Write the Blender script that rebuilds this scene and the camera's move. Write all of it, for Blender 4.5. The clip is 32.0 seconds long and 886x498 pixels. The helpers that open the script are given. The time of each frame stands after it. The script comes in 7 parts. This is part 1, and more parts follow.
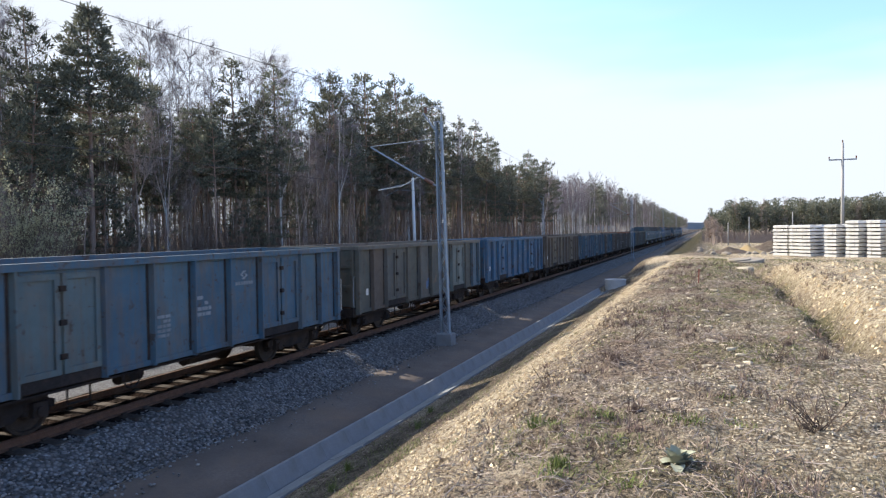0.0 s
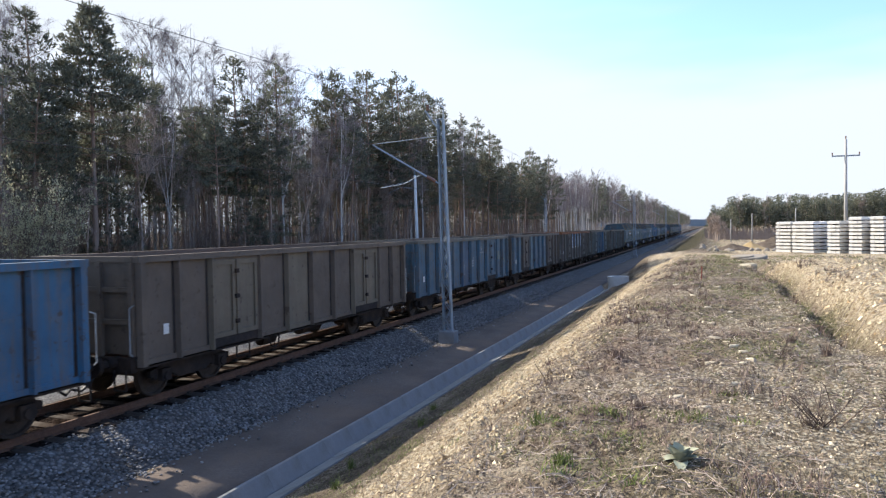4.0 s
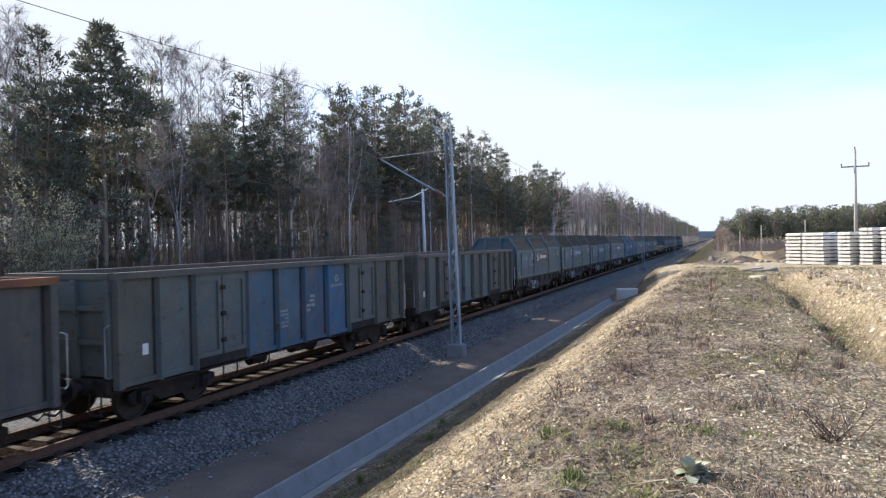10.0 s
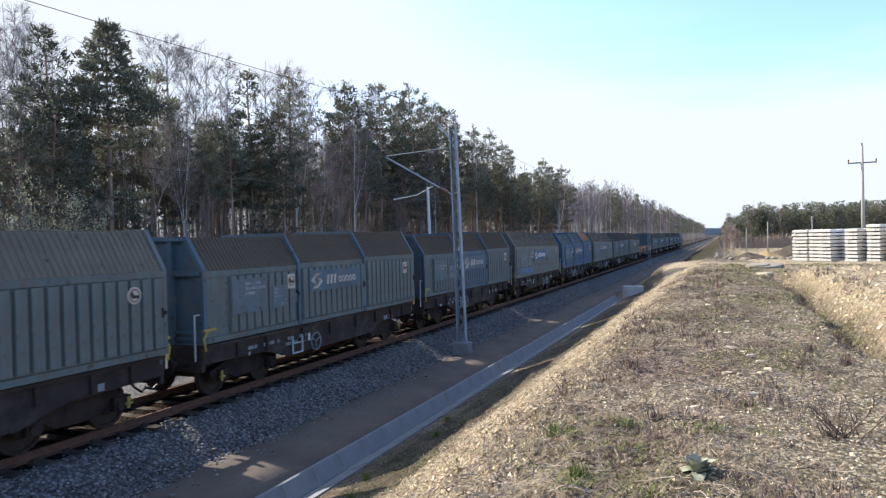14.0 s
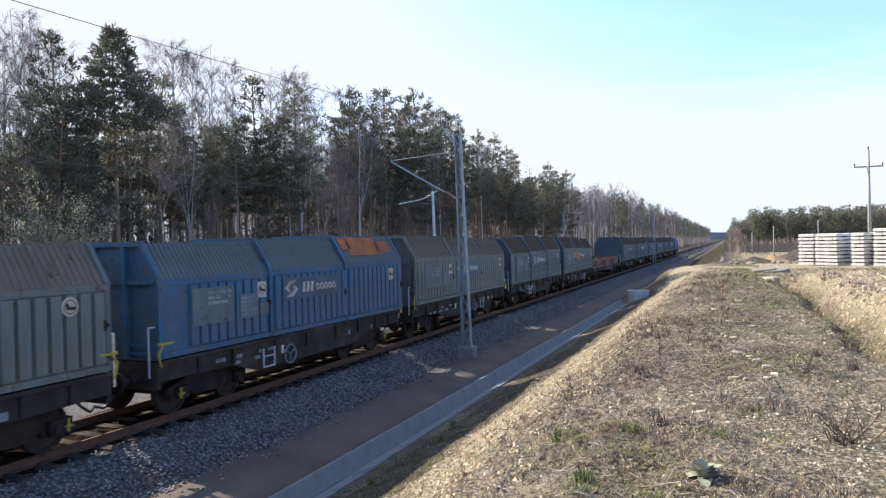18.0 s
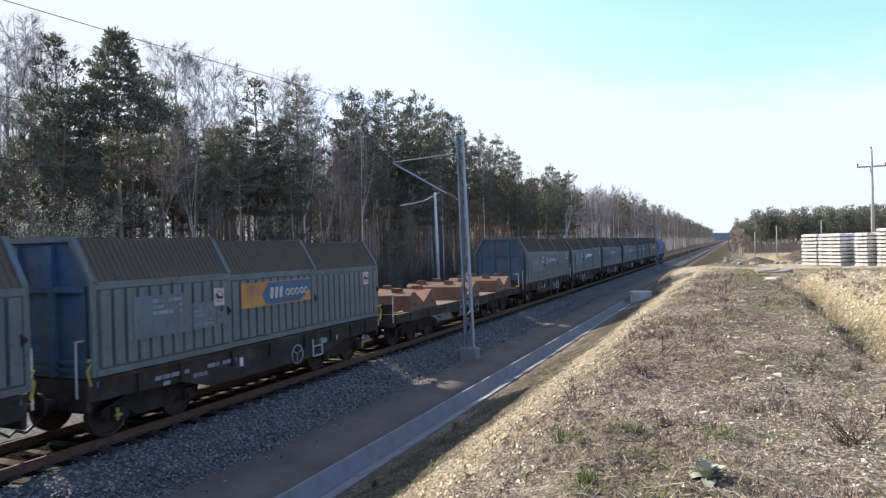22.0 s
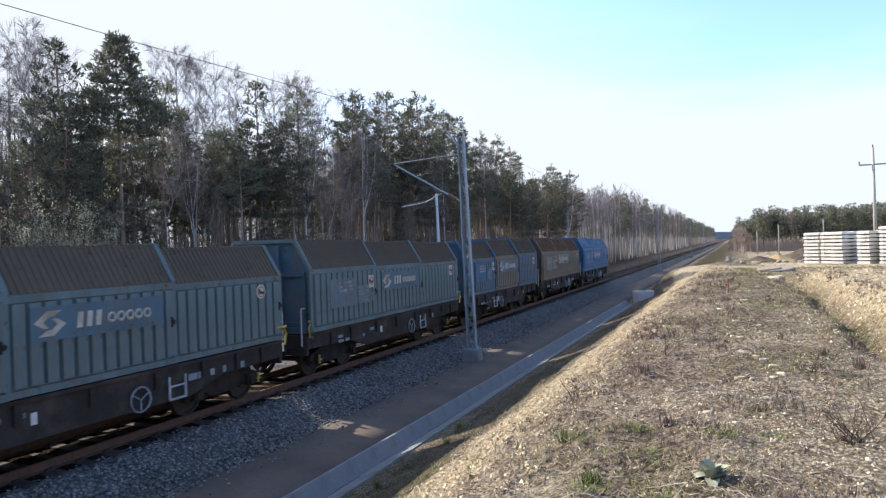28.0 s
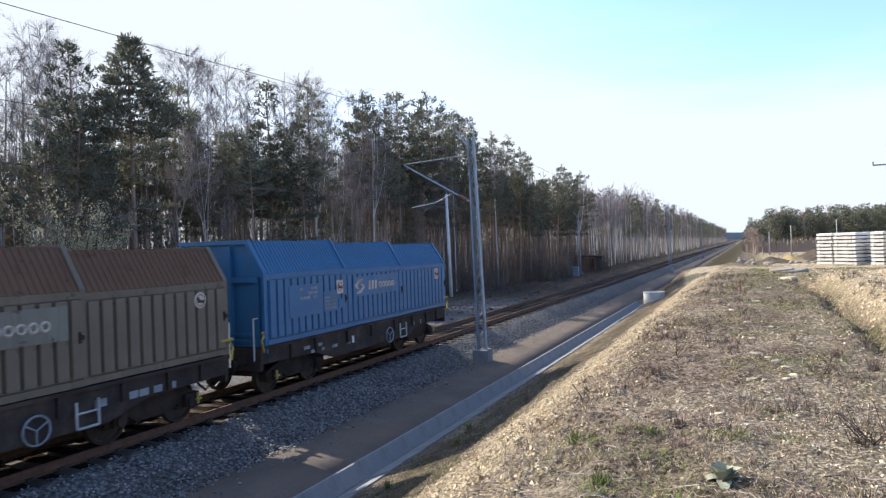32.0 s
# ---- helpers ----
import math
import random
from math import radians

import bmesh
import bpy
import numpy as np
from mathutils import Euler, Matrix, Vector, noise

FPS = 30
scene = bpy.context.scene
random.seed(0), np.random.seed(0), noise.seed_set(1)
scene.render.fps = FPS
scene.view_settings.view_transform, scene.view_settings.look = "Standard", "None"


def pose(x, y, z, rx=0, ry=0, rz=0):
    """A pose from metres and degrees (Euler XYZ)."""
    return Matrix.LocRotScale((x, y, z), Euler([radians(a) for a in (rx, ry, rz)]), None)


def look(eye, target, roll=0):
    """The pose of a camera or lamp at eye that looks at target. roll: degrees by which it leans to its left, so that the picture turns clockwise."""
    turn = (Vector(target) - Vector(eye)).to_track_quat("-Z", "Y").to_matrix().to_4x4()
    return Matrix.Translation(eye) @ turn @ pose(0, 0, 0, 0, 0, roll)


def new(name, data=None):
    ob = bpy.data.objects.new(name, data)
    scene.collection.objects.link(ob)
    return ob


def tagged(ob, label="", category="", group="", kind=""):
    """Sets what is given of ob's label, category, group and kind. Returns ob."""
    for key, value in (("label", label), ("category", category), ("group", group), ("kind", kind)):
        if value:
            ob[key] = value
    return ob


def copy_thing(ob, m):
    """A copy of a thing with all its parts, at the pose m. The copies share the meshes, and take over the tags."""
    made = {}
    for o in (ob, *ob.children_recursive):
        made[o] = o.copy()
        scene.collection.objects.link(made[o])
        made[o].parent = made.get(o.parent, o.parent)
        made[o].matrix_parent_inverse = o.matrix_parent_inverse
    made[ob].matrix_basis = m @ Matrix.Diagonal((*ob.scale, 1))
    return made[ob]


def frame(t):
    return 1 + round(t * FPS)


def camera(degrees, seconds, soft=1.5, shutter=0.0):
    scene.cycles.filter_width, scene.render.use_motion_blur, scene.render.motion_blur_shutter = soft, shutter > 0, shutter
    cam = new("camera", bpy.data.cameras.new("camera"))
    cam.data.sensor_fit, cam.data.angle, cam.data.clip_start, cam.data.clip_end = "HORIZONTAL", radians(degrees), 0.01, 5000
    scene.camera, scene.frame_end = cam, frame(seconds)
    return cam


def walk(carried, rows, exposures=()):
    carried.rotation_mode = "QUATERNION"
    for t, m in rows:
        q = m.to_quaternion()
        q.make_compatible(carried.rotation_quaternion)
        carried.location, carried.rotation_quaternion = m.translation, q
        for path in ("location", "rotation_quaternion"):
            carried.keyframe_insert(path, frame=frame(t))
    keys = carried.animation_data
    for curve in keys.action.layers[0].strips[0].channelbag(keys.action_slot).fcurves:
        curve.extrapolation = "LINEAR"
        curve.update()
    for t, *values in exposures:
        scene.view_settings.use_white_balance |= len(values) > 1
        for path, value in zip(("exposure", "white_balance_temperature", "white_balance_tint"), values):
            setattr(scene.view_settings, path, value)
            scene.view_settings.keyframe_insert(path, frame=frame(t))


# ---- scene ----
H_EYE = 3.68          # height of the eye
RAIL_Z = 0.165        # height of the rail tops
TRACK_X = -12.03      # centre line of the track, which runs along y

# seconds, heading to the left of the track, tilt, lean (degrees): the camera stands still and drifts in its turn
HEADINGS = [
    (0, 20.905, -1.491, 0.685), (0.5, 20.990, -1.547, 0.609), (1, 21.048, -1.642, 0.657), (1.5, 21.095, -1.737, 0.665),
    (2, 21.122, -1.786, 0.795), (2.5, 21.127, -1.798, 0.876), (3, 21.119, -1.784, 0.913), (3.5, 21.097, -1.770, 0.877),
    (5.5, 21.284, -1.206, 0.920), (6, 21.391, -1.057, 1.056), (6.5, 21.509, -0.959, 1.229), (7, 21.620, -0.933, 1.283),
    (7.5, 21.730, -0.916, 1.171), (8, 21.780, -0.838, 1.064), (8.5, 21.782, -0.718, 1.052), (9, 21.773, -0.637, 1.046),
    (9.5, 21.743, -0.559, 1.116), (10, 21.746, -0.573, 1.175), (10.5, 21.759, -0.598, 1.198), (11, 21.787, -0.595, 1.141),
    (11.5, 21.799, -0.572, 1.168), (12, 21.857, -0.540, 1.189), (12.5, 21.963, -0.567, 1.233), (13, 22.060, -0.645, 1.328),
    (13.5, 22.132, -0.713, 1.410), (14, 22.192, -0.761, 1.324), (14.5, 22.281, -0.723, 1.289), (16.5, 22.578, -0.562, 1.270),
    (17, 22.601, -0.541, 1.288), (17.5, 22.590, -0.477, 1.281), (18, 22.586, -0.388, 1.353), (18.5, 22.592, -0.295, 1.395),
    (19, 22.644, -0.259, 1.319), (19.5, 22.665, -0.233, 1.337), (20, 22.677, -0.220, 1.372), (20.5, 22.685, -0.231, 1.433),
    (21, 22.695, -0.237, 1.501), (21.5, 22.741, -0.253, 1.558), (22, 22.785, -0.272, 1.525), (22.5, 22.841, -0.231, 1.478),
    (23, 22.902, -0.140, 1.524), (23.5, 22.940, -0.110, 1.509), (24, 22.937, -0.088, 1.551), (24.5, 22.887, -0.081, 1.690),
    (25, 22.833, -0.055, 1.767), (25.5, 22.810, -0.063, 1.812), (27.5, 22.910, -0.212, 1.891), (28, 22.926, -0.177, 1.937),
    (28.5, 22.956, -0.098, 1.980), (29, 23.008, -0.034, 1.977), (29.5, 23.107, -0.020, 1.947), (30, 23.233, -0.020, 1.904),
    (30.5, 23.390, -0.040, 1.839), (31, 23.547, -0.052, 1.843), (31.5, 23.665, -0.061, 1.910), (32, 23.756, -0.096, 1.930),
]

cam = camera(65.24, 32.0, soft=1.25, shutter=0.15)
walk(cam, [(t, pose(0, 0, H_EYE, 90 + tilt, 0, turn) @ pose(0, 0, 0, 0, 0, -lean)) for t, turn, tilt, lean in HEADINGS],
     exposures=[(0, 1.0), (32, 1.0)])

# ---- light ----
SUN_ELEVATION, SUN_TURN = 35.0, 9.0   # sun to the left of the track, a little ahead of square to it
sun_dir = Vector((-math.cos(radians(SUN_ELEVATION)) * math.cos(radians(SUN_TURN)),
                  math.cos(radians(SUN_ELEVATION)) * math.sin(radians(SUN_TURN)), math.sin(radians(SUN_ELEVATION))))
sun_data = bpy.data.lights.new("sun", "SUN")
sun_data.energy, sun_data.angle, sun_data.color = 5.0, radians(0.55), (1.0, 0.92, 0.80)
sun = new("sun", sun_data)
sun.matrix_world = look(sun_dir * 200, (0, 0, 0))

world = bpy.data.worlds.new("sky")
scene.world = world
world.use_nodes = True
wn, wl = world.node_tree.nodes, world.node_tree.links
wn.clear()
sky = wn.new("ShaderNodeTexSky")
sky.sky_type, sky.sun_disc = "NISHITA", False
sky.sun_elevation = radians(SUN_ELEVATION)
sky.sun_rotation = math.atan2(sun_dir.x, sun_dir.y)
sky.air_density, sky.dust_density, sky.ozone_density = 1.0, 2.0, 1.5
# haze: thick towards the horizon and towards the sun, thinning into open blue; drifting wisps break its edge
wc = wn.new("ShaderNodeTexCoord")
wmap = wn.new("ShaderNodeMapping")
wmap.inputs["Scale"].default_value = (1.0, 1.0, 4.5)
wmap.inputs["Rotation"].default_value = (0.0, 0.12, 0.0)
wnoise = wn.new("ShaderNodeTexNoise")
wnoise.inputs["Scale"].default_value, wnoise.inputs["Detail"].default_value = 1.6, 4.0
wnoise.inputs["Roughness"].default_value = 0.5
wdot = wn.new("ShaderNodeVectorMath")
wdot.operation = "DOT_PRODUCT"
wdot.inputs[1].default_value = sun_dir
wsep = wn.new("ShaderNodeSeparateXYZ")


def world_math(op, a, b):
    n = wn.new("ShaderNodeMath")
    n.operation = op
    for i, v in ((0, a), (1, b)):
        if isinstance(v, (int, float)):
            n.inputs[i].default_value = v
        else:
            wl.new(v, n.inputs[i])
    return n.outputs[0]


def world_range(v, lo, hi, a, b):
    n = wn.new("ShaderNodeMapRange")
    n.interpolation_type = "SMOOTHSTEP"
    for k, x in (("From Min", lo), ("From Max", hi), ("To Min", a), ("To Max", b)):
        n.inputs[k].default_value = x
    wl.new(v, n.inputs["Value"])
    return n.outputs["Result"]


wl.new(wc.outputs["Generated"], wmap.inputs["Vector"])
wl.new(wmap.outputs["Vector"], wnoise.inputs["Vector"])
wl.new(wc.outputs["Generated"], wdot.inputs[0])
wl.new(wc.outputs["Generated"], wsep.inputs["Vector"])
wisp = world_math("MULTIPLY", world_math("SUBTRACT", wnoise.outputs["Fac"], 0.5), 1.35)
glow = world_range(world_math("ADD", wdot.outputs["Value"], wisp), 0.30, 0.80, 0.0, 1.0)
low = world_range(world_math("SUBTRACT", wsep.outputs["Z"], world_math("MULTIPLY", wisp, 0.35)), 0.09, 0.24, 1.0, 0.0)
veil = world_math("MAXIMUM", glow, low)
wmix = wn.new("ShaderNodeMixRGB")
wmix.inputs["Color2"].default_value = (9.2, 10.0, 11.2, 1)
wbg = wn.new("ShaderNodeBackground")
wbg.inputs["Strength"].default_value = 0.050
wout = wn.new("ShaderNodeOutputWorld")
wl.new(veil, wmix.inputs["Fac"])
# the blue between the veils, as strong as thin cirrus makes it
wtint = wn.new("ShaderNodeMixRGB")
wtint.blend_type = "MULTIPLY"
wtint.inputs["Fac"].default_value = 1.0
wtint.inputs["Color2"].default_value = (2.9, 3.4, 4.2, 1)
wl.new(sky.outputs["Color"], wtint.inputs["Color1"])
wl.new(wtint.outputs["Color"], wmix.inputs["Color1"])
wl.new(wmix.outputs["Color"], wbg.inputs["Color"])
wl.new(wbg.outputs["Background"], wout.inputs["Surface"])

# ---- tools ----
class Geo:
    """Collects the corners and faces of one mesh."""

    def __init__(self):
        self.v, self.f, self.m, self.k = [], [], [], 0

    def add(self, verts, faces):
        n = len(self.v)
        self.v.extend(verts)
        self.f.extend([tuple(i + n for i in f) for f in faces])
        self.m.extend([self.k] * len(faces))
        return self

    def box(self, x0, x1, y0, y1, z0, z1):
        return self.add([(x0, y0, z0), (x1, y0, z0), (x1, y1, z0), (x0, y1, z0), (x0, y0, z1), (x1, y0, z1), (x1, y1, z1), (x0, y1, z1)],
                        [(0, 3, 2, 1), (4, 5, 6, 7), (0, 1, 5, 4), (1, 2, 6, 5), (2, 3, 7, 6), (3, 0, 4, 7)])

    def chamfer(self, x0, x1, y0, y1, z0, z1, c):
        """A box whose upper edges are cut off by c."""
        lo = [(x0, y0, z0), (x1, y0, z0), (x1, y1, z0), (x0, y1, z0)]
        mid = [(x0, y0, z1 - c), (x1, y0, z1 - c), (x1, y1, z1 - c), (x0, y1, z1 - c)]
        up = [(x0 + c, y0 + c, z1), (x1 - c, y0 + c, z1), (x1 - c, y1 - c, z1), (x0 + c, y1 - c, z1)]
        f = [(0, 3, 2, 1), (8, 9, 10, 11)]
        for i in range(4):
            j = (i + 1) % 4
            f += [(i, j, 4 + j, 4 + i), (4 + i, 4 + j, 8 + j, 8 + i)]
        return self.add(lo + mid + up, f)

    def prism(self, profile, a, b, axis="y"):
        """Sweeps a closed outline along an axis. axis y: outline of (x, z); axis x: of (y, z); axis z: of (x, y)."""
        n = len(profile)
        put = {"y": lambda p, s: (p[0], s, p[1]), "x": lambda p, s: (s, p[0], p[1]), "z": lambda p, s: (p[0], p[1], s)}[axis]
        verts = [put(p, a) for p in profile] + [put(p, b) for p in profile]
        faces = [tuple(range(n - 1, -1, -1)), tuple(range(n, 2 * n))]
        faces += [(i, (i + 1) % n, n + (i + 1) % n, n + i) for i in range(n)]
        return self.add(verts, faces)

    def tube(self, p0, p1, r0, r1=None, n=8, caps=True):
        r1 = r0 if r1 is None else r1
        p0, p1 = Vector(p0), Vector(p1)
        d = (p1 - p0).normalized()
        a = d.cross(Vector((0, 0, 1)) if abs(d.z) < 0.9 else Vector((1, 0, 0))).normalized()
        b = d.cross(a)
        verts = []
        for p, r in ((p0, r0), (p1, r1)):
            verts += [tuple(p + (a * math.cos(2 * math.pi * i / n) + b * math.sin(2 * math.pi * i / n)) * r) for i in range(n)]
        faces = [(i, (i + 1) % n, n + (i + 1) % n, n + i) for i in range(n)]
        if caps:
            faces += [tuple(range(n - 1, -1, -1)), tuple(range(n, 2 * n))]
        return self.add(verts, faces)

    def path(self, pts, r, n=6):
        for a, b in zip(pts, pts[1:]):
            self.tube(a, b, r, n=n)
        return self

    def pipe(self, pts, radii, n=6):
        """One continuous tapered tube along a line."""
        base = len(self.v)
        for p, r in zip(pts, radii):
            self.v.extend((p[0] + r * math.cos(2 * math.pi * i / n), p[1] + r * math.sin(2 * math.pi * i / n), p[2]) for i in range(n))
        for j in range(len(pts) - 1):
            for i in range(n):
                a, b = base + j * n + i, base + j * n + (i + 1) % n
                self.f.append((a, b, b + n, a + n))
                self.m.append(self.k)
        return self

    def border(self, x0, x1, y0, y1, z0, z1, w):
        """A flat rectangular frame with bars w wide, standing in the y-z plane."""
        out = [(y0, z0), (y1, z0), (y1, z1), (y0, z1)]
        inn = [(y0 + w, z0 + w), (y1 - w, z0 + w), (y1 - w, z1 - w), (y0 + w, z1 - w)]
        v = [(x, a, b) for x in (x0, x1) for ring in (out, inn) for a, b in ring]
        f = []
        for i in range(4):
            j = (i + 1) % 4
            f += [(i, j, 4 + j, 4 + i), (8 + i, 12 + i, 12 + j, 8 + j), (i, 8 + i, 8 + j, j), (4 + i, 4 + j, 12 + j, 12 + i)]
        return self.add(v, f)

    def ring(self, c, r, thick, axis="x", n=16, m=5):
        """A torus."""
        verts, faces = [], []
        for i in range(n):
            t = 2 * math.pi * i / n
            for j in range(m):
                s = 2 * math.pi * j / m
                q, w = r + thick * math.cos(s), thick * math.sin(s)
                p = (w, q * math.cos(t), q * math.sin(t)) if axis == "x" else (q * math.cos(t), q * math.sin(t), w)
                verts.append((c[0] + p[0], c[1] + p[1], c[2] + p[2]))
                faces.append((i * m + j, ((i + 1) % n) * m + j, ((i + 1) % n) * m + (j + 1) % m, i * m + (j + 1) % m))
        return self.add(verts, faces)

    def lathe(self, profile, c=(0, 0, 0), axis="z", n=16):
        """Turns an open outline of (radius, height) round an axis."""
        verts, faces, k = [], [], len(profile)
        for i in range(n):
            t = 2 * math.pi * i / n
            for r, h in profile:
                p = (r * math.cos(t), r * math.sin(t), h) if axis == "z" else (h, r * math.cos(t), r * math.sin(t)) if axis == "x" else (r * math.cos(t), h, r * math.sin(t))
                verts.append((c[0] + p[0], c[1] + p[1], c[2] + p[2]))
        for i in range(n):
            for j in range(k - 1):
                a, b = i * k + j, ((i + 1) % n) * k + j
                faces.append((a, b, b + 1, a + 1))
        return self.add(verts, faces)

    def mesh(self, name, materials, smooth=False):
        me = bpy.data.meshes.new(name)
        me.from_pydata(self.v, [], self.f)
        for m in materials if isinstance(materials, (list, tuple)) else [materials]:
            me.materials.append(m)
        if self.k:
            me.polygons.foreach_set("material_index", self.m)
        if smooth:
            me.polygons.foreach_set("use_smooth", [True] * len(me.polygons))
        me.update()
        return me


def part(name, geo, material, parent, label="", smooth=False):
    """Links a mesh as one part of a thing; geo may be a mesh that is shared."""
    me = geo if isinstance(geo, bpy.types.Mesh) else geo.mesh(name, material, smooth)
    ob = new(name, me)
    ob.parent = parent
    if label:
        ob["label"] = label
    return ob


def thing(name, label, category, m=None, geo=None, material=None, group="", kind="", smooth=False):
    """A top-level thing: an empty that holds parts, or one mesh."""
    ob = new(name, geo.mesh(name, material, smooth) if geo else None)
    if m is not None:
        ob.matrix_world = m
    return tagged(ob, label, category, group, kind)


# ---- materials ----
def nodes_of(name):
    m = bpy.data.materials.new(name)
    m.use_nodes = True
    nt = m.node_tree
    return m, nt, nt.nodes["Principled BSDF"]


def noise_node(nt, scale, detail=4.0, rough=0.6, stretch=None, seed=0.0, source="Object"):
    tc = nt.nodes.new("ShaderNodeTexCoord")
    mp = nt.nodes.new("ShaderNodeMapping")
    mp.inputs["Location"].default_value = (seed, seed * 1.7, seed * 0.6)
    if stretch:
        mp.inputs["Scale"].default_value = stretch
    nz = nt.nodes.new("ShaderNodeTexNoise")
    nz.inputs["Scale"].default_value, nz.inputs["Detail"].default_value, nz.inputs["Roughness"].default_value = scale, detail, rough
    nt.links.new(tc.outputs[source], mp.inputs["Vector"])
    nt.links.new(mp.outputs["Vector"], nz.inputs["Vector"])
    return nz.outputs["Fac"]


def ramp(nt, value, lo, hi, to_lo=0.0, to_hi=1.0):
    r = nt.nodes.new("ShaderNodeMapRange")
    for k, x in (("From Min", lo), ("From Max", hi), ("To Min", to_lo), ("To Max", to_hi)):
        r.inputs[k].default_value = x
    nt.links.new(value, r.inputs["Value"])
    return r.outputs["Result"]


def mixed(nt, fac, a, b):
    x = nt.nodes.new("ShaderNodeMixRGB")
    for sock, v in ((x.inputs["Fac"], fac), (x.inputs["Color1"], a), (x.inputs["Color2"], b)):
        if isinstance(v, (tuple, list)):
            sock.default_value = (*v, 1)
        elif isinstance(v, (int, float)):
            sock.default_value = v
        else:
            nt.links.new(v, sock)
    return x.outputs["Color"]


def bumped(nt, bsdf, height, strength, distance=0.02):
    b = nt.nodes.new("ShaderNodeBump")
    b.inputs["Strength"].default_value, b.inputs["Distance"].default_value = strength, distance
    nt.links.new(height, b.inputs["Height"])
    nt.links.new(b.outputs["Normal"], bsdf.inputs["Normal"])


def shade(c, k):
    return tuple(min(1.0, x * k) for x in c)


def surface(name, base, rough=0.7, metal=0.0, var=0.25, scale=2.0, fine=30.0, dirt=None, dirt_amount=0.4, dirt_scale=1.3, stretch=None,
            bump=0.2, bump_scale=40.0, spread=0.0, spec=0.4):
    """A worn surface: its colour at two scales of noise, dirt with a shape of its own, fine relief. spread: how far pieces differ."""
    m, nt, b = nodes_of(name)
    big = noise_node(nt, scale, stretch=stretch, seed=3.1)
    small = noise_node(nt, fine, 3.0, seed=7.7)
    col = mixed(nt, ramp(nt, big, 0.3, 0.7), shade(base, 1 - var), shade(base, 1 + var))
    col = mixed(nt, ramp(nt, small, 0.35, 0.7, 0.0, 0.5), col, shade(base, 1 - 1.2 * var))
    if dirt:
        d = noise_node(nt, dirt_scale, 6.0, 0.65, stretch=stretch, seed=11.3)
        col = mixed(nt, ramp(nt, d, 0.62 - 0.3 * dirt_amount, 0.80 - 0.2 * dirt_amount), col, dirt)
    if spread:
        info = nt.nodes.new("ShaderNodeObjectInfo")
        hsv = nt.nodes.new("ShaderNodeHueSaturation")
        nt.links.new(col, hsv.inputs["Color"])
        nt.links.new(ramp(nt, info.outputs["Random"], 0, 1, 1 - spread, 1 + spread), hsv.inputs["Value"])
        col = hsv.outputs["Color"]
    nt.links.new(col, b.inputs["Base Color"])
    nt.links.new(ramp(nt, small, 0.2, 0.8, rough - 0.12, min(1.0, rough + 0.12)), b.inputs["Roughness"])
    b.inputs["Metallic"].default_value = metal
    b.inputs["Specular IOR Level"].default_value = spec
    if bump:
        bumped(nt, b, noise_node(nt, bump_scale, 4.0, seed=1.9), bump)
    return m


def island_tones(name, a, b, c=None, rough=0.9, spec=0.15):
    """Pieces of one kind whose tone differs from piece to piece."""
    m, nt, bs = nodes_of(name)
    geo = nt.nodes.new("ShaderNodeNewGeometry")
    col = mixed(nt, geo.outputs["Random Per Island"], a, b)
    if c:
        col = mixed(nt, ramp(nt, noise_node(nt, 0.8, 3.0), 0.45, 0.6), col, c)
    nt.links.new(col, bs.inputs["Base Color"])
    bs.inputs["Roughness"].default_value = rough
    bs.inputs["Specular IOR Level"].default_value = spec
    return m


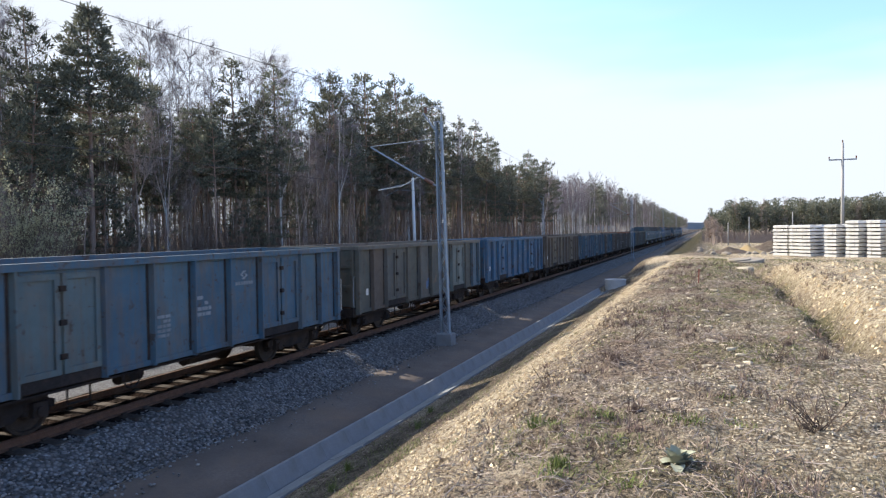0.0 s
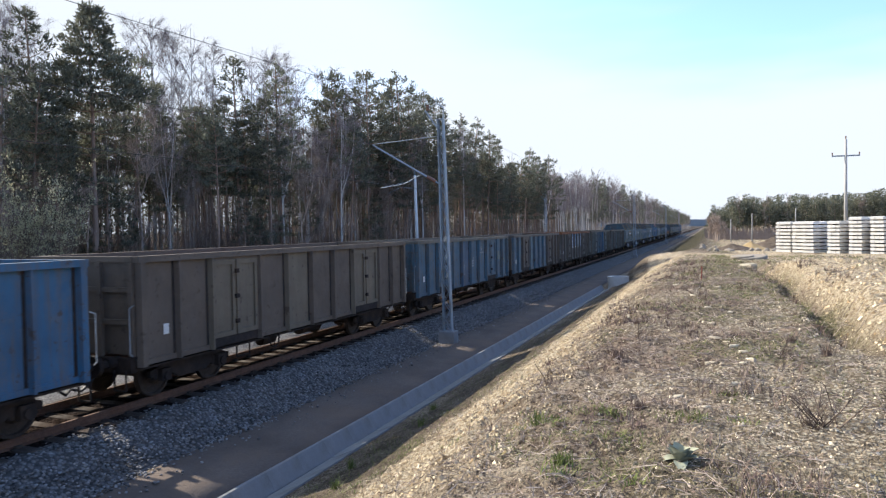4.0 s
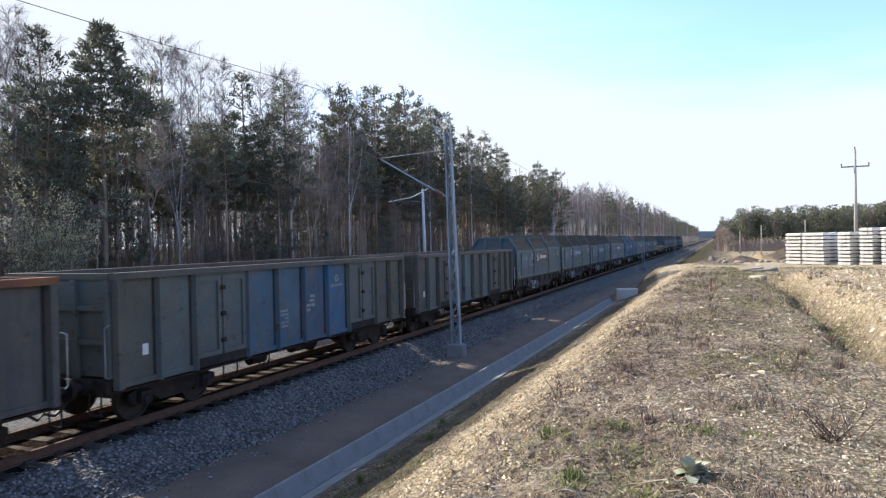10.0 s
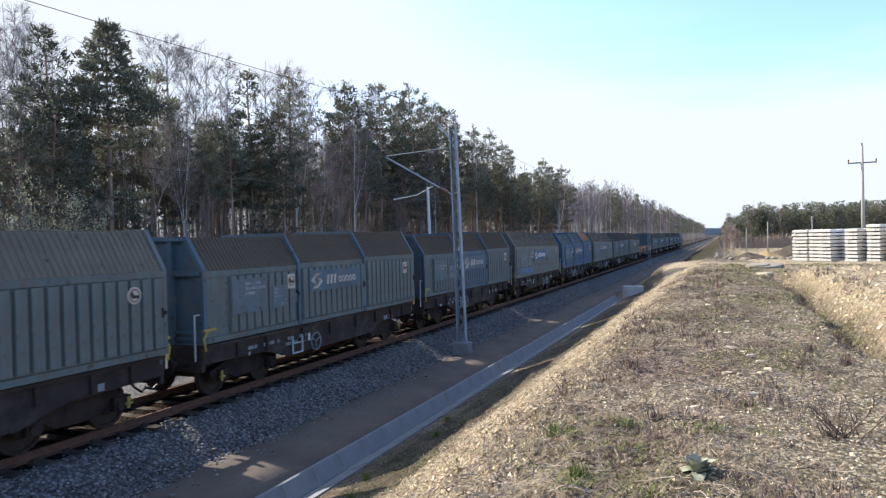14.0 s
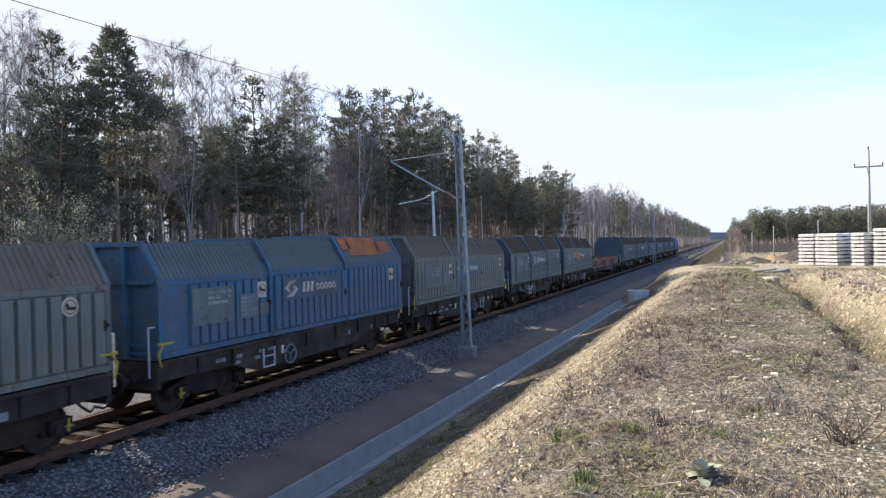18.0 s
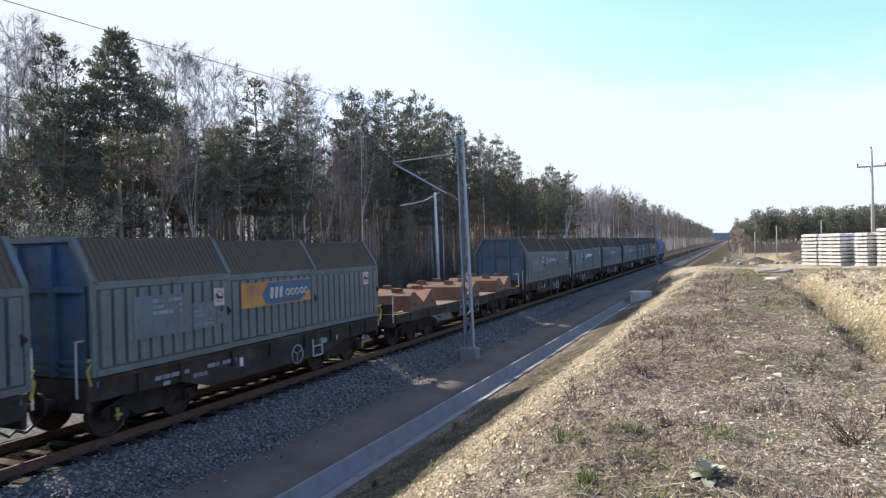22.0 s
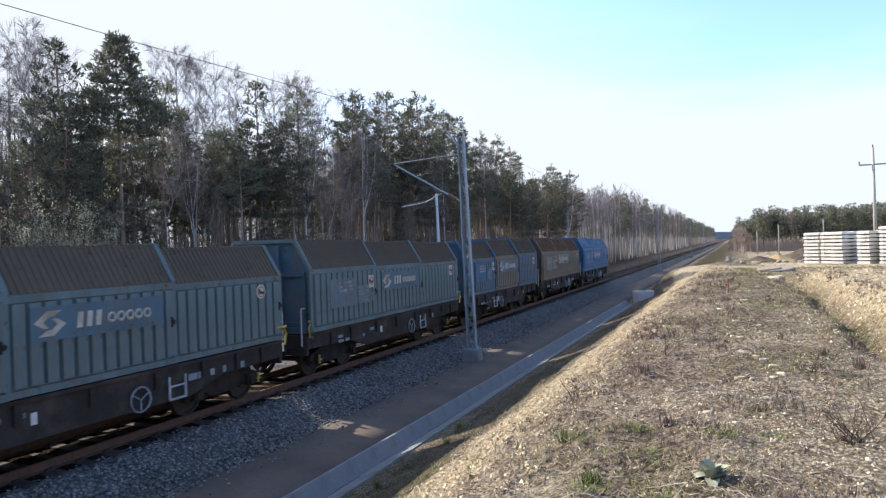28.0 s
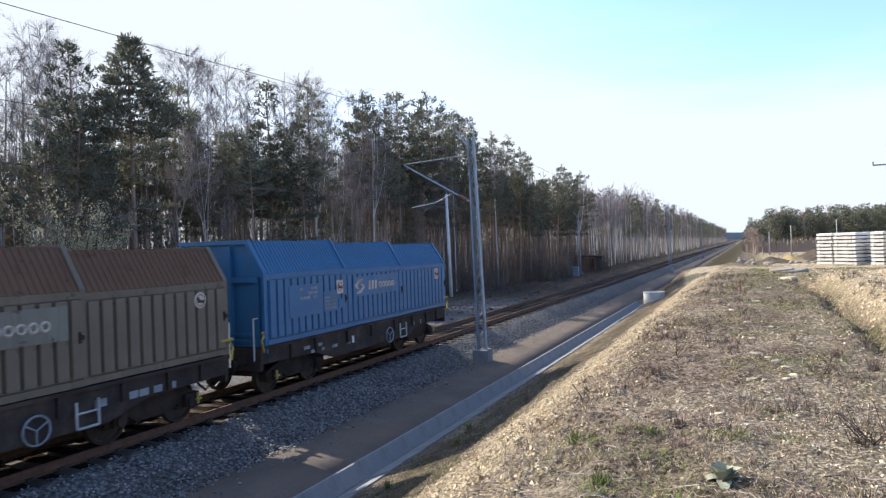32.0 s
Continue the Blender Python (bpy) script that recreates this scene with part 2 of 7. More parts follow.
def ground_material():
    """Bare sandy soil, dead grass and moss; darker turf on the far cutting and leaf litter under the wood, each with its own patches."""
    m, nt, b = nodes_of("ground_soil")
    tc = nt.nodes.new("ShaderNodeTexCoord")
    sep = nt.nodes.new("ShaderNodeSeparateXYZ")
    nt.links.new(tc.outputs["Object"], sep.inputs["Vector"])
    big = noise_node(nt, 0.35, 5.0, 0.6)
    mid = noise_node(nt, 1.9, 6.0, 0.7, seed=4.2)
    fine = noise_node(nt, 9.0, 5.0, 0.8, seed=9.1)
    grit = noise_node(nt, 17.0, 3.0, 0.8, seed=2.4)
    clump = noise_node(nt, 5.0, 4.0, 0.8, seed=6.4)
    straw = noise_node(nt, 8.0, 4.0, 0.8, stretch=(3.0, 0.7, 1.0), seed=5.5)
    soil = mixed(nt, ramp(nt, clump, 0.44, 0.56), (0.150, 0.104, 0.080), (0.345, 0.272, 0.205))
    grass = mixed(nt, ramp(nt, fine, 0.45, 0.56), (0.092, 0.062, 0.052), (0.320, 0.245, 0.195))
    moss = mixed(nt, ramp(nt, fine, 0.44, 0.56), (0.072, 0.074, 0.030), (0.246, 0.232, 0.110))
    col = mixed(nt, ramp(nt, mid, 0.44, 0.56), grass, soil)
    mossy = nt.nodes.new("ShaderNodeMath")
    mossy.operation = "MULTIPLY"
    nt.links.new(ramp(nt, big, 0.42, 0.54, 0.0, 0.9), mossy.inputs[0])
    nt.links.new(ramp(nt, sep.outputs["X"], -0.9, 0.5, 0.15, 1.0), mossy.inputs[1])
    col = mixed(nt, mossy.outputs[0], col, moss)
    drift = noise_node(nt, 0.8, 4.0, 0.65, stretch=(1.0, 0.55, 1.0), seed=15.0)
    col = mixed(nt, ramp(nt, drift, 0.52, 0.62, 0.0, 0.8), col, mixed(nt, ramp(nt, fine, 0.42, 0.56), (0.240, 0.185, 0.130), (0.520, 0.445, 0.330)))
    col = mixed(nt, ramp(nt, drift, 0.44, 0.34, 0.0, 0.7), col, mixed(nt, ramp(nt, fine, 0.42, 0.58), (0.060, 0.040, 0.036), (0.190, 0.138, 0.118)))
    col = mixed(nt, ramp(nt, straw, 0.54, 0.60, 0.0, 0.7), col, (0.400, 0.325, 0.225))
    col = mixed(nt, ramp(nt, straw, 0.38, 0.44, 0.7, 0.0), col, (0.052, 0.038, 0.028))
    attr = nt.nodes.new("ShaderNodeAttribute")
    attr.attribute_name = "cover"
    cover = nt.nodes.new("ShaderNodeSeparateColor")
    nt.links.new(attr.outputs["Color"], cover.inputs["Color"])
    # pale crumbs, in places thick enough to be gravel
    vo = nt.nodes.new("ShaderNodeTexVoronoi")
    vo.inputs["Scale"].default_value = 26.0
    nt.links.new(tc.outputs["Object"], vo.inputs["Vector"])
    vsep = nt.nodes.new("ShaderNodeSeparateColor")
    nt.links.new(vo.outputs["Color"], vsep.inputs["Color"])
    gravel = mixed(nt, vsep.outputs["Red"], (0.215, 0.165, 0.110), (0.640, 0.560, 0.420))
    gravel = mixed(nt, ramp(nt, vo.outputs["Distance"], 0.35, 0.65, 0.0, 0.8), gravel, (0.120, 0.090, 0.062))
    col = mixed(nt, ramp(nt, grit, 0.56, 0.60, 0.0, 0.9), col, gravel)
    col = mixed(nt, ramp(nt, grit, 0.40, 0.44, 0.8, 0.0), col, (0.048, 0.036, 0.028))
    # grey crushed stone on the far side of the track
    crushed = mixed(nt, vsep.outputs["Red"], (0.090, 0.090, 0.095), (0.300, 0.300, 0.310))
    gravel = mixed(nt, ramp(nt, sep.outputs["X"], -13.6, -13.0), crushed, gravel)
    col = mixed(nt, attr.outputs["Alpha"], col, gravel)
    # yellow sand laid bare on the scarp and on the right-hand bank
    sand = mixed(nt, ramp(nt, fine, 0.42, 0.58), (0.400, 0.300, 0.185), (0.740, 0.640, 0.470))
    sand = mixed(nt, ramp(nt, grit, 0.40, 0.46, 0.7, 0.0), sand, (0.150, 0.100, 0.058))
    col = mixed(nt, cover.outputs["Red"], col, sand)
    turf = mixed(nt, ramp(nt, fine, 0.3, 0.7), (0.030, 0.028, 0.015), (0.085, 0.073, 0.043))
    col = mixed(nt, cover.outputs["Green"], col, turf)
    litter = mixed(nt, ramp(nt, mid, 0.35, 0.65), (0.026, 0.021, 0.018), (0.074, 0.062, 0.053))
    col = mixed(nt, cover.outputs["Blue"], col, litter)
    nt.links.new(col, b.inputs["Base Color"])
    b.inputs["Roughness"].default_value = 0.95
    b.inputs["Specular IOR Level"].default_value = 0.1
    add = nt.nodes.new("ShaderNodeMath")
    add.operation = "ADD"
    nt.links.new(fine, add.inputs[0])
    nt.links.new(grit, add.inputs[1])
    bumped(nt, b, add.outputs[0], 1.0, 0.16)
    return m


def ballast_material():
    """Crushed grey granite: each stone has its own tone and faces."""
    m, nt, b = nodes_of("ballast_stone")
    tc = nt.nodes.new("ShaderNodeTexCoord")
    vo = nt.nodes.new("ShaderNodeTexVoronoi")
    vo.inputs["Scale"].default_value = 15.0
    nt.links.new(tc.outputs["Object"], vo.inputs["Vector"])
    sep = nt.nodes.new("ShaderNodeSeparateColor")
    nt.links.new(vo.outputs["Color"], sep.inputs["Color"])
    tone = mixed(nt, sep.outputs["Red"], (0.057, 0.055, 0.054), (0.230, 0.223, 0.218))
    big = noise_node(nt, 0.5, 4.0)
    tone = mixed(nt, ramp(nt, big, 0.4, 0.7, 0.0, 0.5), tone, (0.108, 0.090, 0.076))
    tone = mixed(nt, ramp(nt, vo.outputs["Distance"], 0.35, 0.75, 0.0, 0.75), tone, (0.043, 0.042, 0.040))
    # rust and brake dust along the bed, blackened further as the wagons' shade
    sx = nt.nodes.new("ShaderNodeSeparateXYZ")
    nt.links.new(tc.outputs["Object"], sx.inputs["Vector"])
    far = nt.nodes.new("ShaderNodeMath")
    far.operation = "COMPARE"
    far.inputs[1].default_value, far.inputs[2].default_value = TRACK_X - 0.45, 1.58
    nt.links.new(sx.outputs["X"], far.inputs[0])
    dust = nt.nodes.new("ShaderNodeMath")
    dust.operation = "MULTIPLY"
    nt.links.new(far.outputs[0], dust.inputs[0])
    nt.links.new(ramp(nt, big, 0.3, 0.6, 0.85, 1.0), dust.inputs[1])
    tone = mixed(nt, dust.outputs[0], tone, mixed(nt, sep.outputs["Red"], (0.008, 0.006, 0.005), (0.030, 0.020, 0.016)))
    nt.links.new(tone, b.inputs["Base Color"])
    b.inputs["Roughness"].default_value = 0.9
    nt.links.new(ramp(nt, dust.outputs[0], 0.0, 0.8, 0.2, 0.0), b.inputs["Specular IOR Level"])
    inv = nt.nodes.new("ShaderNodeMath")
    inv.operation = "SUBTRACT"
    inv.inputs[0].default_value = 1.0
    nt.links.new(vo.outputs["Distance"], inv.inputs[1])
    add = nt.nodes.new("ShaderNodeMath")
    add.operation = "ADD"
    nt.links.new(inv.outputs[0], add.inputs[0])
    nt.links.new(sep.outputs["Green"], add.inputs[1])
    bumped(nt, b, add.outputs[0], 1.0, 0.05)
    return m


M_GROUND = ground_material()
M_BALLAST = ballast_material()
M_STONE = island_tones("loose_ballast", (0.042, 0.040, 0.040), (0.275, 0.268, 0.262), rough=0.75, spec=0.3)
M_PATH = surface("path_dirt", (0.124, 0.103, 0.089), 0.95, var=0.22, scale=0.8, fine=18, dirt=(0.140, 0.108, 0.086), dirt_amount=0.5, dirt_scale=0.7, bump=0.7, bump_scale=30, spec=0.1)
M_CONCRETE = surface("concrete", (0.205, 0.212, 0.218), 0.85, var=0.16, scale=1.5, dirt=(0.150, 0.148, 0.140), dirt_amount=0.5, bump=0.3, bump_scale=60, spread=0.025, spec=0.2)
M_RAIL_SIDE = surface("rusty_rail", (0.115, 0.060, 0.038), 0.8, metal=0.2, var=0.3, scale=6, bump=0.3)
M_RAIL_TOP = surface("polished_rail_head", (0.374, 0.360, 0.340), 0.25, metal=1.0, var=0.1, bump=0.05)
M_SLEEPER = surface("sleeper_concrete", (0.100, 0.088, 0.078), 0.9, var=0.25, scale=3, dirt=(0.036, 0.025, 0.019), dirt_amount=1.0, bump=0.3, spread=0.2, spec=0.03)


def smoothstep(a, b, x):
    t = min(1.0, max(0.0, (x - a) / (b - a)))
    return t * t * (3 - 2 * t)


SECTION = [(-400, 0.5), (-60, -0.1), (-38, -0.45), (-30, -0.6), (-16.0, -0.62), (-14.6, -0.66), (-14.2, -0.85), (-9.9, -0.85), (-9.55, -0.63), (-7.70, -0.77), (-7.62, -1.3),
           (-6.98, -1.3), (-6.86, -0.90), (-6.40, -0.76), (-5.9, -0.58), (-5.2, -0.30), (-4.4, 0.12), (-2.3, 1.55), (-1.75, 1.83), (-1.1, 1.98), (0.0, 2.04), (2.5, 2.02), (6.0, 2.0), (400, 2.0)]


def gully_line(y):
    return 2.0 - 0.048 * max(0.0, y - 24) + 0.10 * math.sin(y * 0.9)


def ground_height(x, y):
    for (xa, za), (xb, zb) in zip(SECTION, SECTION[1:]):
        if x <= xb:
            z = za + (zb - za) * (x - xa) / (xb - xa)
            break
    else:
        z = SECTION[-1][1]
    # the earth ramp beyond the well, where the ditch ends
    if -8.6 < x < 0:
        ramp_up = smoothstep(54.5, 60, y) * (1 - smoothstep(66, 82, y))
        z = z + ramp_up * max(0.0, 0.95 * smoothstep(-7.4, -4.6, x) * (1.6 - z) * 0.75)
        fill = smoothstep(52.5, 54.0, y)
        z = max(z, -0.80 * fill + z * (1 - fill)) if x < -6.5 else z
    # a long low heap of gravel left of the track
    if -34 < x < -22 and y < 60:
        z += 0.75 * smoothstep(-23.5, -26.0, x) * (1 - smoothstep(44, 56, y)) if x > -30 else 0.75 * (1 - smoothstep(44, 56, y))
    # the land on the right falls away beyond the stacks
    z -= min(1.9, 0.027 * max(0.0, y - 36)) * smoothstep(-5.5, 1.0, x)
    # the gully between the bank and the yard
    if 0 < x < 14 and y < 48:
        g = x - gully_line(y)
        z -= 0.36 * math.exp(-(g / 0.26) ** 2) * (0.8 + 0.4 * noise.noise((y * 0.8, 1.0, 4.0))) * smoothstep(36, 29, y) * smoothstep(9, 12, y)
        z += (0.46 + 0.14 * noise.noise((x * 0.9, y * 0.7, 8.0))) * smoothstep(0.05, 0.75, g) * (1 - smoothstep(2.2, 5.4, g)) * smoothstep(33, 25, y) * smoothstep(9, 14, y)
    # uneven surface
    if x < -15 or x > -6.6:
        k = 0.10 if x > -5.2 and x < -1.2 else 0.045
        z += k * (noise.noise((x * 0.7, y * 0.7, 3.0)) + 0.6 * noise.noise((x * 2.3, y * 2.3, 7.0)))
        if -4.8 < x < -1.0:
            z += 0.06 * noise.noise((x * 5.0, y * 4.0, 1.0))
        if y < 30 and -5 < x < 6:
            z += 0.05 * noise.noise((x * 3.6, y * 3.2, 11.0)) + 0.03 * noise.noise((x * 8.0, y * 7.0, 14.0))
    return z


def ground_cover(x, y):
    """Shares of bare sand, turf and leaf litter."""
    n = noise.noise((x * 0.6, y * 0.45, 5.0))
    f = noise.noise((x * 2.2, y * 1.7, 9.0))
    scarp = 1.2 * smoothstep(-4.8, -4.0, x + 0.35 * n) * (1 - smoothstep(-2.6, -1.7, x + 0.5 * n)) * (0.62 + 0.6 * n + 0.35 * f)
    scarp *= 1 - 0.55 * smoothstep(62, 75, y)
    g = x - gully_line(y)
    bank = smoothstep(0.05, 0.5, g) * (1 - smoothstep(1.6, 3.0, g + 0.6 * n)) * smoothstep(31, 24, y) * smoothstep(9, 13, y) * (1.15 + 0.3 * f) if x > 0 else 0
    road = smoothstep(39, 44, y + 2 * n) * (1 - smoothstep(52, 60, y)) * smoothstep(-3.5, -1.5, x) * (0.75 + 0.4 * f)
    yard = smoothstep(1.2, 2.6, x - 0.0) * smoothstep(28, 36, y + 2 * n) * (0.85 + 0.4 * f) * (1 - 0.5 * smoothstep(75, 110, y))
    sand = min(0.97, max(0.0, 1.4 * scarp, 0.9 * bank, road, yard))
    turf = smoothstep(66, 84, y) * smoothstep(-7.5, -6, x) * (1 - smoothstep(-2.5, 0.5, x))
    low = 0.75 * smoothstep(-6.5, -6.2, x) * (1 - smoothstep(-5.0, -4.2, x + 0.4 * n)) * (0.55 + 0.6 * f)
    turf = min(1.0, max(0.0, turf, low))
    # litter thins towards the track: pale patches stand in for sunlight there
    litter = 1.0 - 0.5 * smoothstep(-20.5, -17.5, x + 1.2 * n) * (0.6 + 0.5 * f) if x < -13 else 0.0
    heap_share = smoothstep(-31.5, -29.5, x) * (1 - smoothstep(-16, -14.5, x)) * (1 - smoothstep(46, 60, y))
    litter *= 1 - 0.9 * heap_share
    gravel = 0.0
    if x > -2 and y < 45:
        patch = math.exp(-((x - 0.75) / 0.75) ** 2 - ((y - 6.6) / 1.5) ** 2)
        patch += 0.7 * math.exp(-((x - 1.8) / 0.8) ** 2 - ((y - 9.0) / 2.6) ** 2) + 0.5 * math.exp(-((x - 1.3) / 0.5) ** 2 - ((y - 15.0) / 3.5) ** 2)
        gravel = min(0.95, 1.3 * patch + 0.8 * smoothstep(0.26, 0.52, noise.noise((x * 0.75, y * 0.45, 50.0)) + 0.45 * f))
    return sand, turf, litter, max(gravel, 0.9 * heap_share)


def build_ground():
    def steps(lo, hi, near, far):
        out, x = [], 0.0
        while x < hi:
            out.append(x)
            x += near if abs(x) < 7 else near + (abs(x) - 7) * far
        x = -near
        while x > lo:
            out.append(x)
            x -= near if abs(x) < 7 else near + (abs(x) - 7) * far
        return sorted(out + [lo, hi])
    xs = sorted(set([round(p[0], 3) for p in SECTION if -39 < p[0] < 7] + [round(x, 3) for x in steps(-1500, 1500, 0.10, 0.11)]))
    ys, y = [-60.0, -30.0, -10.0, 0.0], 1.5
    while y < 2600:
        ys.append(y)
        y += 0.10 + max(0.0, y - 9) * 0.020
    nx = len(xs)
    verts = [(x, y, ground_height(x, y)) for y in ys for x in xs]
    faces = [(j * nx + i, j * nx + i + 1, (j + 1) * nx + i + 1, (j + 1) * nx + i) for j in range(len(ys) - 1) for i in range(nx - 1)]
    g = Geo().add(verts, faces)
    ob = thing("ground", "sandy bank with dead grass, moss and bare yellow scarp", "ground", geo=g, material=M_GROUND, kind="structure", smooth=True)
    col = ob.data.color_attributes.new("cover", "FLOAT_COLOR", "POINT")
    flat = []
    for x, y, z in verts:
        flat.extend(ground_cover(x, y))
    col.data.foreach_set("color", flat)


build_ground()


def build_track():
    # ballast bed with uneven shoulders
    prof = [(-2.95, -0.86), (-1.75, -0.09), (-1.32, -0.045), (-1.0, -0.03), (-0.55, -0.025), (0, -0.015), (0.55, -0.015), (0.95, -0.022), (1.25, -0.035), (1.45, -0.075), (1.72, -0.21), (1.95, -0.36), (2.2, -0.50), (2.45, -0.63), (2.62, -0.86)]
    ys, y = [-60, -20, 0], 2.0
    while y < 1500:
        ys.append(y)
        y += 0.25 + max(0, y - 12) * 0.03
    verts, faces, n = [], [], len(prof)
    for y in ys:
        for i, (x, z) in enumerate(prof):
            k = 0.05 if 0 < i < n - 1 else 0
            verts.append((TRACK_X + x + k * 2.2 * noise.noise((x * 2, y * 0.9, 4.0)), y, z + k * noise.noise((x * 3, y * 2.0, 8.0))))
    for j in range(len(ys) - 1):
        faces += [(j * n + i, j * n + i + 1, (j + 1) * n + i + 1, (j + 1) * n + i) for i in range(n - 1)]
    bed = thing("ballast_bed", "grey crushed stone ballast shoulder under the track", "track bed", geo=Geo().add(verts, faces), material=M_BALLAST, kind="structure", smooth=True)
    # loose stones that roughen its face
    rng = random.Random(4)
    g = Geo()
    for _ in range(11000):
        y = 6 + 50 * rng.random() ** 1.4
        x = rng.uniform(1.02, 2.72) if rng.random() < 0.94 else 2.6 + 0.8 * rng.random() ** 2
        z = -0.045 if x < 1.40 else max(-0.60, -0.05 - (x - 1.40) * 0.54)
        stone(g, (TRACK_X + x, y, z + rng.uniform(-0.015, 0.025)), rng.uniform(0.018, 0.040), rng)
    tagged(part("loose_stones", g, M_STONE, bed), kind="stuff")
    # rails
    for side, name in ((-1, "rail"), (1, "rail")):
        c = TRACK_X + side * 0.7535
        prof = [(-0.075, -0.172), (0.075, -0.172), (0.075, -0.160), (0.012, -0.138), (0.010, -0.045), (0.036, -0.034), (0.036, -0.008), (0.026, 0.0), (-0.026, 0.0), (-0.036, -0.008), (-0.036, -0.034), (-0.010, -0.045), (-0.012, -0.138), (-0.075, -0.160)]
        r = thing(name, "rusty brown steel rail with a worn bright head", "rail", geo=Geo().prism([(c + x, z + RAIL_Z) for x, z in prof], -60, 1400), material=[M_RAIL_SIDE, M_RAIL_TOP], kind="structure")
        for p in r.data.polygons:
            if p.normal.z > 0.5 and p.center.z > RAIL_Z - 0.004:
                p.material_index = 1
    # sleepers: those near the camera are single pieces
    prof = [(-0.15, -0.36), (0.15, -0.36), (0.125, -0.175), (-0.125, -0.175)]
    sl = Geo()
    sl.prism(prof, -1.3, 1.3, "x")
    for s in (-1, 1):
        sl.box(s * 0.7535 - 0.16, s * 0.7535 - 0.085, -0.06, 0.06, -0.175, -0.14).box(s * 0.7535 + 0.085, s * 0.7535 + 0.16, -0.06, 0.06, -0.175, -0.14)
    me = sl.mesh("sleeper", M_SLEEPER)
    y = 3.0
    for i in range(230):
        ob = part("sleeper", me, None, bed)
        ob.location = (TRACK_X + rng.uniform(-0.02, 0.02), y, RAIL_Z + 0.006 + rng.uniform(-0.006, 0.006))
        y += 0.6
    far = Geo()
    while y < 420:
        far.prism([(y + a, z + RAIL_Z) for a, z in prof], TRACK_X - 1.3, TRACK_X + 1.3, "x")
        y += 0.6
    tagged(part("far_sleepers", far, M_SLEEPER, bed), kind="stuff")


ICO = [(0, 0, 1), (0.894, 0, 0.447), (0.276, 0.851, 0.447), (-0.724, 0.526, 0.447), (-0.724, -0.526, 0.447), (0.276, -0.851, 0.447),
       (0.724, 0.526, -0.447), (-0.276, 0.851, -0.447), (-0.894, 0, -0.447), (-0.276, -0.851, -0.447), (0.724, -0.526, -0.447), (0, 0, -1)]
ICO_F = [(0, 1, 2), (0, 2, 3), (0, 3, 4), (0, 4, 5), (0, 5, 1), (1, 6, 2), (2, 7, 3), (3, 8, 4), (4, 9, 5), (5, 10, 1), (6, 7, 2), (7, 8, 3), (8, 9, 4), (9, 10, 5), (10, 6, 1),
         (11, 7, 6), (11, 8, 7), (11, 9, 8), (11, 10, 9), (11, 6, 10)]


def stone(g, c, r, rng, flat=0.7):
    """A broken stone with uneven corners and flat faces."""
    sx, sy = rng.uniform(0.75, 1.25), rng.uniform(0.75, 1.25)
    v = []
    for x, y, z in ICO:
        k = r * rng.uniform(0.68, 1.12)
        v.append((c[0] + x * k * sx, c[1] + y * k * sy, c[2] + z * k * flat))
    g.add(v, ICO_F)


build_track()


def build_path_and_ditch():
    # trodden strip beside the ballast
    prof, ys, y = [(-9.75, -0.70), (-9.45, -0.61), (-9.0, -0.60), (-8.4, -0.65), (-7.66, -0.72), (-7.64, -0.95)], [-60, 0], 2.0
    while y < 600:
        ys.append(y)
        y += 0.35 + max(0, y - 12) * 0.03
    verts, faces, n = [], [], len(prof)
    for y in ys:
        for i, (x, z) in enumerate(prof):
            verts.append((x + (0.10 * noise.noise((y * 0.8, 2.0, 1.0)) if i == 0 else 0), y, z + (0.03 * noise.noise((x * 3, y * 1.5, 2.0)) if 0 < i < n - 2 else 0)))
    for j in range(len(ys) - 1):
        faces += [(j * n + i, j * n + i + 1, (j + 1) * n + i + 1, (j + 1) * n + i) for i in range(n - 1)]
    thing("path", "trodden brown dirt strip between ballast and drain", "path", geo=Geo().add(verts, faces), material=M_PATH, kind="structure", smooth=True)
    # drain of precast concrete trough pieces
    drain = thing("drain", "open drainage channel of grey concrete trough pieces", "drain", kind="structure")
    me_l = Geo().prism([(-7.67, -0.73), (-7.59, -0.73), (-7.40, -1.05), (-7.40, -1.18), (-7.50, -1.18), (-7.67, -0.92)], 0.0015, 0.9985).mesh("trough_slab", M_CONCRETE)
    me_r = Geo().prism([(-7.385, -1.052), (-7.26, -1.03), (-6.96, -0.89), (-6.87, -0.86), (-6.84, -0.98), (-7.15, -1.16), (-7.385, -1.18)], 0.003, 0.997).mesh("trough_slab", M_CONCRETE)
    rng = random.Random(9)
    for i in range(53):
        for me in (me_l, me_r):
            ob = part("trough_slab", me, None, drain)
            ob.location = (rng.uniform(-0.001, 0.001), i - 0.5, rng.uniform(-0.001, 0.001) + (rng.uniform(-0.012, 0.004) if me is me_r else 0))


build_path_and_ditch()
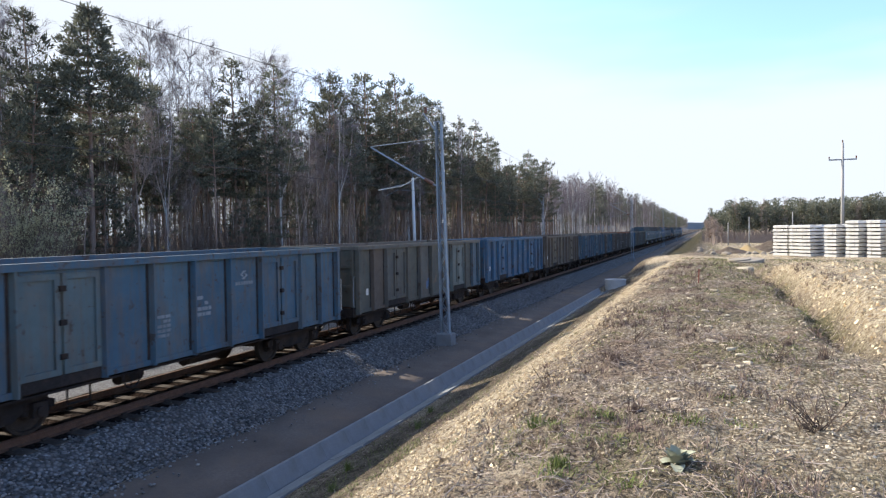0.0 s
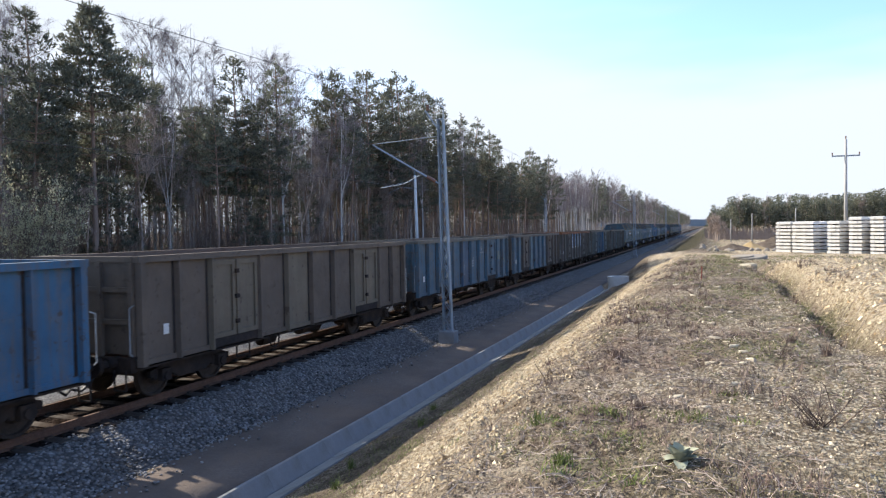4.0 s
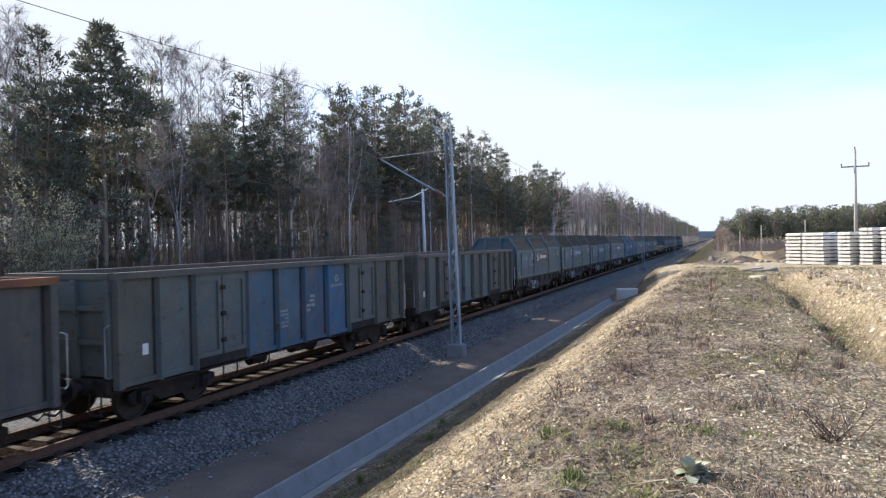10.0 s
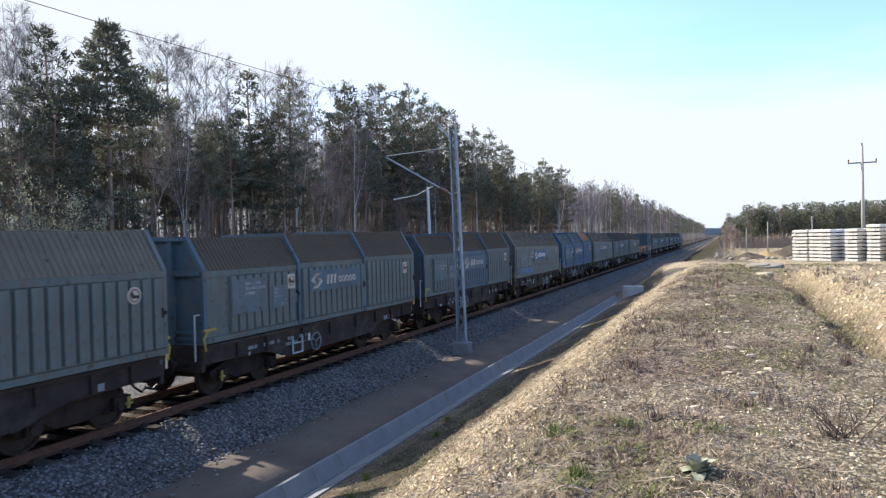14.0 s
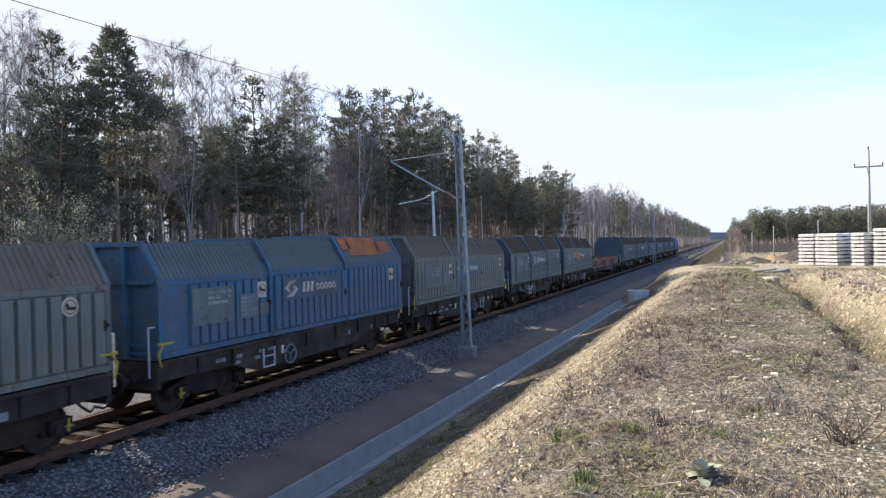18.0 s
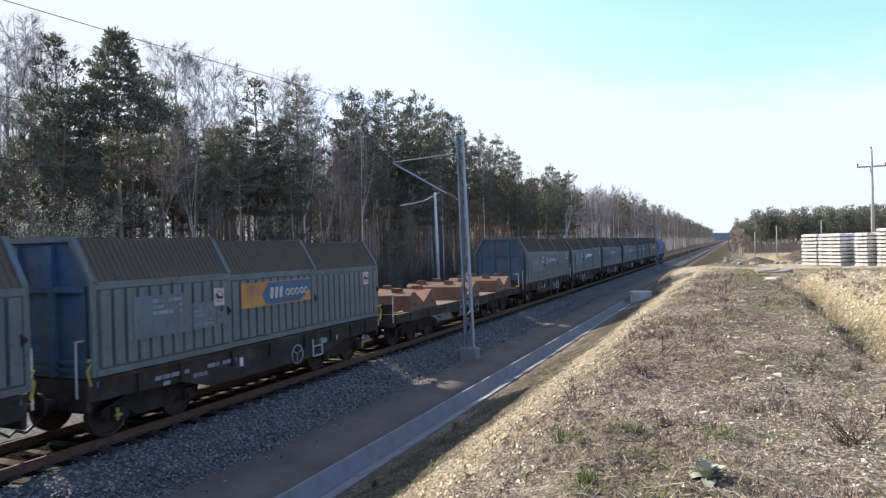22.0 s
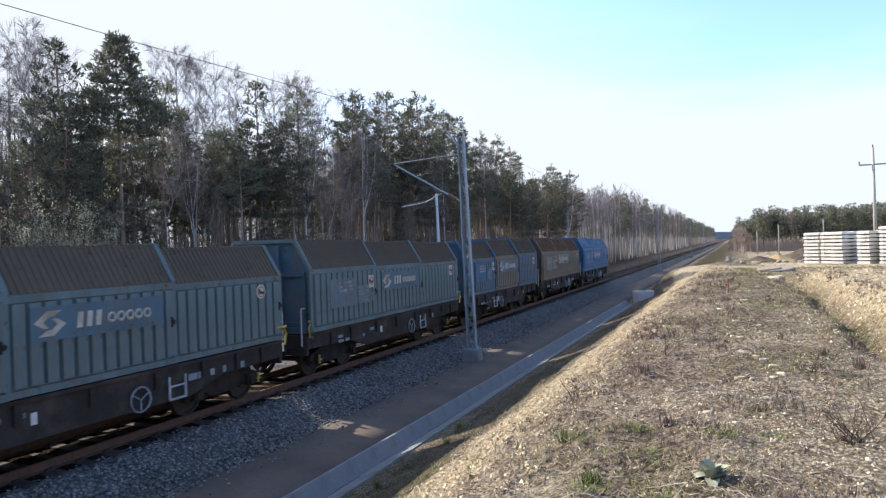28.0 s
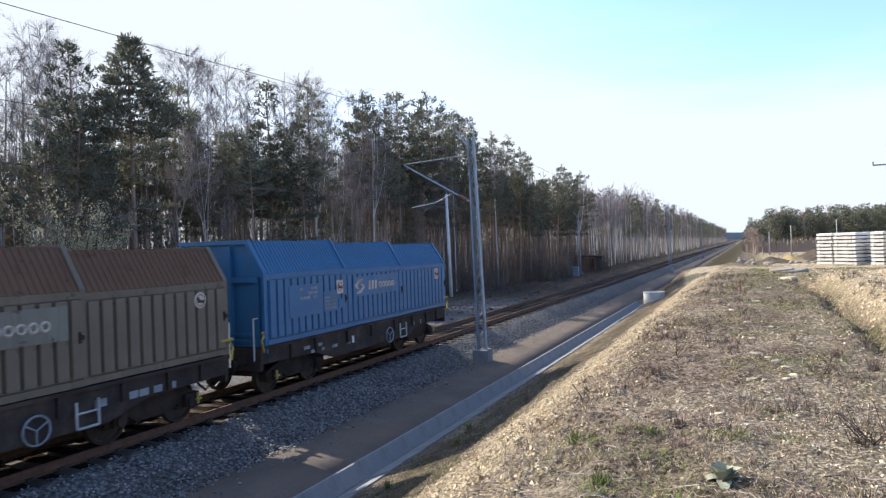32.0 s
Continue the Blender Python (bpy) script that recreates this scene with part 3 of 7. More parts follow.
# ---- wagons ----
def paint(name, base, dirt=(0.10, 0.075, 0.055), amount=0.45, var=0.18, rust=0.35, rough=0.62):
    """Old wagon paint: faded in patches, streaked downwards with grime, rust coming through."""
    m, nt, b = nodes_of(name)
    big = noise_node(nt, 0.9, 4.0, 0.6, seed=2.0)
    streak = noise_node(nt, 3.0, 5.0, 0.7, stretch=(1.0, 2.2, 0.22), seed=6.0)
    spots = noise_node(nt, 2.6, 7.0, 0.75, seed=13.0)
    fine = noise_node(nt, 40.0, 3.0, 0.6, seed=1.0)
    col = mixed(nt, ramp(nt, big, 0.3, 0.7), shade(base, 1 - var), shade(base, 1 + var))
    worn = noise_node(nt, 1.7, 6.0, 0.75, seed=17.0)
    flake = noise_node(nt, 4.2, 5.0, 0.7, seed=21.0)
    col = mixed(nt, ramp(nt, worn, 0.50, 0.66, 0.0, 0.55 * amount), col, shade(dirt, 1.5))
    col = mixed(nt, ramp(nt, streak, 0.45, 0.68, 0.0, amount), col, dirt)
    col = mixed(nt, ramp(nt, flake, 0.61, 0.635, 0.0, min(0.85, 1.6 * rust)), col, (0.050, 0.034, 0.026))
    col = mixed(nt, ramp(nt, spots, 0.76 - 0.12 * rust, 0.84 - 0.12 * rust, 0.0, 0.8), col, (0.17, 0.075, 0.035))
    col = mixed(nt, ramp(nt, fine, 0.4, 0.8, 0.0, 0.25), col, dirt)
    nt.links.new(col, b.inputs["Base Color"])
    nt.links.new(ramp(nt, spots, 0.3, 0.8, rough - 0.1, rough + 0.25), b.inputs["Roughness"])
    b.inputs["Specular IOR Level"].default_value = 0.35 if rough < 0.8 else 0.08
    bumped(nt, b, noise_node(nt, 7.0, 3.0, seed=3.0), 0.12, 0.02)
    return m


M_UNDER = surface("underframe_grime", (0.024, 0.020, 0.019), 0.9, var=0.35, scale=2, dirt=(0.052, 0.037, 0.028), dirt_amount=0.6, bump=0.4, spec=0.12)
M_SOLE = surface("brown_black_solebar", (0.040, 0.032, 0.029), 0.8, var=0.3, scale=1.5, dirt=(0.080, 0.063, 0.052), dirt_amount=0.45, bump=0.2, spec=0.12)
# rust and grime, darkened to hold the shade beside the posts
M_GRIME_SHADE = surface("grime_and_shade_seam", (0.018, 0.014, 0.013), 0.9, var=0.4, scale=5, dirt=(0.050, 0.033, 0.025), dirt_amount=0.5, bump=0.2)
M_WHEEL = surface("wheel_steel", (0.045, 0.034, 0.028), 0.7, metal=0.4, var=0.3, scale=5, bump=0.2)
M_TREAD = surface("bright_wheel_tread", (0.45, 0.43, 0.41), 0.35, metal=0.9, var=0.1)
M_WHITE = surface("white_paint", (0.576, 0.568, 0.544), 0.6, var=0.08, scale=4, dirt=(0.280, 0.264, 0.240), dirt_amount=0.4)
M_GREYBAR = surface("faded_lettering", (0.336, 0.360, 0.376), 0.7, var=0.12, scale=4, dirt=(0.160, 0.160, 0.160), dirt_amount=0.4)
M_SIGN = surface("soiled_sign_enamel", (0.410, 0.375, 0.320), 0.6, var=0.1, scale=4, dirt=(0.24, 0.19, 0.14), dirt_amount=0.5)
M_FAINT = surface("worn_lettering", (0.210, 0.235, 0.255), 0.7, var=0.15, scale=4, dirt=(0.09, 0.10, 0.11), dirt_amount=0.6)
M_YELLOW = surface("yellow_paint", (0.300, 0.235, 0.045), 0.6, var=0.12, scale=4, dirt=(0.160, 0.120, 0.040), dirt_amount=0.3)
M_CREAM = surface("faded_yellow_lettering", (0.400, 0.376, 0.240), 0.7, var=0.12, scale=4)
M_RED = surface("red_ring_paint", (0.230, 0.075, 0.050), 0.6, var=0.15, scale=4)
M_BLACK = surface("black_paint", (0.016, 0.016, 0.018), 0.6, var=0.2, scale=4)
M_RUST = surface("rust", (0.190, 0.080, 0.038), 0.95, var=0.3, scale=2.5, dirt=(0.088, 0.044, 0.028), dirt_amount=0.5, bump=0.4)
M_RUST_PATCH = surface("fresh_orange_rust", (0.330, 0.110, 0.040), 0.95, var=0.3, scale=3, dirt=(0.16, 0.07, 0.04), dirt_amount=0.5, bump=0.2)
M_PRIMER = surface("red_brown_primer", (0.150, 0.072, 0.042), 0.75, var=0.25, scale=1.6, dirt=(0.095, 0.055, 0.038), dirt_amount=0.4, bump=0.1)
M_DECK = surface("worn_deck_planks", (0.150, 0.108, 0.080), 0.9, var=0.3, scale=2, stretch=(0.4, 4.0, 1.0), bump=0.3)
M_PLATE_RUST = surface("rusted_name_plate", (0.152, 0.088, 0.052), 0.8, var=0.25, scale=3)
M_PLATE_DARK = surface("dark_notice_board", (0.036, 0.036, 0.036), 0.7, var=0.2, scale=4)
M_ORANGE = surface("orange_panel_paint", (0.400, 0.176, 0.040), 0.6, var=0.15, scale=2, dirt=(0.200, 0.112, 0.048), dirt_amount=0.3)

PAINTS = {}


def coat(key):
    table = {
        "blue": (0.036, 0.092, 0.140), "bright": (0.022, 0.096, 0.180), "grey": (0.081, 0.085, 0.078), "brown": (0.083, 0.066, 0.053), "teal": (0.092, 0.126, 0.126),
        "palegrey": (0.120, 0.150, 0.142), "steel": (0.076, 0.116, 0.128), "olive": (0.120, 0.100, 0.072), "navy": (0.032, 0.074, 0.128), "new": (0.013, 0.105, 0.230),
        "greenblue": (0.085, 0.135, 0.145), "dark": (0.056, 0.057, 0.056), "roofgrey": (0.090, 0.075, 0.058), "roofbrown": (0.125, 0.068, 0.042), "rooftan": (0.150, 0.138, 0.112), "rkm": (0.028, 0.108, 0.235),
        "board": (0.090, 0.130, 0.150), "boardgrey": (0.150, 0.155, 0.130), "greengrey": (0.064, 0.072, 0.062), "tealgrey": (0.073, 0.095, 0.095), "charcoal": (0.060, 0.054, 0.050), "faded": (0.052, 0.108, 0.148),
    }
    if key not in PAINTS:
        clean = key in ("new", "rkm")
        PAINTS[key] = paint("paint_" + key, table[key], amount=0.15 if clean else 0.65, rust=0.0 if clean else 0.5, var=0.08 if clean else 0.2, rough=0.4 if clean else 0.85 if key.startswith("roof") else 0.62)
    return PAINTS[key]


def wheelset_meshes():
    g = Geo()
    g.tube((-1.0, 0, 0), (1.0, 0, 0), 0.075, n=8)
    w = Geo()
    w.lathe([(0.075, -0.09), (0.16, -0.09), (0.20, -0.04), (0.38, -0.04), (0.40, -0.065), (0.46, -0.068), (0.455, 0.06), (0.40, 0.065), (0.38, 0.02), (0.20, 0.02), (0.16, 0.06), (0.075, 0.06)], axis="x", n=20)
    w.k = 1
    w.box(0.021, 0.026, -0.03, 0.03, 0.22, 0.36)
    return g.mesh("axle", M_UNDER), w.mesh("wheel", [M_WHEEL, M_SOLE])


ME_AXLE, ME_WHEEL = wheelset_meshes()
SPINNING = []


def bogie(parent, y, base=1.8, axles=2, dark=None):
    """A freight bogie: two side frames, bolster, springs, axle boxes and turning wheelsets."""
    bg = Geo()
    half = base * (axles - 1) / 2
    bg.box(-0.95, 0.95, y - 0.16, y + 0.16, 0.62, 0.86)
    ob = part("bogie", bg, M_UNDER, parent, "grimy black freight bogie")
    ob.location.z = RAIL_Z
    for s in (-1, 1):
        g = Geo()
        e = half + 0.36
        g.prism([(y - e, 0.46), (y - e, 0.60), (y - half + 0.25, 0.80), (y + half - 0.25, 0.80), (y + e, 0.60), (y + e, 0.46), (y + half - 0.22, 0.50), (y + 0.42, 0.34), (y - 0.42, 0.34), (y - half + 0.22, 0.50)], s * 0.96, s * 1.06, "x")
        for i in range(axles):
            yy = y - half + base * i
            g.box(min(s * 1.04, s * 1.17), max(s * 1.04, s * 1.17), yy - 0.14, yy + 0.14, 0.36, 0.62)
            g.tube((s * 1.15, yy, 0.46), (s * 1.21, yy, 0.46), 0.10, n=10)
            for d in (-0.21, 0.21):
                g.tube((s * 1.01, yy + d, 0.40), (s * 1.01, yy + d, 0.60), 0.07, n=8)
        part("side_frame", g, M_UNDER, ob)
    for i in range(axles):
        ax = part("axle", ME_AXLE, None, ob)
        ax.location = (0, y - half + base * i, 0.46)
        for s in (-1, 1):
            w = part("wheel", ME_WHEEL, None, ax)
            w.location = (s * 0.75, 0, 0)
            if s < 0:
                w.rotation_euler = (0, 0, math.pi)
        SPINNING.append(ax)
    return ob


def buffers(parent, y_end, s):
    """Two buffers, hook and hose at one end; s is the end's sign."""
    for x in (-0.875, 0.875):
        g = Geo()
        g.tube((x, y_end, 1.10), (x, y_end + s * 0.30, 1.10), 0.115, n=12).tube((x, y_end + s * 0.28, 1.10), (x, y_end + s * 0.55, 1.10), 0.075, n=10)
        g.tube((x, y_end + s * 0.55, 1.10), (x, y_end + s * 0.60, 1.10), 0.22, 0.20, n=16)
        part("buffer", g, M_UNDER, parent)
    g = Geo()
    g.box(-0.07, 0.07, min(y_end, y_end + s * 0.36), max(y_end, y_end + s * 0.36), 0.95, 1.12)
    g.path([(0, y_end + s * 0.34, 1.0), (0, y_end + s * 0.5, 0.86), (0, y_end + s * 0.62, 0.98)], 0.035)
    part("coupling", g, M_UNDER, parent)
    g = Geo()
    g.path([(0.35, y_end, 0.95), (0.36, y_end + s * 0.2, 0.70), (0.33, y_end + s * 0.42, 0.55), (0.25, y_end + s * 0.6, 0.62)], 0.028)
    part("brake_hose", g, M_BLACK, parent)


def bars(g, x, y0, y1, z0, z1, rows, rng, fill=0.8):
    """Unreadable lettering as rows of plain bars on a wall that faces +x."""
    h = (z1 - z0) / rows
    for i in range(rows):
        y = y0
        z = z1 - (i + 1) * h
        while y < y1:
            w = min(rng.uniform(0.08, 0.30), y1 - y)
            if rng.random() < fill and w > 0.04:
                g.box(x, x + 0.006, y, y + w - 0.03, z + 0.22 * h, z + 0.85 * h)
            y += w


def swirl(g, x, y, z, k):
    """An eye-shaped mark of two bent wedges."""
    half = [(-0.27, 0.02), (-0.12, -0.07), (-0.02, -0.07), (-0.12, 0.02), (-0.02, 0.10), (0.05, 0.10), (0.20, 0.19), (-0.05, 0.19)]
    for s in (1, -1):
        g.prism([(y + s * a * k, z + s * b * k) for a, b in half], x, x + 0.005, "x")


def smudge(w, y, z, r, material, seed, stretch=1.4):
    """What is left of an old painted mark: a thin ragged patch on the side."""
    rng = random.Random(seed)
    for n in range(4):
        cy, cz = y + rng.uniform(-0.5, 0.5) * r, z + rng.uniform(-0.4, 0.4) * r
        q = r * rng.uniform(0.25, 0.6)
        pts = [(cy + stretch * q * rng.uniform(0.5, 1.1) * math.cos(i * 0.628), cz + q * rng.uniform(0.5, 1.1) * math.sin(i * 0.628)) for i in range(10)]
        part("paint_mark", Geo().prism(pts, 1.3735 + 0.0006 * n, 1.3750 + 0.0006 * n, "x"), material, w)


def gondola(name, label, y, coats, rim, seed, marks="small", repaint=()):
    """A four-axle open wagon, 14.04 m over buffers."""
    rng = random.Random(seed)
    w = thing(name, label, "freight wagon", pose(TRACK_X, y, 0), group="wagons of the train")
    L, HW, Z0, Z1, SKIRT = 6.4, 1.36, 1.20, 3.22, 1.02
    main = coat(coats[0])
    edges = [-6.4, -5.3, -4.25, -2.45, -1.22, 0.0, 1.22, 2.45, 4.25, 5.3, 6.4]
    g = Geo()
    g.box(-1.34, 1.34, -L, L, 1.16, 1.24)
    part("floor", g, M_RUST, w)
    for s in (-1, 1):
        g = Geo()
        g.prism([(s * 1.22, 0.92), (s * 1.34, 0.92), (s * 1.34, 0.96), (s * 1.26, 0.97), (s * 1.26, 1.15), (s * 1.36, 1.16), (s * 1.36, 1.22), (s * 1.22, 1.22)][::s], -L - 0.1, L + 0.1)
        part("solebar", g, M_UNDER, w)
        # side sheets between the posts; doors are framed leaves
        for i, (a, b) in enumerate(zip(edges, edges[1:])):
            c = coat(coats[(i * (1 if s > 0 else 3)) % len(coats)]) if repaint == () else coat(repaint[i]) if s > 0 else main
            door = i in (2, 7)
            if not door:
                g = Geo()
                xi, xo = s * (HW - 0.02), s * (HW + 0.012)
                g.box(min(xi, xo), max(xi, xo), a, b, SKIRT, Z1 - 0.14)
                g.box(min(xo, xo + s * 0.03), max(xo, xo + s * 0.03), a, b, SKIRT - 0.01, SKIRT + 0.10)
                part("side_sheet", g, [c], w)
                part("inner_lining", Geo().box(min(s * 1.325, s * 1.335), max(s * 1.325, s * 1.335), a, b, Z0, Z1 - 0.13), M_RUST, w)
            else:
                half = (a + b) / 2
                for d, (p, q) in enumerate(((a + 0.06, half - 0.03), (half + 0.03, b - 0.06))):
                    g = Geo()
                    xi, xo = s * (HW - 0.02), s * (HW + 0.02)
                    g.box(min(xi, xo), max(xi, xo), p, q, Z0 + 0.03, Z1 - 0.20)
                    xf = s * (HW + 0.065)
                    door_ob = part("door", g, [c], w)
                    part("door_frame", Geo().border(min(xo, xf), max(xo, xf), p, q, Z0 + 0.03, Z1 - 0.20, 0.11), [c], door_ob)
                    for zz in (1.55, 2.15, 2.75):
                        yy = q if d == 0 else p
                        part("latch", Geo().box(min(xf, xf + s * 0.05), max(xf, xf + s * 0.05), yy - 0.035, yy + 0.035, zz - 0.05, zz + 0.05), M_UNDER, door_ob)
                g = Geo()
                g.box(min(s * 1.32, s * 1.41), max(s * 1.32, s * 1.41), a, b, Z1 - 0.20, Z1 - 0.13)
                part("door_header", g, main, w)
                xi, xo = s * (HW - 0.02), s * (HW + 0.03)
                part("door_sill", Geo().box(min(xi, xo), max(xi, xo), a, b, SKIRT, Z0 + 0.02), M_GRIME_SHADE, w)
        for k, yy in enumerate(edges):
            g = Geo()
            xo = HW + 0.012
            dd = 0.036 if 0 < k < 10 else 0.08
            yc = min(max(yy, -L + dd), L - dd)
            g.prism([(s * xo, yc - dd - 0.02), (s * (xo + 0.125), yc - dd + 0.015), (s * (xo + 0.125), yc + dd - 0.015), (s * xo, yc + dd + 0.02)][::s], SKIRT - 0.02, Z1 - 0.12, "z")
            # dark strip beside the post: grime, plus the post's shade put into the colour
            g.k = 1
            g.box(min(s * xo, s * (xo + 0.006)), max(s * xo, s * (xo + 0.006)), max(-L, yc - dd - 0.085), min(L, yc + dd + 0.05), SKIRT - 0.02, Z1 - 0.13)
            part("post", g, [main if repaint == () or s < 0 else coat(repaint[min(k, 9)]), M_GRIME_SHADE], w)
        g = Geo()
        g.box(min(s * 1.31, s * 1.49), max(s * 1.31, s * 1.49), -L - 0.03, L + 0.03, Z1 - 0.13, Z1)
        part("top_rail", g, rim, w)
        # end walls
        g = Geo()
        yo = s * L
        g.box(-1.33, 1.33, min(yo, yo - s * 0.05), max(yo, yo - s * 0.05), Z0, Z1 - 0.1)
        wall = part("end_wall", g, [main], w)
        for x in (-1.28, -0.45, 0.45, 1.28):
            part("end_post", Geo().box(x - 0.06, x + 0.06, min(yo, yo + s * 0.09), max(yo, yo + s * 0.09), Z0, Z1 - 0.13), [main], wall)
        for z in (1.9, 2.55):
            part("end_beam", Geo().box(-1.28, 1.28, min(yo, yo + s * 0.06), max(yo, yo + s * 0.06), z - 0.05, z + 0.05), [main], wall)
        part("end_rail", Geo().box(-1.31, 1.31, min(yo - s * 0.08, yo + s * 0.05), max(yo - s * 0.08, yo + s * 0.05), Z1 - 0.12, Z1 - 0.004), rim, w)
        g = Geo()
        g.box(-1.33, 1.33, min(yo + s * 0.02, yo + s * 0.14), max(yo + s * 0.02, yo + s * 0.14), 0.90, 1.19)
        part("headstock", g, M_UNDER, w)
        buffers(w, yo + s * 0.14 - s * 0.12, s)
        g = Geo()
        g.path([(1.40, yo + s * 0.16, 1.25), (1.40, yo + s * 0.22, 1.30), (1.40, yo + s * 0.22, 2.20), (1.40, yo + s * 0.10, 2.25)], 0.012)
        part("handrail", g, M_GREYBAR if s > 0 else M_FAINT, w)
        g = Geo()
        g.path([(1.25, yo + s * 0.2, 0.95), (1.25, yo + s * 0.2, 0.55), (0.95, yo + s * 0.2, 0.55), (0.95, yo + s * 0.2, 0.95)], 0.02)
        part("step", g, M_UNDER, w)
    part("centre_sill", Geo().box(-0.28, 0.28, -6.3, 6.3, 0.86, 1.16), M_UNDER, w)
    for yy in (-2.6, 0.0, 2.6):
        part("cross_bearer", Geo().prism([(-1.25, 1.16), (1.25, 1.16), (1.25, 1.05), (0.4, 0.82), (-0.4, 0.82), (-1.25, 1.05)], yy - 0.05, yy + 0.05), M_UNDER, w)
    g = Geo()
    g.tube((0.55, 0.6, 0.78), (0.55, 1.6, 0.78), 0.19, n=12)
    part("air_reservoir", g, M_UNDER, w)
    g = Geo()
    g.tube((0.7, -1.5, 0.74), (0.7, -0.9, 0.74), 0.14, n=10)
    part("brake_cylinder", g, M_UNDER, w)
    g = Geo()
    g.ring((1.36, -1.75, 0.86), 0.21, 0.02)
    for a in range(3):
        t = a * math.pi / 1.5 + 0.4
        g.tube((1.36, -1.75, 0.86), (1.36, -1.75 + 0.2 * math.cos(t), 0.86 + 0.2 * math.sin(t)), 0.014, n=5)
    part("brake_wheel", g, M_UNDER, w)
    g = Geo()
    g.path([(1.2, -2.6, 0.95), (1.2, -2.6, 0.62), (1.2, -3.1, 0.62), (1.2, -3.1, 0.95)], 0.02)
    part("step", g, M_UNDER, w)
    part("number_plate", Geo().box(1.378, 1.386, -5.70, -5.55, 1.56, 1.78), M_WHITE, w, "small white data plate")
    for yy in (-4.5, 4.5):
        bogie(w, yy)
    if marks == "small":
        g = Geo()
        bars(g, 1.373, -1.05, -0.65, 1.5, 2.0, 5, rng)
        bars(g, 1.373, 0.15, 0.65, 1.8, 2.3, 4, rng, 0.6)
        tagged(part("lettering", g, M_FAINT, w), kind="stuff")
        g = Geo()
        swirl(g, 1.373, 1.84, 2.66, 0.55)
        for i in range(7):
            g.box(1.373, 1.378, 1.52 + 0.10 * i, 1.59 + 0.10 * i, 2.42, 2.50)
        part("logo_mark", g, M_FAINT, w)
    elif marks == "big":
        g = Geo()
        # large plain strokes and their underlines
        for a, b in ((-2.45, -1.22), (-1.22, 0.0), (0.0, 1.22), (1.22, 2.45)):
            part("paint_patch", Geo().box(1.373, 1.376, a + 0.09, b - 0.09, 1.95 + 0.1 * rng.random(), 3.12), [coat("rkm")], w, "bright blue repainted panel")
        x = 1.377
        g.box(x, x + 0.006, -2.25, -1.55, 2.72, 2.85).box(x, x + 0.006, -2.25, -1.6, 2.42, 2.55).box(x, x + 0.006, -1.72, -1.55, 2.1, 2.55).box(x, x + 0.006, -2.25, -2.05, 1.95, 2.4).box(x, x + 0.006, -2.1, -1.35, 1.90, 2.03)
        g.box(x, x + 0.006, -1.02, -0.86, 2.15, 2.85).box(x, x + 0.006, -0.80, -0.40, 2.45, 2.58).box(x, x + 0.006, -1.08, -0.12, 1.93, 2.05)
        g.box(x, x + 0.006, 0.35, 0.48, 2.2, 2.85).box(x, x + 0.006, 0.55, 0.66, 2.45, 2.8).box(x, x + 0.006, 0.80, 0.93, 2.2, 2.85).box(x, x + 0.006, 0.12, 0.95, 1.95, 2.06)
        part("logo_mark", g, M_WHITE, w, "large white logo strokes")
        g = Geo()
        bars(g, x, 1.35, 2.35, 2.05, 2.85, 6, rng, 0.9)
        tagged(part("lettering", g, M_GREYBAR, w), kind="stuff")
    return w


def hood_profile(k):
    """Outline of a hood, x and z; k widens and lifts it."""
    return [(-1.40 - k, 1.50), (-1.40 - k, 3.10 + k), (-0.93 - k, 3.84 + 1.6 * k), (0.93 + k, 3.84 + 1.6 * k), (1.40 + k, 3.10 + k), (1.40 + k, 1.50)]


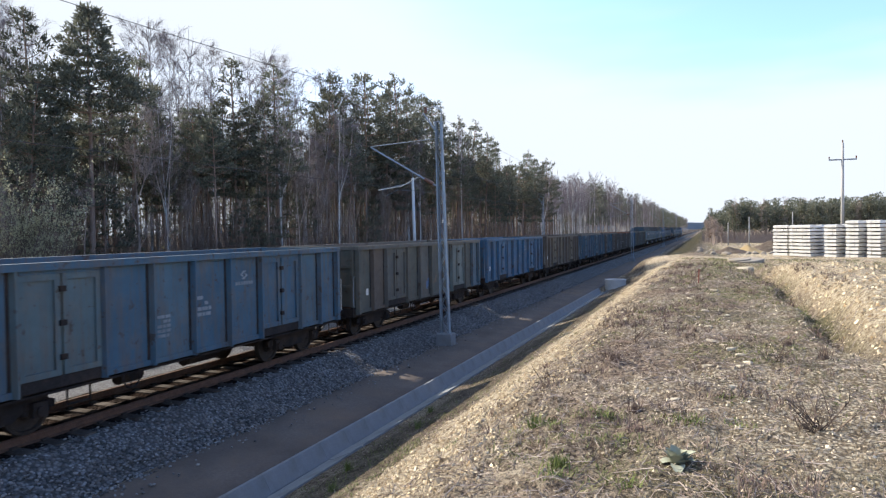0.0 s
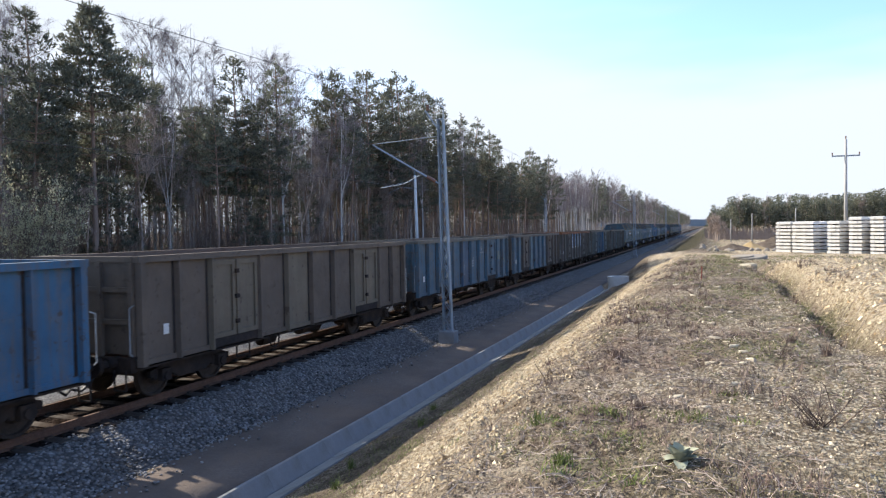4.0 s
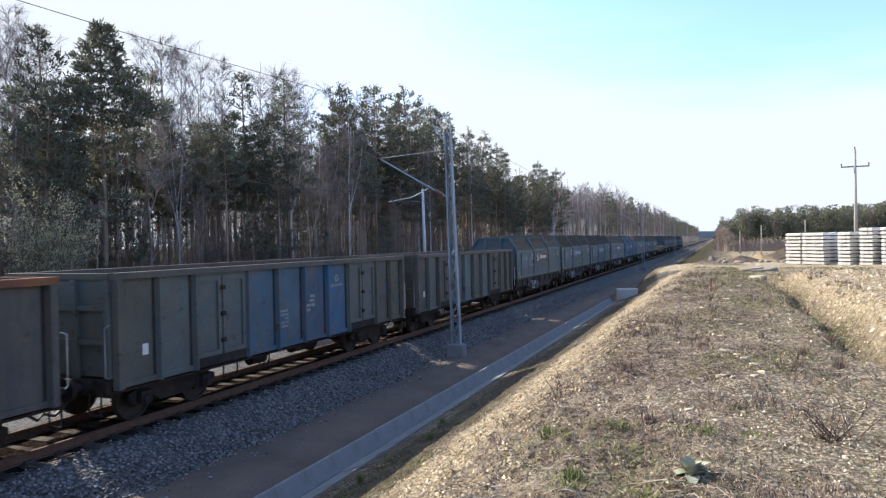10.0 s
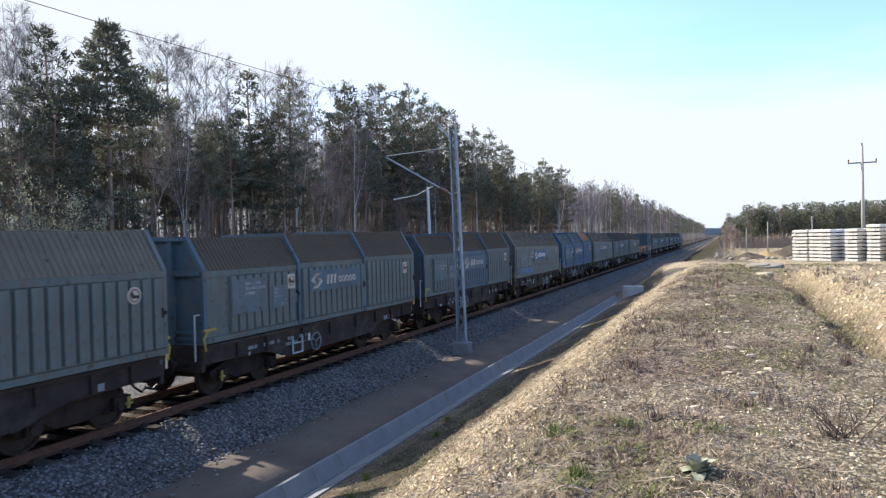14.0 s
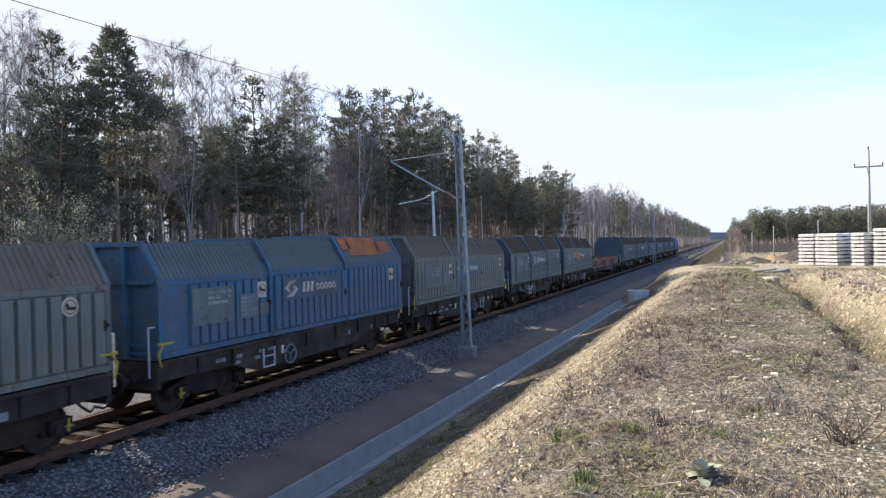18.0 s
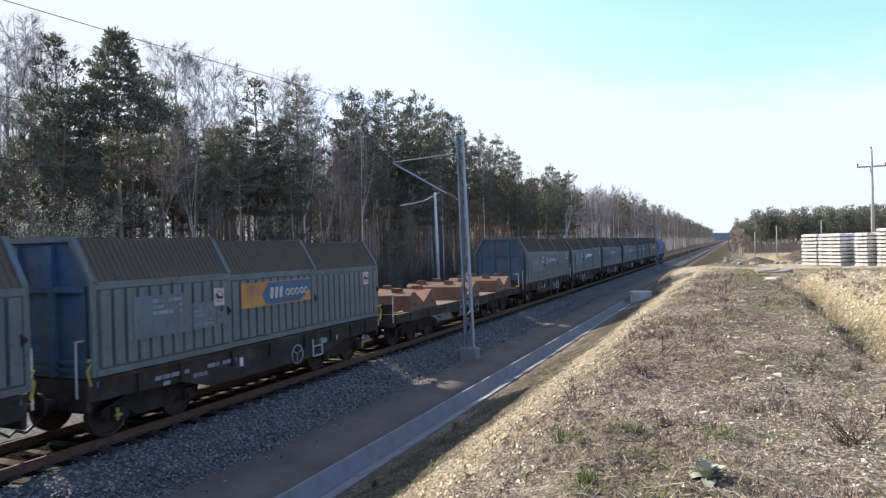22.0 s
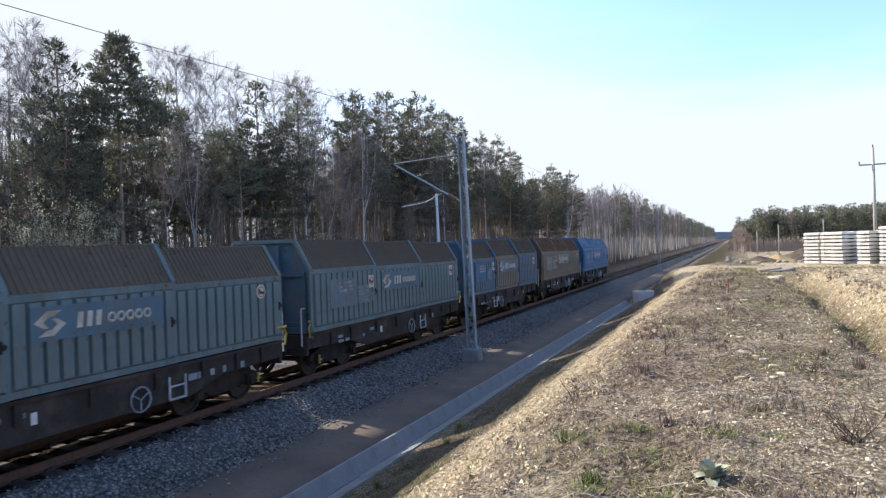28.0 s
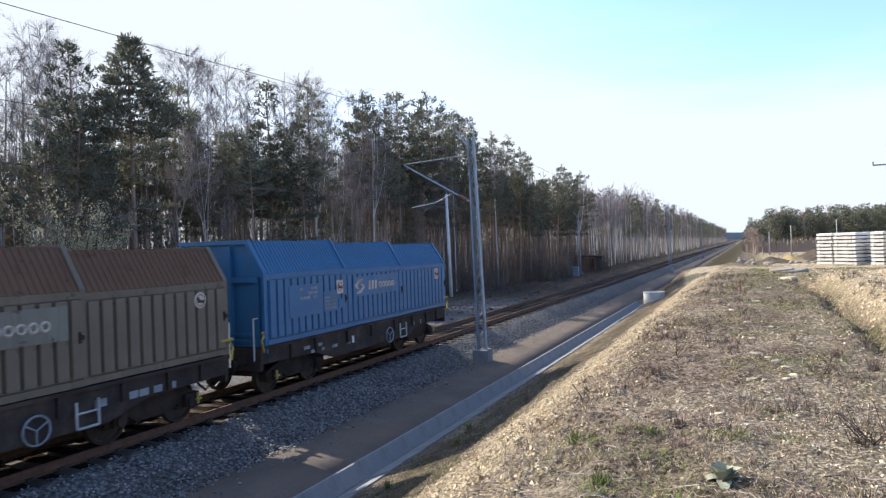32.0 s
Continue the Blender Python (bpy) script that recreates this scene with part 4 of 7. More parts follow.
def hooded(name, label, y, side, roof, end, rising, seed, plate="plain", trims=True, side2=None, marks=None):
    """A covered wagon for steel coils, 12.04 m over buffers, with three telescopic hoods. rising: the tallest hood stands at the far end."""
    rng = random.Random(seed)
    w = thing(name, label, "freight wagon", pose(TRACK_X, y, 0), group="wagons of the train")
    L = 5.42
    M_side, M_roof, M_end = coat(side), coat(roof), coat(end)
    spans = [(-L, -1.76), (-1.84, 1.80), (1.72, L)]
    lifts = [0.0, 0.045, 0.09] if rising else [0.09, 0.045, 0.0]
    for n, ((a, b), k) in enumerate(zip(spans, lifts)):
        outer = hood_profile(k)
        inner = hood_profile(k - 0.03)
        me_side = M_side if not (side2 and n in side2[1]) else coat(side2[0])
        g = Geo()
        # one bent shell: walls, slopes and top, with thickness
        g.prism(outer + inner[::-1], a, b)
        g.k = 1
        g.m = [1 if i in (3, 4, 5, 9, 10, 11) else 0 for i in range(len(g.f))]
        hood = part("hood", g, [me_side, M_roof], w, "telescopic steel hood with pressed ribs")
        # pressed ribs on the walls, seams on the roof
        for s in (-1, 1):
            x = 1.40 + k
            start = 0.95 if n == 0 and rising else 0.26
            places = [a + start + 0.29 * i for i in range(int((b - a - start - 0.16) / 0.29) + 1)]
            one = [(s * x, -0.125), (s * (x + 0.075), -0.105), (s * (x + 0.075), 0.105), (s * x, 0.125)][::s]
            if s > 0:
                me = Geo().prism(one, 1.66, 2.95 + k, "z").mesh("rib", [me_side])
                for yy in places:
                    part("rib", me, None, hood).location = (0, yy, 0)
            else:
                g = Geo()
                for yy in places:
                    g.prism([(px, py + yy) for px, py in one], 1.66, 2.95 + k, "z")
                part("ribbed_wall", g, [me_side], hood)
            g = Geo()
            g.box(min(s * x, s * (x + 0.05)), max(s * x, s * (x + 0.05)), a + 0.06, b - 0.06, 1.50, 1.62)
            g.box(min(s * x, s * (x + 0.03)), max(s * x, s * (x + 0.03)), a + 0.02, b - 0.02, 2.97 + k, 3.08 + k)
            part("edge_beam", g, [me_side], hood)
        proud = hood_profile(k + 0.011)
        me = Geo().prism([outer[1], proud[1], proud[2], proud[3], proud[4], outer[4], outer[3], outer[2]], -0.022, 0.022).mesh("roof_rib", [M_roof])
        for i in range(int((b - a - 0.18) / 0.13) + 1):
            part("roof_rib", me, None, hood).location = (0, a + 0.10 + 0.13 * i, 0)
        # hoop frames at both ends of the hood
        for e, (p, q) in enumerate(((a - 0.02, a + 0.09), (b - 0.09, b + 0.02))):
            g = Geo()
            o2, i2 = hood_profile(k + 0.028), hood_profile(k - 0.035)
            for i in range(5):
                g.prism([o2[i], o2[i + 1], i2[i + 1], i2[i]], p, q)
            part("hoop", g, [M_end if trims and (e == 0) == rising else me_side], hood)
        # lock handle
        g = Geo()
        g.tube((1.42 + k, b - 0.12, 2.35), (1.50 + k, b - 0.12, 2.35), 0.05, n=8).tube((1.48 + k, b - 0.16, 2.25), (1.48 + k, b - 0.16, 2.45), 0.025, n=6)
        part("latch", g, M_UNDER, hood)
    # bulkheads at the ends
    for s in (-1, 1):
        k = lifts[0] if s < 0 else lifts[2]
        pr = hood_profile(k - 0.034)
        pr = [(x, z if z > 2 else 1.30) for x, z in pr]
        yo = s * (L - 0.10)
        g = Geo()
        g.prism(pr, min(yo, yo - s * 0.05), max(yo, yo - s * 0.05))
        bh = part("bulkhead", g, [M_end], w, "steel end wall with posts and beams")
        for x, d, top in ((-0.45, 0.10, 3.78 + k), (0.45, 0.10, 3.78 + k), (-1.24, 0.06, 3.0), (1.24, 0.06, 3.0)):
            part("end_post", Geo().box(x - 0.065, x + 0.065, min(yo, yo + s * d), max(yo, yo + s * d), 1.3, top), [M_end], bh)
        for z, d, hh in ((3.0, 0.085, 0.12), (1.42, 0.05, 0.06), (1.56, 0.05, 0.06), (1.70, 0.05, 0.06)):
            part("end_beam", Geo().box(-1.30, 1.30, min(yo, yo + s * d), max(yo, yo + s * d), z, z + hh), [M_end], bh)
        g = Geo()
        g.box(-1.36, 1.36, min(s * (L - 0.05), s * (L + 0.04)), max(s * (L - 0.05), s * (L + 0.04)), 0.88, 1.42)
        part("headstock", g, M_SOLE, w)
        buffers(w, s * (L + 0.02), s)
        g = Geo()
        x = 1.47
        g.path([(x, s * (L + 0.03), 1.35), (x, s * (L + 0.10), 1.62), (x, s * (L - 0.02), 1.78)], 0.026)
        g.box(x - 0.02, x + 0.02, min(s * (L - 0.30), s * (L + 0.10)), max(s * (L - 0.30), s * (L + 0.10)), 1.785, 1.835)
        part("lever", g, M_YELLOW, w, "yellow locking lever")
        g = Geo()
        g.path([(1.30, s * (L + 0.18), 1.15), (1.30, s * (L + 0.18), 2.15), (1.30, s * (L + 0.02), 2.15)], 0.02)
        part("handrail", g, M_WHITE if s > 0 else M_GREYBAR, w)
        g = Geo()
        g.tube((1.22, s * (L - 0.75), 0.55), (1.22, s * (L - 0.75), 0.78), 0.03, n=6).box(1.21, 1.27, s * (L - 0.75) - 0.07, s * (L - 0.75) + 0.07, 0.63, 0.67)
        part("jacking_hook", g, M_YELLOW, w)
    # deep solebars, haunched towards the middle
    part("floor", Geo().box(-1.33, 1.33, -L, L, 1.30, 1.46), M_UNDER, w)
    for s in (-1, 1):
        g = Geo()
        g.prism([(-L - 0.03, 1.05), (-L - 0.03, 1.44), (L + 0.03, 1.44), (L + 0.03, 1.05), (3.2, 1.0), (2.3, 0.74), (-2.3, 0.74), (-3.2, 1.0)][::s], s * 1.30, s * 1.38, "x")
        g.box(min(s * 1.30, s * 1.46), max(s * 1.30, s * 1.46), -L, L, 1.40, 1.47)
        sb = part("solebar", g, M_SOLE, w)
        me = Geo().box(min(s * 1.38, s * 1.44), max(s * 1.38, s * 1.44), -0.05, 0.05, 1.05, 1.40).mesh("bracket", M_SOLE)
        for yy in (-4.3, -3.2, -1.6, -0.2, 1.3, 2.6, 3.7, 4.6):
            part("bracket", me, None, sb).location = (0, yy, 0)
    for yy in (-3.62, 3.62):
        bogie(w, yy)
    g = Geo()
    g.box(-0.5, 0.5, -2.2, 2.2, 0.62, 1.30)
    part("centre_sill", g, M_UNDER, w)
    # foot stirrup, brake wheel and small notices on the solebar
    d = 1 if rising else -1
    g = Geo()
    x = 1.46
    ys = -1.95 if rising else 1.80
    g.path([(x, ys - 0.22, 1.24), (x, ys - 0.22, 0.78), (x, ys + 0.22, 0.78), (x, ys + 0.22, 1.24)], 0.025)
    g.path([(x, ys - 0.22, 1.04), (x, ys + 0.22, 1.04)], 0.02)
    part("stirrup", g, M_GREYBAR, w, "white-painted foot stirrup")
    g = Geo()
    yw = -1.05 if rising else 0.85
    g.ring((1.46, yw, 0.95), 0.24, 0.02)
    for i in range(3):
        t = i * math.pi / 1.5 + 0.5
        g.tube((1.46, yw, 0.95), (1.46, yw + 0.23 * math.cos(t), 0.95 + 0.23 * math.sin(t)), 0.015, n=5)
    part("brake_wheel", g, M_FAINT, w)
    g = Geo()
    bars(g, 1.384, -3.9, -1.4, 0.98, 1.25, 2, rng, 0.35)
    bars(g, 1.384, 2.0, 4.0, 1.0, 1.22, 1, rng, 0.35)
    tagged(part("lettering", g, M_FAINT, w), kind="stuff")
    part("number_plate", Geo().box(1.39, 1.40, -1.35, -1.24, 1.0, 1.2), M_WHITE, w)
    # boards on the hoods
    k0, k1, k2 = lifts
    x0, x1, x2 = 1.476 + k0, 1.478 + k1, 1.476 + k2
    board = M_PLATE_DARK if marks == "dark" else coat({"blue": "bright", "new": "new", "olive": "boardgrey", "palegrey": "board"}.get(side, "board"))
    g = Geo()
    g.box(x0, x0 + 0.012, -4.55, -3.25, 2.05, 2.86)
    b1 = part("notice_board", g, [board], w)
    g = Geo()
    bars(g, x0 + 0.013, -4.1, -3.3, 2.45, 2.8, 3, rng, 0.7)
    tagged(part("lettering", g, M_FAINT, b1), kind="stuff")
    g = Geo()
    g.box(x0, x0 + 0.012, -3.02, -2.35, 2.06, 2.62)
    b2 = part("notice_board", g, [board], w)
    g = Geo()
    bars(g, x0 + 0.013, -2.97, -2.4, 2.1, 2.58, 5, rng, 0.8)
    tagged(part("lettering", g, M_FAINT, b2), kind="stuff")
    warn = M_SIGN
    for x, yy, zz in ((x0, -2.2, 2.50), (x2, 4.55, 2.55)):
        g = Geo()
        if seed % 3 == 2:
            g.lathe([(0.001, 0.012), (0.17, 0.012), (0.17, 0)], (x, yy, zz + 0.2), "x", 16)
        else:
            g.box(x, x + 0.012, yy - 0.16, yy + 0.16, zz - 0.0, zz + 0.38)
        sg = part("warning_sign", g, [warn], w, "square white warning sign with a red ring")
        g = Geo().ring((x + 0.014, yy, zz + 0.2), 0.12, 0.011, n=16, m=4)
        part("ring", g, M_RED, sg)
        part("symbol", Geo().prism([(yy - 0.10, zz + 0.24), (yy - 0.07, zz + 0.15), (yy + 0.10, zz + 0.14), (yy + 0.10, zz + 0.20), (yy - 0.02, zz + 0.21), (yy - 0.05, zz + 0.28)], x + 0.012, x + 0.018, "x"), M_BLACK, sg)
    g = Geo()
    g.box(x0, x0 + 0.012, -2.28, -1.95, 2.10, 2.36) if marks != "dark" else g.box(x0, x0 + 0.012, -2.3, -1.95, 2.08, 2.38)
    part("notice_board", g, [board], w)
    # name board in the middle: a curl and a row of plain strokes
    plain = {"olive": coat("boardgrey"), "new": M_side}.get(side, coat("faded"))
    pm = {"plain": plain, "rust": M_PLATE_RUST, "bright": coat("bright"), "navy": coat("navy"), "orange": M_ORANGE, "none": M_side}[plate]
    nb = part("name_board", Geo().box(x1, x1 + 0.012, -1.40, 1.42, 2.34, 2.92), [pm], w, "name board with pale logo strokes")
    if plate == "orange":
        part("patch", Geo().prism([(-0.5, 2.36), (0.9, 2.36), (1.4, 2.6), (1.4, 2.90), (-0.4, 2.90), (-0.65, 2.62)], x1 + 0.013, x1 + 0.018, "x"), [coat("bright")], nb)
    g = Geo()
    xx = x1 + (0.013 if plate != "orange" else 0.019)
    if plate != "orange":
        swirl(g, xx, -1.05, 2.63, 1.1)
    yy = -0.55 if plate != "orange" else -0.35
    for i in range(3):
        g.prism([(yy, 2.50), (yy + 0.11, 2.50), (yy + 0.14, 2.77), (yy + 0.03, 2.77)], xx, xx + 0.005, "x")
        yy += 0.19
    yy += 0.16
    for i in range(5):
        g.ring((xx + 0.003, yy, 2.61), 0.075, 0.026, n=10, m=4)
        yy += 0.205
    part("logo_mark", g, M_WHITE if plate in ("rust", "bright") else M_SIGN, nb)
    if marks == "patch":
        part("paint_patch", Geo().box(x0 + 0.001, x0 + 0.005, -4.75, -1.95, 1.66, 1.98), [coat("new")], w, "bright blue repainted lower panel")
    if marks == "rusty":
        o = hood_profile(lifts[2])
        (px, pz), (qx, qz) = o[4], o[3]
        for n, (a, b, f0, f1) in enumerate(((2.3, 4.3, 0.25, 0.95), (4.1, 5.0, 0.35, 0.8), (1.9, 2.5, 0.5, 0.9))):
            g = Geo()
            c0, c1 = (px + (qx - px) * f0, pz + (qz - pz) * f0), (px + (qx - px) * f1, pz + (qz - pz) * f1)
            nx, nz = 0.024 * 0.84, 0.024 * 0.54
            g.prism([(c0[0], c0[1]), (c0[0] + nx, c0[1] + nz), (c1[0] + nx, c1[1] + nz), (c1[0], c1[1])], a, b)
            part("rust_patch", g, M_RUST_PATCH, w, "orange-brown rusted roof patch")
    return w


def coil_flat(y):
    """A six-axle flat wagon with three red-brown coil cradles."""
    w = thing("flat_wagon", "low flat wagon with three red-brown coil cradles", "freight wagon", pose(TRACK_X, y, 0), group="wagons of the train")
    L = 7.30
    for i in range(48):
        a = -L + i * (2 * L / 48)
        part("plank", Geo().box(-1.32, 1.32, a + 0.006, a + 2 * L / 48 - 0.006, 1.28, 1.335), M_DECK, w)
    for s in (-1, 1):
        g = Geo()
        g.prism([(-L, 1.06), (-L, 1.36), (L, 1.36), (L, 1.06), (2.6, 1.04), (2.2, 0.96), (-2.2, 0.96), (-2.6, 1.04)][::s], s * 1.33, s * 1.42, "x")
        part("solebar", g, M_SOLE, w)
        for yy in (-6.2, -4.6, -3.0, 3.0, 4.6, 6.2):
            part("bracket", Geo().box(min(s * 1.42, s * 1.46), max(s * 1.42, s * 1.46), yy - 0.06, yy + 0.06, 1.1, 1.33), M_SOLE, w)
        g = Geo().box(-1.38, 1.38, min(s * L, s * (L + 0.1)), max(s * L, s * (L + 0.1)), 0.95, 1.38)
        part("headstock", g, M_SOLE, w)
        buffers(w, s * (L + 0.02), s)
        part("end_flap", Geo().box(-1.3, 1.3, min(s * (L - 0.06), s * (L - 0.02)), max(s * (L - 0.06), s * (L - 0.02)), 1.38, 1.72), M_SOLE, w)
        g = Geo()
        g.path([(1.35, s * (L + 0.12), 1.1), (1.35, s * (L + 0.12), 2.05), (1.1, s * (L + 0.12), 2.05)], 0.02)
        part("handrail", g, M_GREYBAR, w)
        g = Geo()
        g.box(1.36, 1.44, min(s * (L - 0.5), s * L), max(s * (L - 0.5), s * L), 1.40, 1.46)
        part("lever", g, M_YELLOW, w)
    part("centre_sill", Geo().box(-0.35, 0.35, -L, L, 0.82, 1.28), M_UNDER, w)
    for yc in (-4.75, 0.2, 5.1):
        g = Geo()
        # saddle: a block with a wide V across the wagon
        g.prism([(yc - 1.18, 1.38), (yc - 1.12, 1.90), (yc - 0.98, 2.02), (yc - 0.72, 2.02), (yc, 1.60), (yc + 0.72, 2.02), (yc + 0.98, 2.02), (yc + 1.12, 1.90), (yc + 1.18, 1.38)][::-1], -1.28, 1.28, "x")
        cr = part("cradle", g, M_PRIMER, w, "red-brown steel coil cradle")
        part("foot_plate", Geo().box(-1.31, 1.31, yc - 1.25, yc + 1.25, 1.34, 1.385), M_PRIMER, cr)
        for d in (-0.86, 0.86):
            for xx in (-0.85, 0.45):
                part("stop_block", Geo().box(xx, xx + 0.34, yc + d - 0.13, yc + d + 0.13, 2.02, 2.16), M_PRIMER, cr)
        for d in (-0.75, 0.75):
            part("slot", Geo().box(1.281, 1.285, yc + d - 0.13, yc + d + 0.13, 1.52, 1.61), M_BLACK, cr)
    for yy in (-4.9, 4.9):
        bogie(w, yy, 1.5, 3)
    g = Geo().ring((1.47, 0.55, 1.02), 0.21, 0.016)
    for i in range(3):
        t = i * math.pi / 1.5 + 0.5
        g.tube((1.47, 0.55, 1.02), (1.47, 0.55 + 0.2 * math.cos(t), 1.02 + 0.2 * math.sin(t)), 0.012, n=5)
    part("brake_wheel", g, M_FAINT, w)
    g = Geo()
    bars(g, 1.423, -1.4, -0.2, 1.02, 1.3, 3, random.Random(3), 0.6)
    tagged(part("lettering", g, M_FAINT, w), kind="stuff")
    return w


TRAIN = []
y_b = 26.34          # middle of the second open wagon at the start
GONDOLAS = [
    (-1, ("blue",), "blue", "faded blue steel open wagon with yellowed lettering", "small", ("blue", "blue", "steel", "blue", "faded", "blue", "blue", "blue", "faded", "blue")),
    (0, ("greengrey",), "grey", "weathered green-grey open wagon with flaking paint", "none", ("greengrey", "brown", "grey", "greengrey", "grey", "greengrey", "greengrey", "palegrey", "greengrey", "faded")),
    (1, ("bright",), "bright", "bright blue steel open wagon with posts", "small", ()),
    (2, ("brown",), "brown", "dirty brown steel open wagon", "none", ("brown", "brown", "olive", "brown", "olive", "brown", "brown", "olive", "brown", "brown")),
    (3, ("blue",), "grey", "blue steel open wagon with white lettering", "small", ("blue", "blue", "blue", "blue", "navy", "blue", "blue", "blue", "blue", "blue")),
    (4, ("charcoal",), "dark", "blue open wagon with grey doors and flaking paint", "small", ("blue", "blue", "charcoal", "faded", "blue", "blue", "blue", "charcoal", "charcoal", "charcoal")),
    (5, ("dark",), "rust", "dark grey open wagon with blue middle panels and white logo", "big", ()),
    (6, ("tealgrey",), "dark", "grey open wagon with four blue middle panels", "small", ("greengrey", "tealgrey", "tealgrey", "blue", "blue", "navy", "bright", "tealgrey", "greengrey", "greengrey")),
    (7, ("dark",), "dark", "dark grey-green open wagon with a rusty edge", "none", ("dark", "tealgrey", "dark", "tealgrey", "steel", "greengrey", "tealgrey", "dark", "greengrey", "dark")),
]
for k, coats, rim, label, marks, repaint in GONDOLAS:
    rim_m = M_RUST if rim == "rust" else coat(rim)
    TRAIN.append((gondola("open_wagon", label, 0, coats, rim_m, 20 + k, marks, repaint), y_b + 14.04 * k))
GOND = [w for w, y in TRAIN]
M_STAIN = surface("orange_stain", (0.170, 0.112, 0.074), 0.85, var=0.3, scale=6, dirt=(0.10, 0.10, 0.09), dirt_amount=0.8, dirt_scale=6)
M_OLDYELLOW = surface("faded_yellow_mark", (0.270, 0.235, 0.105), 0.8, var=0.3, scale=6, dirt=(0.06, 0.11, 0.16), dirt_amount=0.9, dirt_scale=6)
smudge(GOND[0], 3.3, 2.2, 0.30, M_OLDYELLOW, 1)
smudge(GOND[0], -4.8, 2.3, 0.28, M_OLDYELLOW, 2)
smudge(GOND[1], 1.85, 2.3, 0.34, M_STAIN, 3)
smudge(GOND[1], 0.6, 1.7, 0.30, M_STAIN, 4)
smudge(GOND[1], 2.15, 1.5, 0.24, coat("rkm"), 5, 0.7)
smudge(GOND[1], -0.25, 1.6, 0.32, coat("rkm"), 6, 0.8)
smudge(GOND[4], 4.8, 2.25, 0.36, M_OLDYELLOW, 7)
smudge(GOND[4], 5.8, 1.9, 0.25, M_OLDYELLOW, 8)
smudge(GOND[7], 5.0, 2.1, 0.28, coat("bright"), 9, 0.8)
smudge(GOND[8], 1.7, 2.2, 0.28, coat("faded"), 10, 1.0)
y_s = y_b + 14.04 * 7.5 + 6.02
HOODED = [
    # the first two have paler blue ends, sunlight put into the paint
    ("teal", "rooftan", "faded", True, 41, "rust", "teal-grey hooded coil wagon with a rusted name board", None, None),
    ("teal", "roofgrey", "faded", True, 42, "plain", "teal-grey hooded coil wagon with blue hoop frames", None, None),
    ("steel", "roofgrey", "navy", True, 43, "plain", "slate-blue hooded coil wagon", ("blue", (1,)), None),
    ("palegrey", "rooftan", "steel", False, 44, "bright", "pale grey hooded coil wagon with a bright blue name board", None, "patch"),
    ("bright", "steel", "bright", True, 45, "navy", "blue hooded coil wagon with a rusty roof patch", None, "rusty"),
    ("palegrey", "rooftan", "steel", False, 46, "plain", "pale grey-green hooded coil wagon", None, None),
    ("steel", "roofgrey", "navy", True, 47, "plain", "slate-blue hooded coil wagon with blue hoops", None, None),
    ("teal", "roofgrey", "bright", False, 48, "orange", "teal-grey hooded coil wagon with an orange and blue name board", None, None),
]
for i, (side, roof, end, rising, seed, plate, label, side2, marks) in enumerate(HOODED):
    TRAIN.append((hooded("hooded_wagon", label, 0, side, roof, end, rising, seed, plate, i < 7, side2, marks), y_s + 12.04 * i))
y_f = y_s + 12.04 * 7.5 + 8.0
TRAIN.append((coil_flat(0), y_f))
y_t = y_f + 8.0 + 6.02
HOODED_REAR = [
    ("teal", "roofgrey", "blue", False, 51, "navy", "dark teal hooded coil wagon with a blue end wall", None, None),
    ("greenblue", "roofgrey", "blue", True, 52, "bright", "green-blue hooded coil wagon with a coloured name board", None, None),
    ("greenblue", "roofgrey", "blue", False, 53, "plain", "green-blue hooded coil wagon with dark notice boards", None, "dark"),
    ("greenblue", "roofgrey", "blue", False, 54, "plain", "green-blue hooded coil wagon with patched roof", None, None),
    ("blue", "roofgrey", "bright", True, 55, "plain", "blue hooded coil wagon with one olive hood", ("olive", (1,)), None),
    ("olive", "roofbrown", "dark", False, 56, "plain", "olive-brown hooded coil wagon caked with rust dust", None, None),
    ("new", "new", "new", False, 57, "plain", "freshly painted bright blue hooded coil wagon", None, None),
]
for i, (side, roof, end, rising, seed, plate, label, side2, marks) in enumerate(HOODED_REAR):
    TRAIN.append((hooded("hooded_wagon", label, 0, side, roof, end, rising, seed, plate, i == 4, side2, marks), y_t + 12.04 * i))
# ---- the wood ----
M_BARK_PINE = surface("pine_bark", (0.27, 0.19, 0.148), 0.95, var=0.35, scale=3, stretch=(1, 1, 0.3), dirt=(0.26, 0.135, 0.075), dirt_amount=0.4, dirt_scale=0.4, bump=0.6, bump_scale=20, spread=0.2, spec=0.1)
M_BARK_BIRCH = surface("birch_bark", (0.48, 0.46, 0.44), 0.85, var=0.12, scale=2, dirt=(0.10, 0.085, 0.075), dirt_amount=0.35, dirt_scale=3.0, stretch=(1, 1, 2.5), bump=0.2, spread=0.2, spec=0.2)
M_BARK_DARK = surface("brown_bark", (0.32, 0.255, 0.215), 0.95, var=0.3, scale=3, bump=0.4, spread=0.3, spec=0.1)
M_TWIG = surface("birch_twigs", (0.25, 0.215, 0.218), 0.9, var=0.2, scale=2, bump=0, spread=0.2, spec=0.1)
# darker copy of the bare brush, with the wood's inner shade in its colour
M_THICKET_SHADE = surface("thicket_stems_in_shade", (0.165, 0.130, 0.108), 0.95, var=0.3, scale=1, bump=0, spread=0.35, spec=0.05)
M_BRUSH = surface("bare_brush", (0.300, 0.245, 0.215), 0.95, var=0.3, scale=1, bump=0, spread=0.35, spec=0.05)
M_BUDS = surface("opening_buds", (0.52, 0.50, 0.33), 0.8, var=0.25, scale=1, bump=0, spread=0.2, spec=0.1)


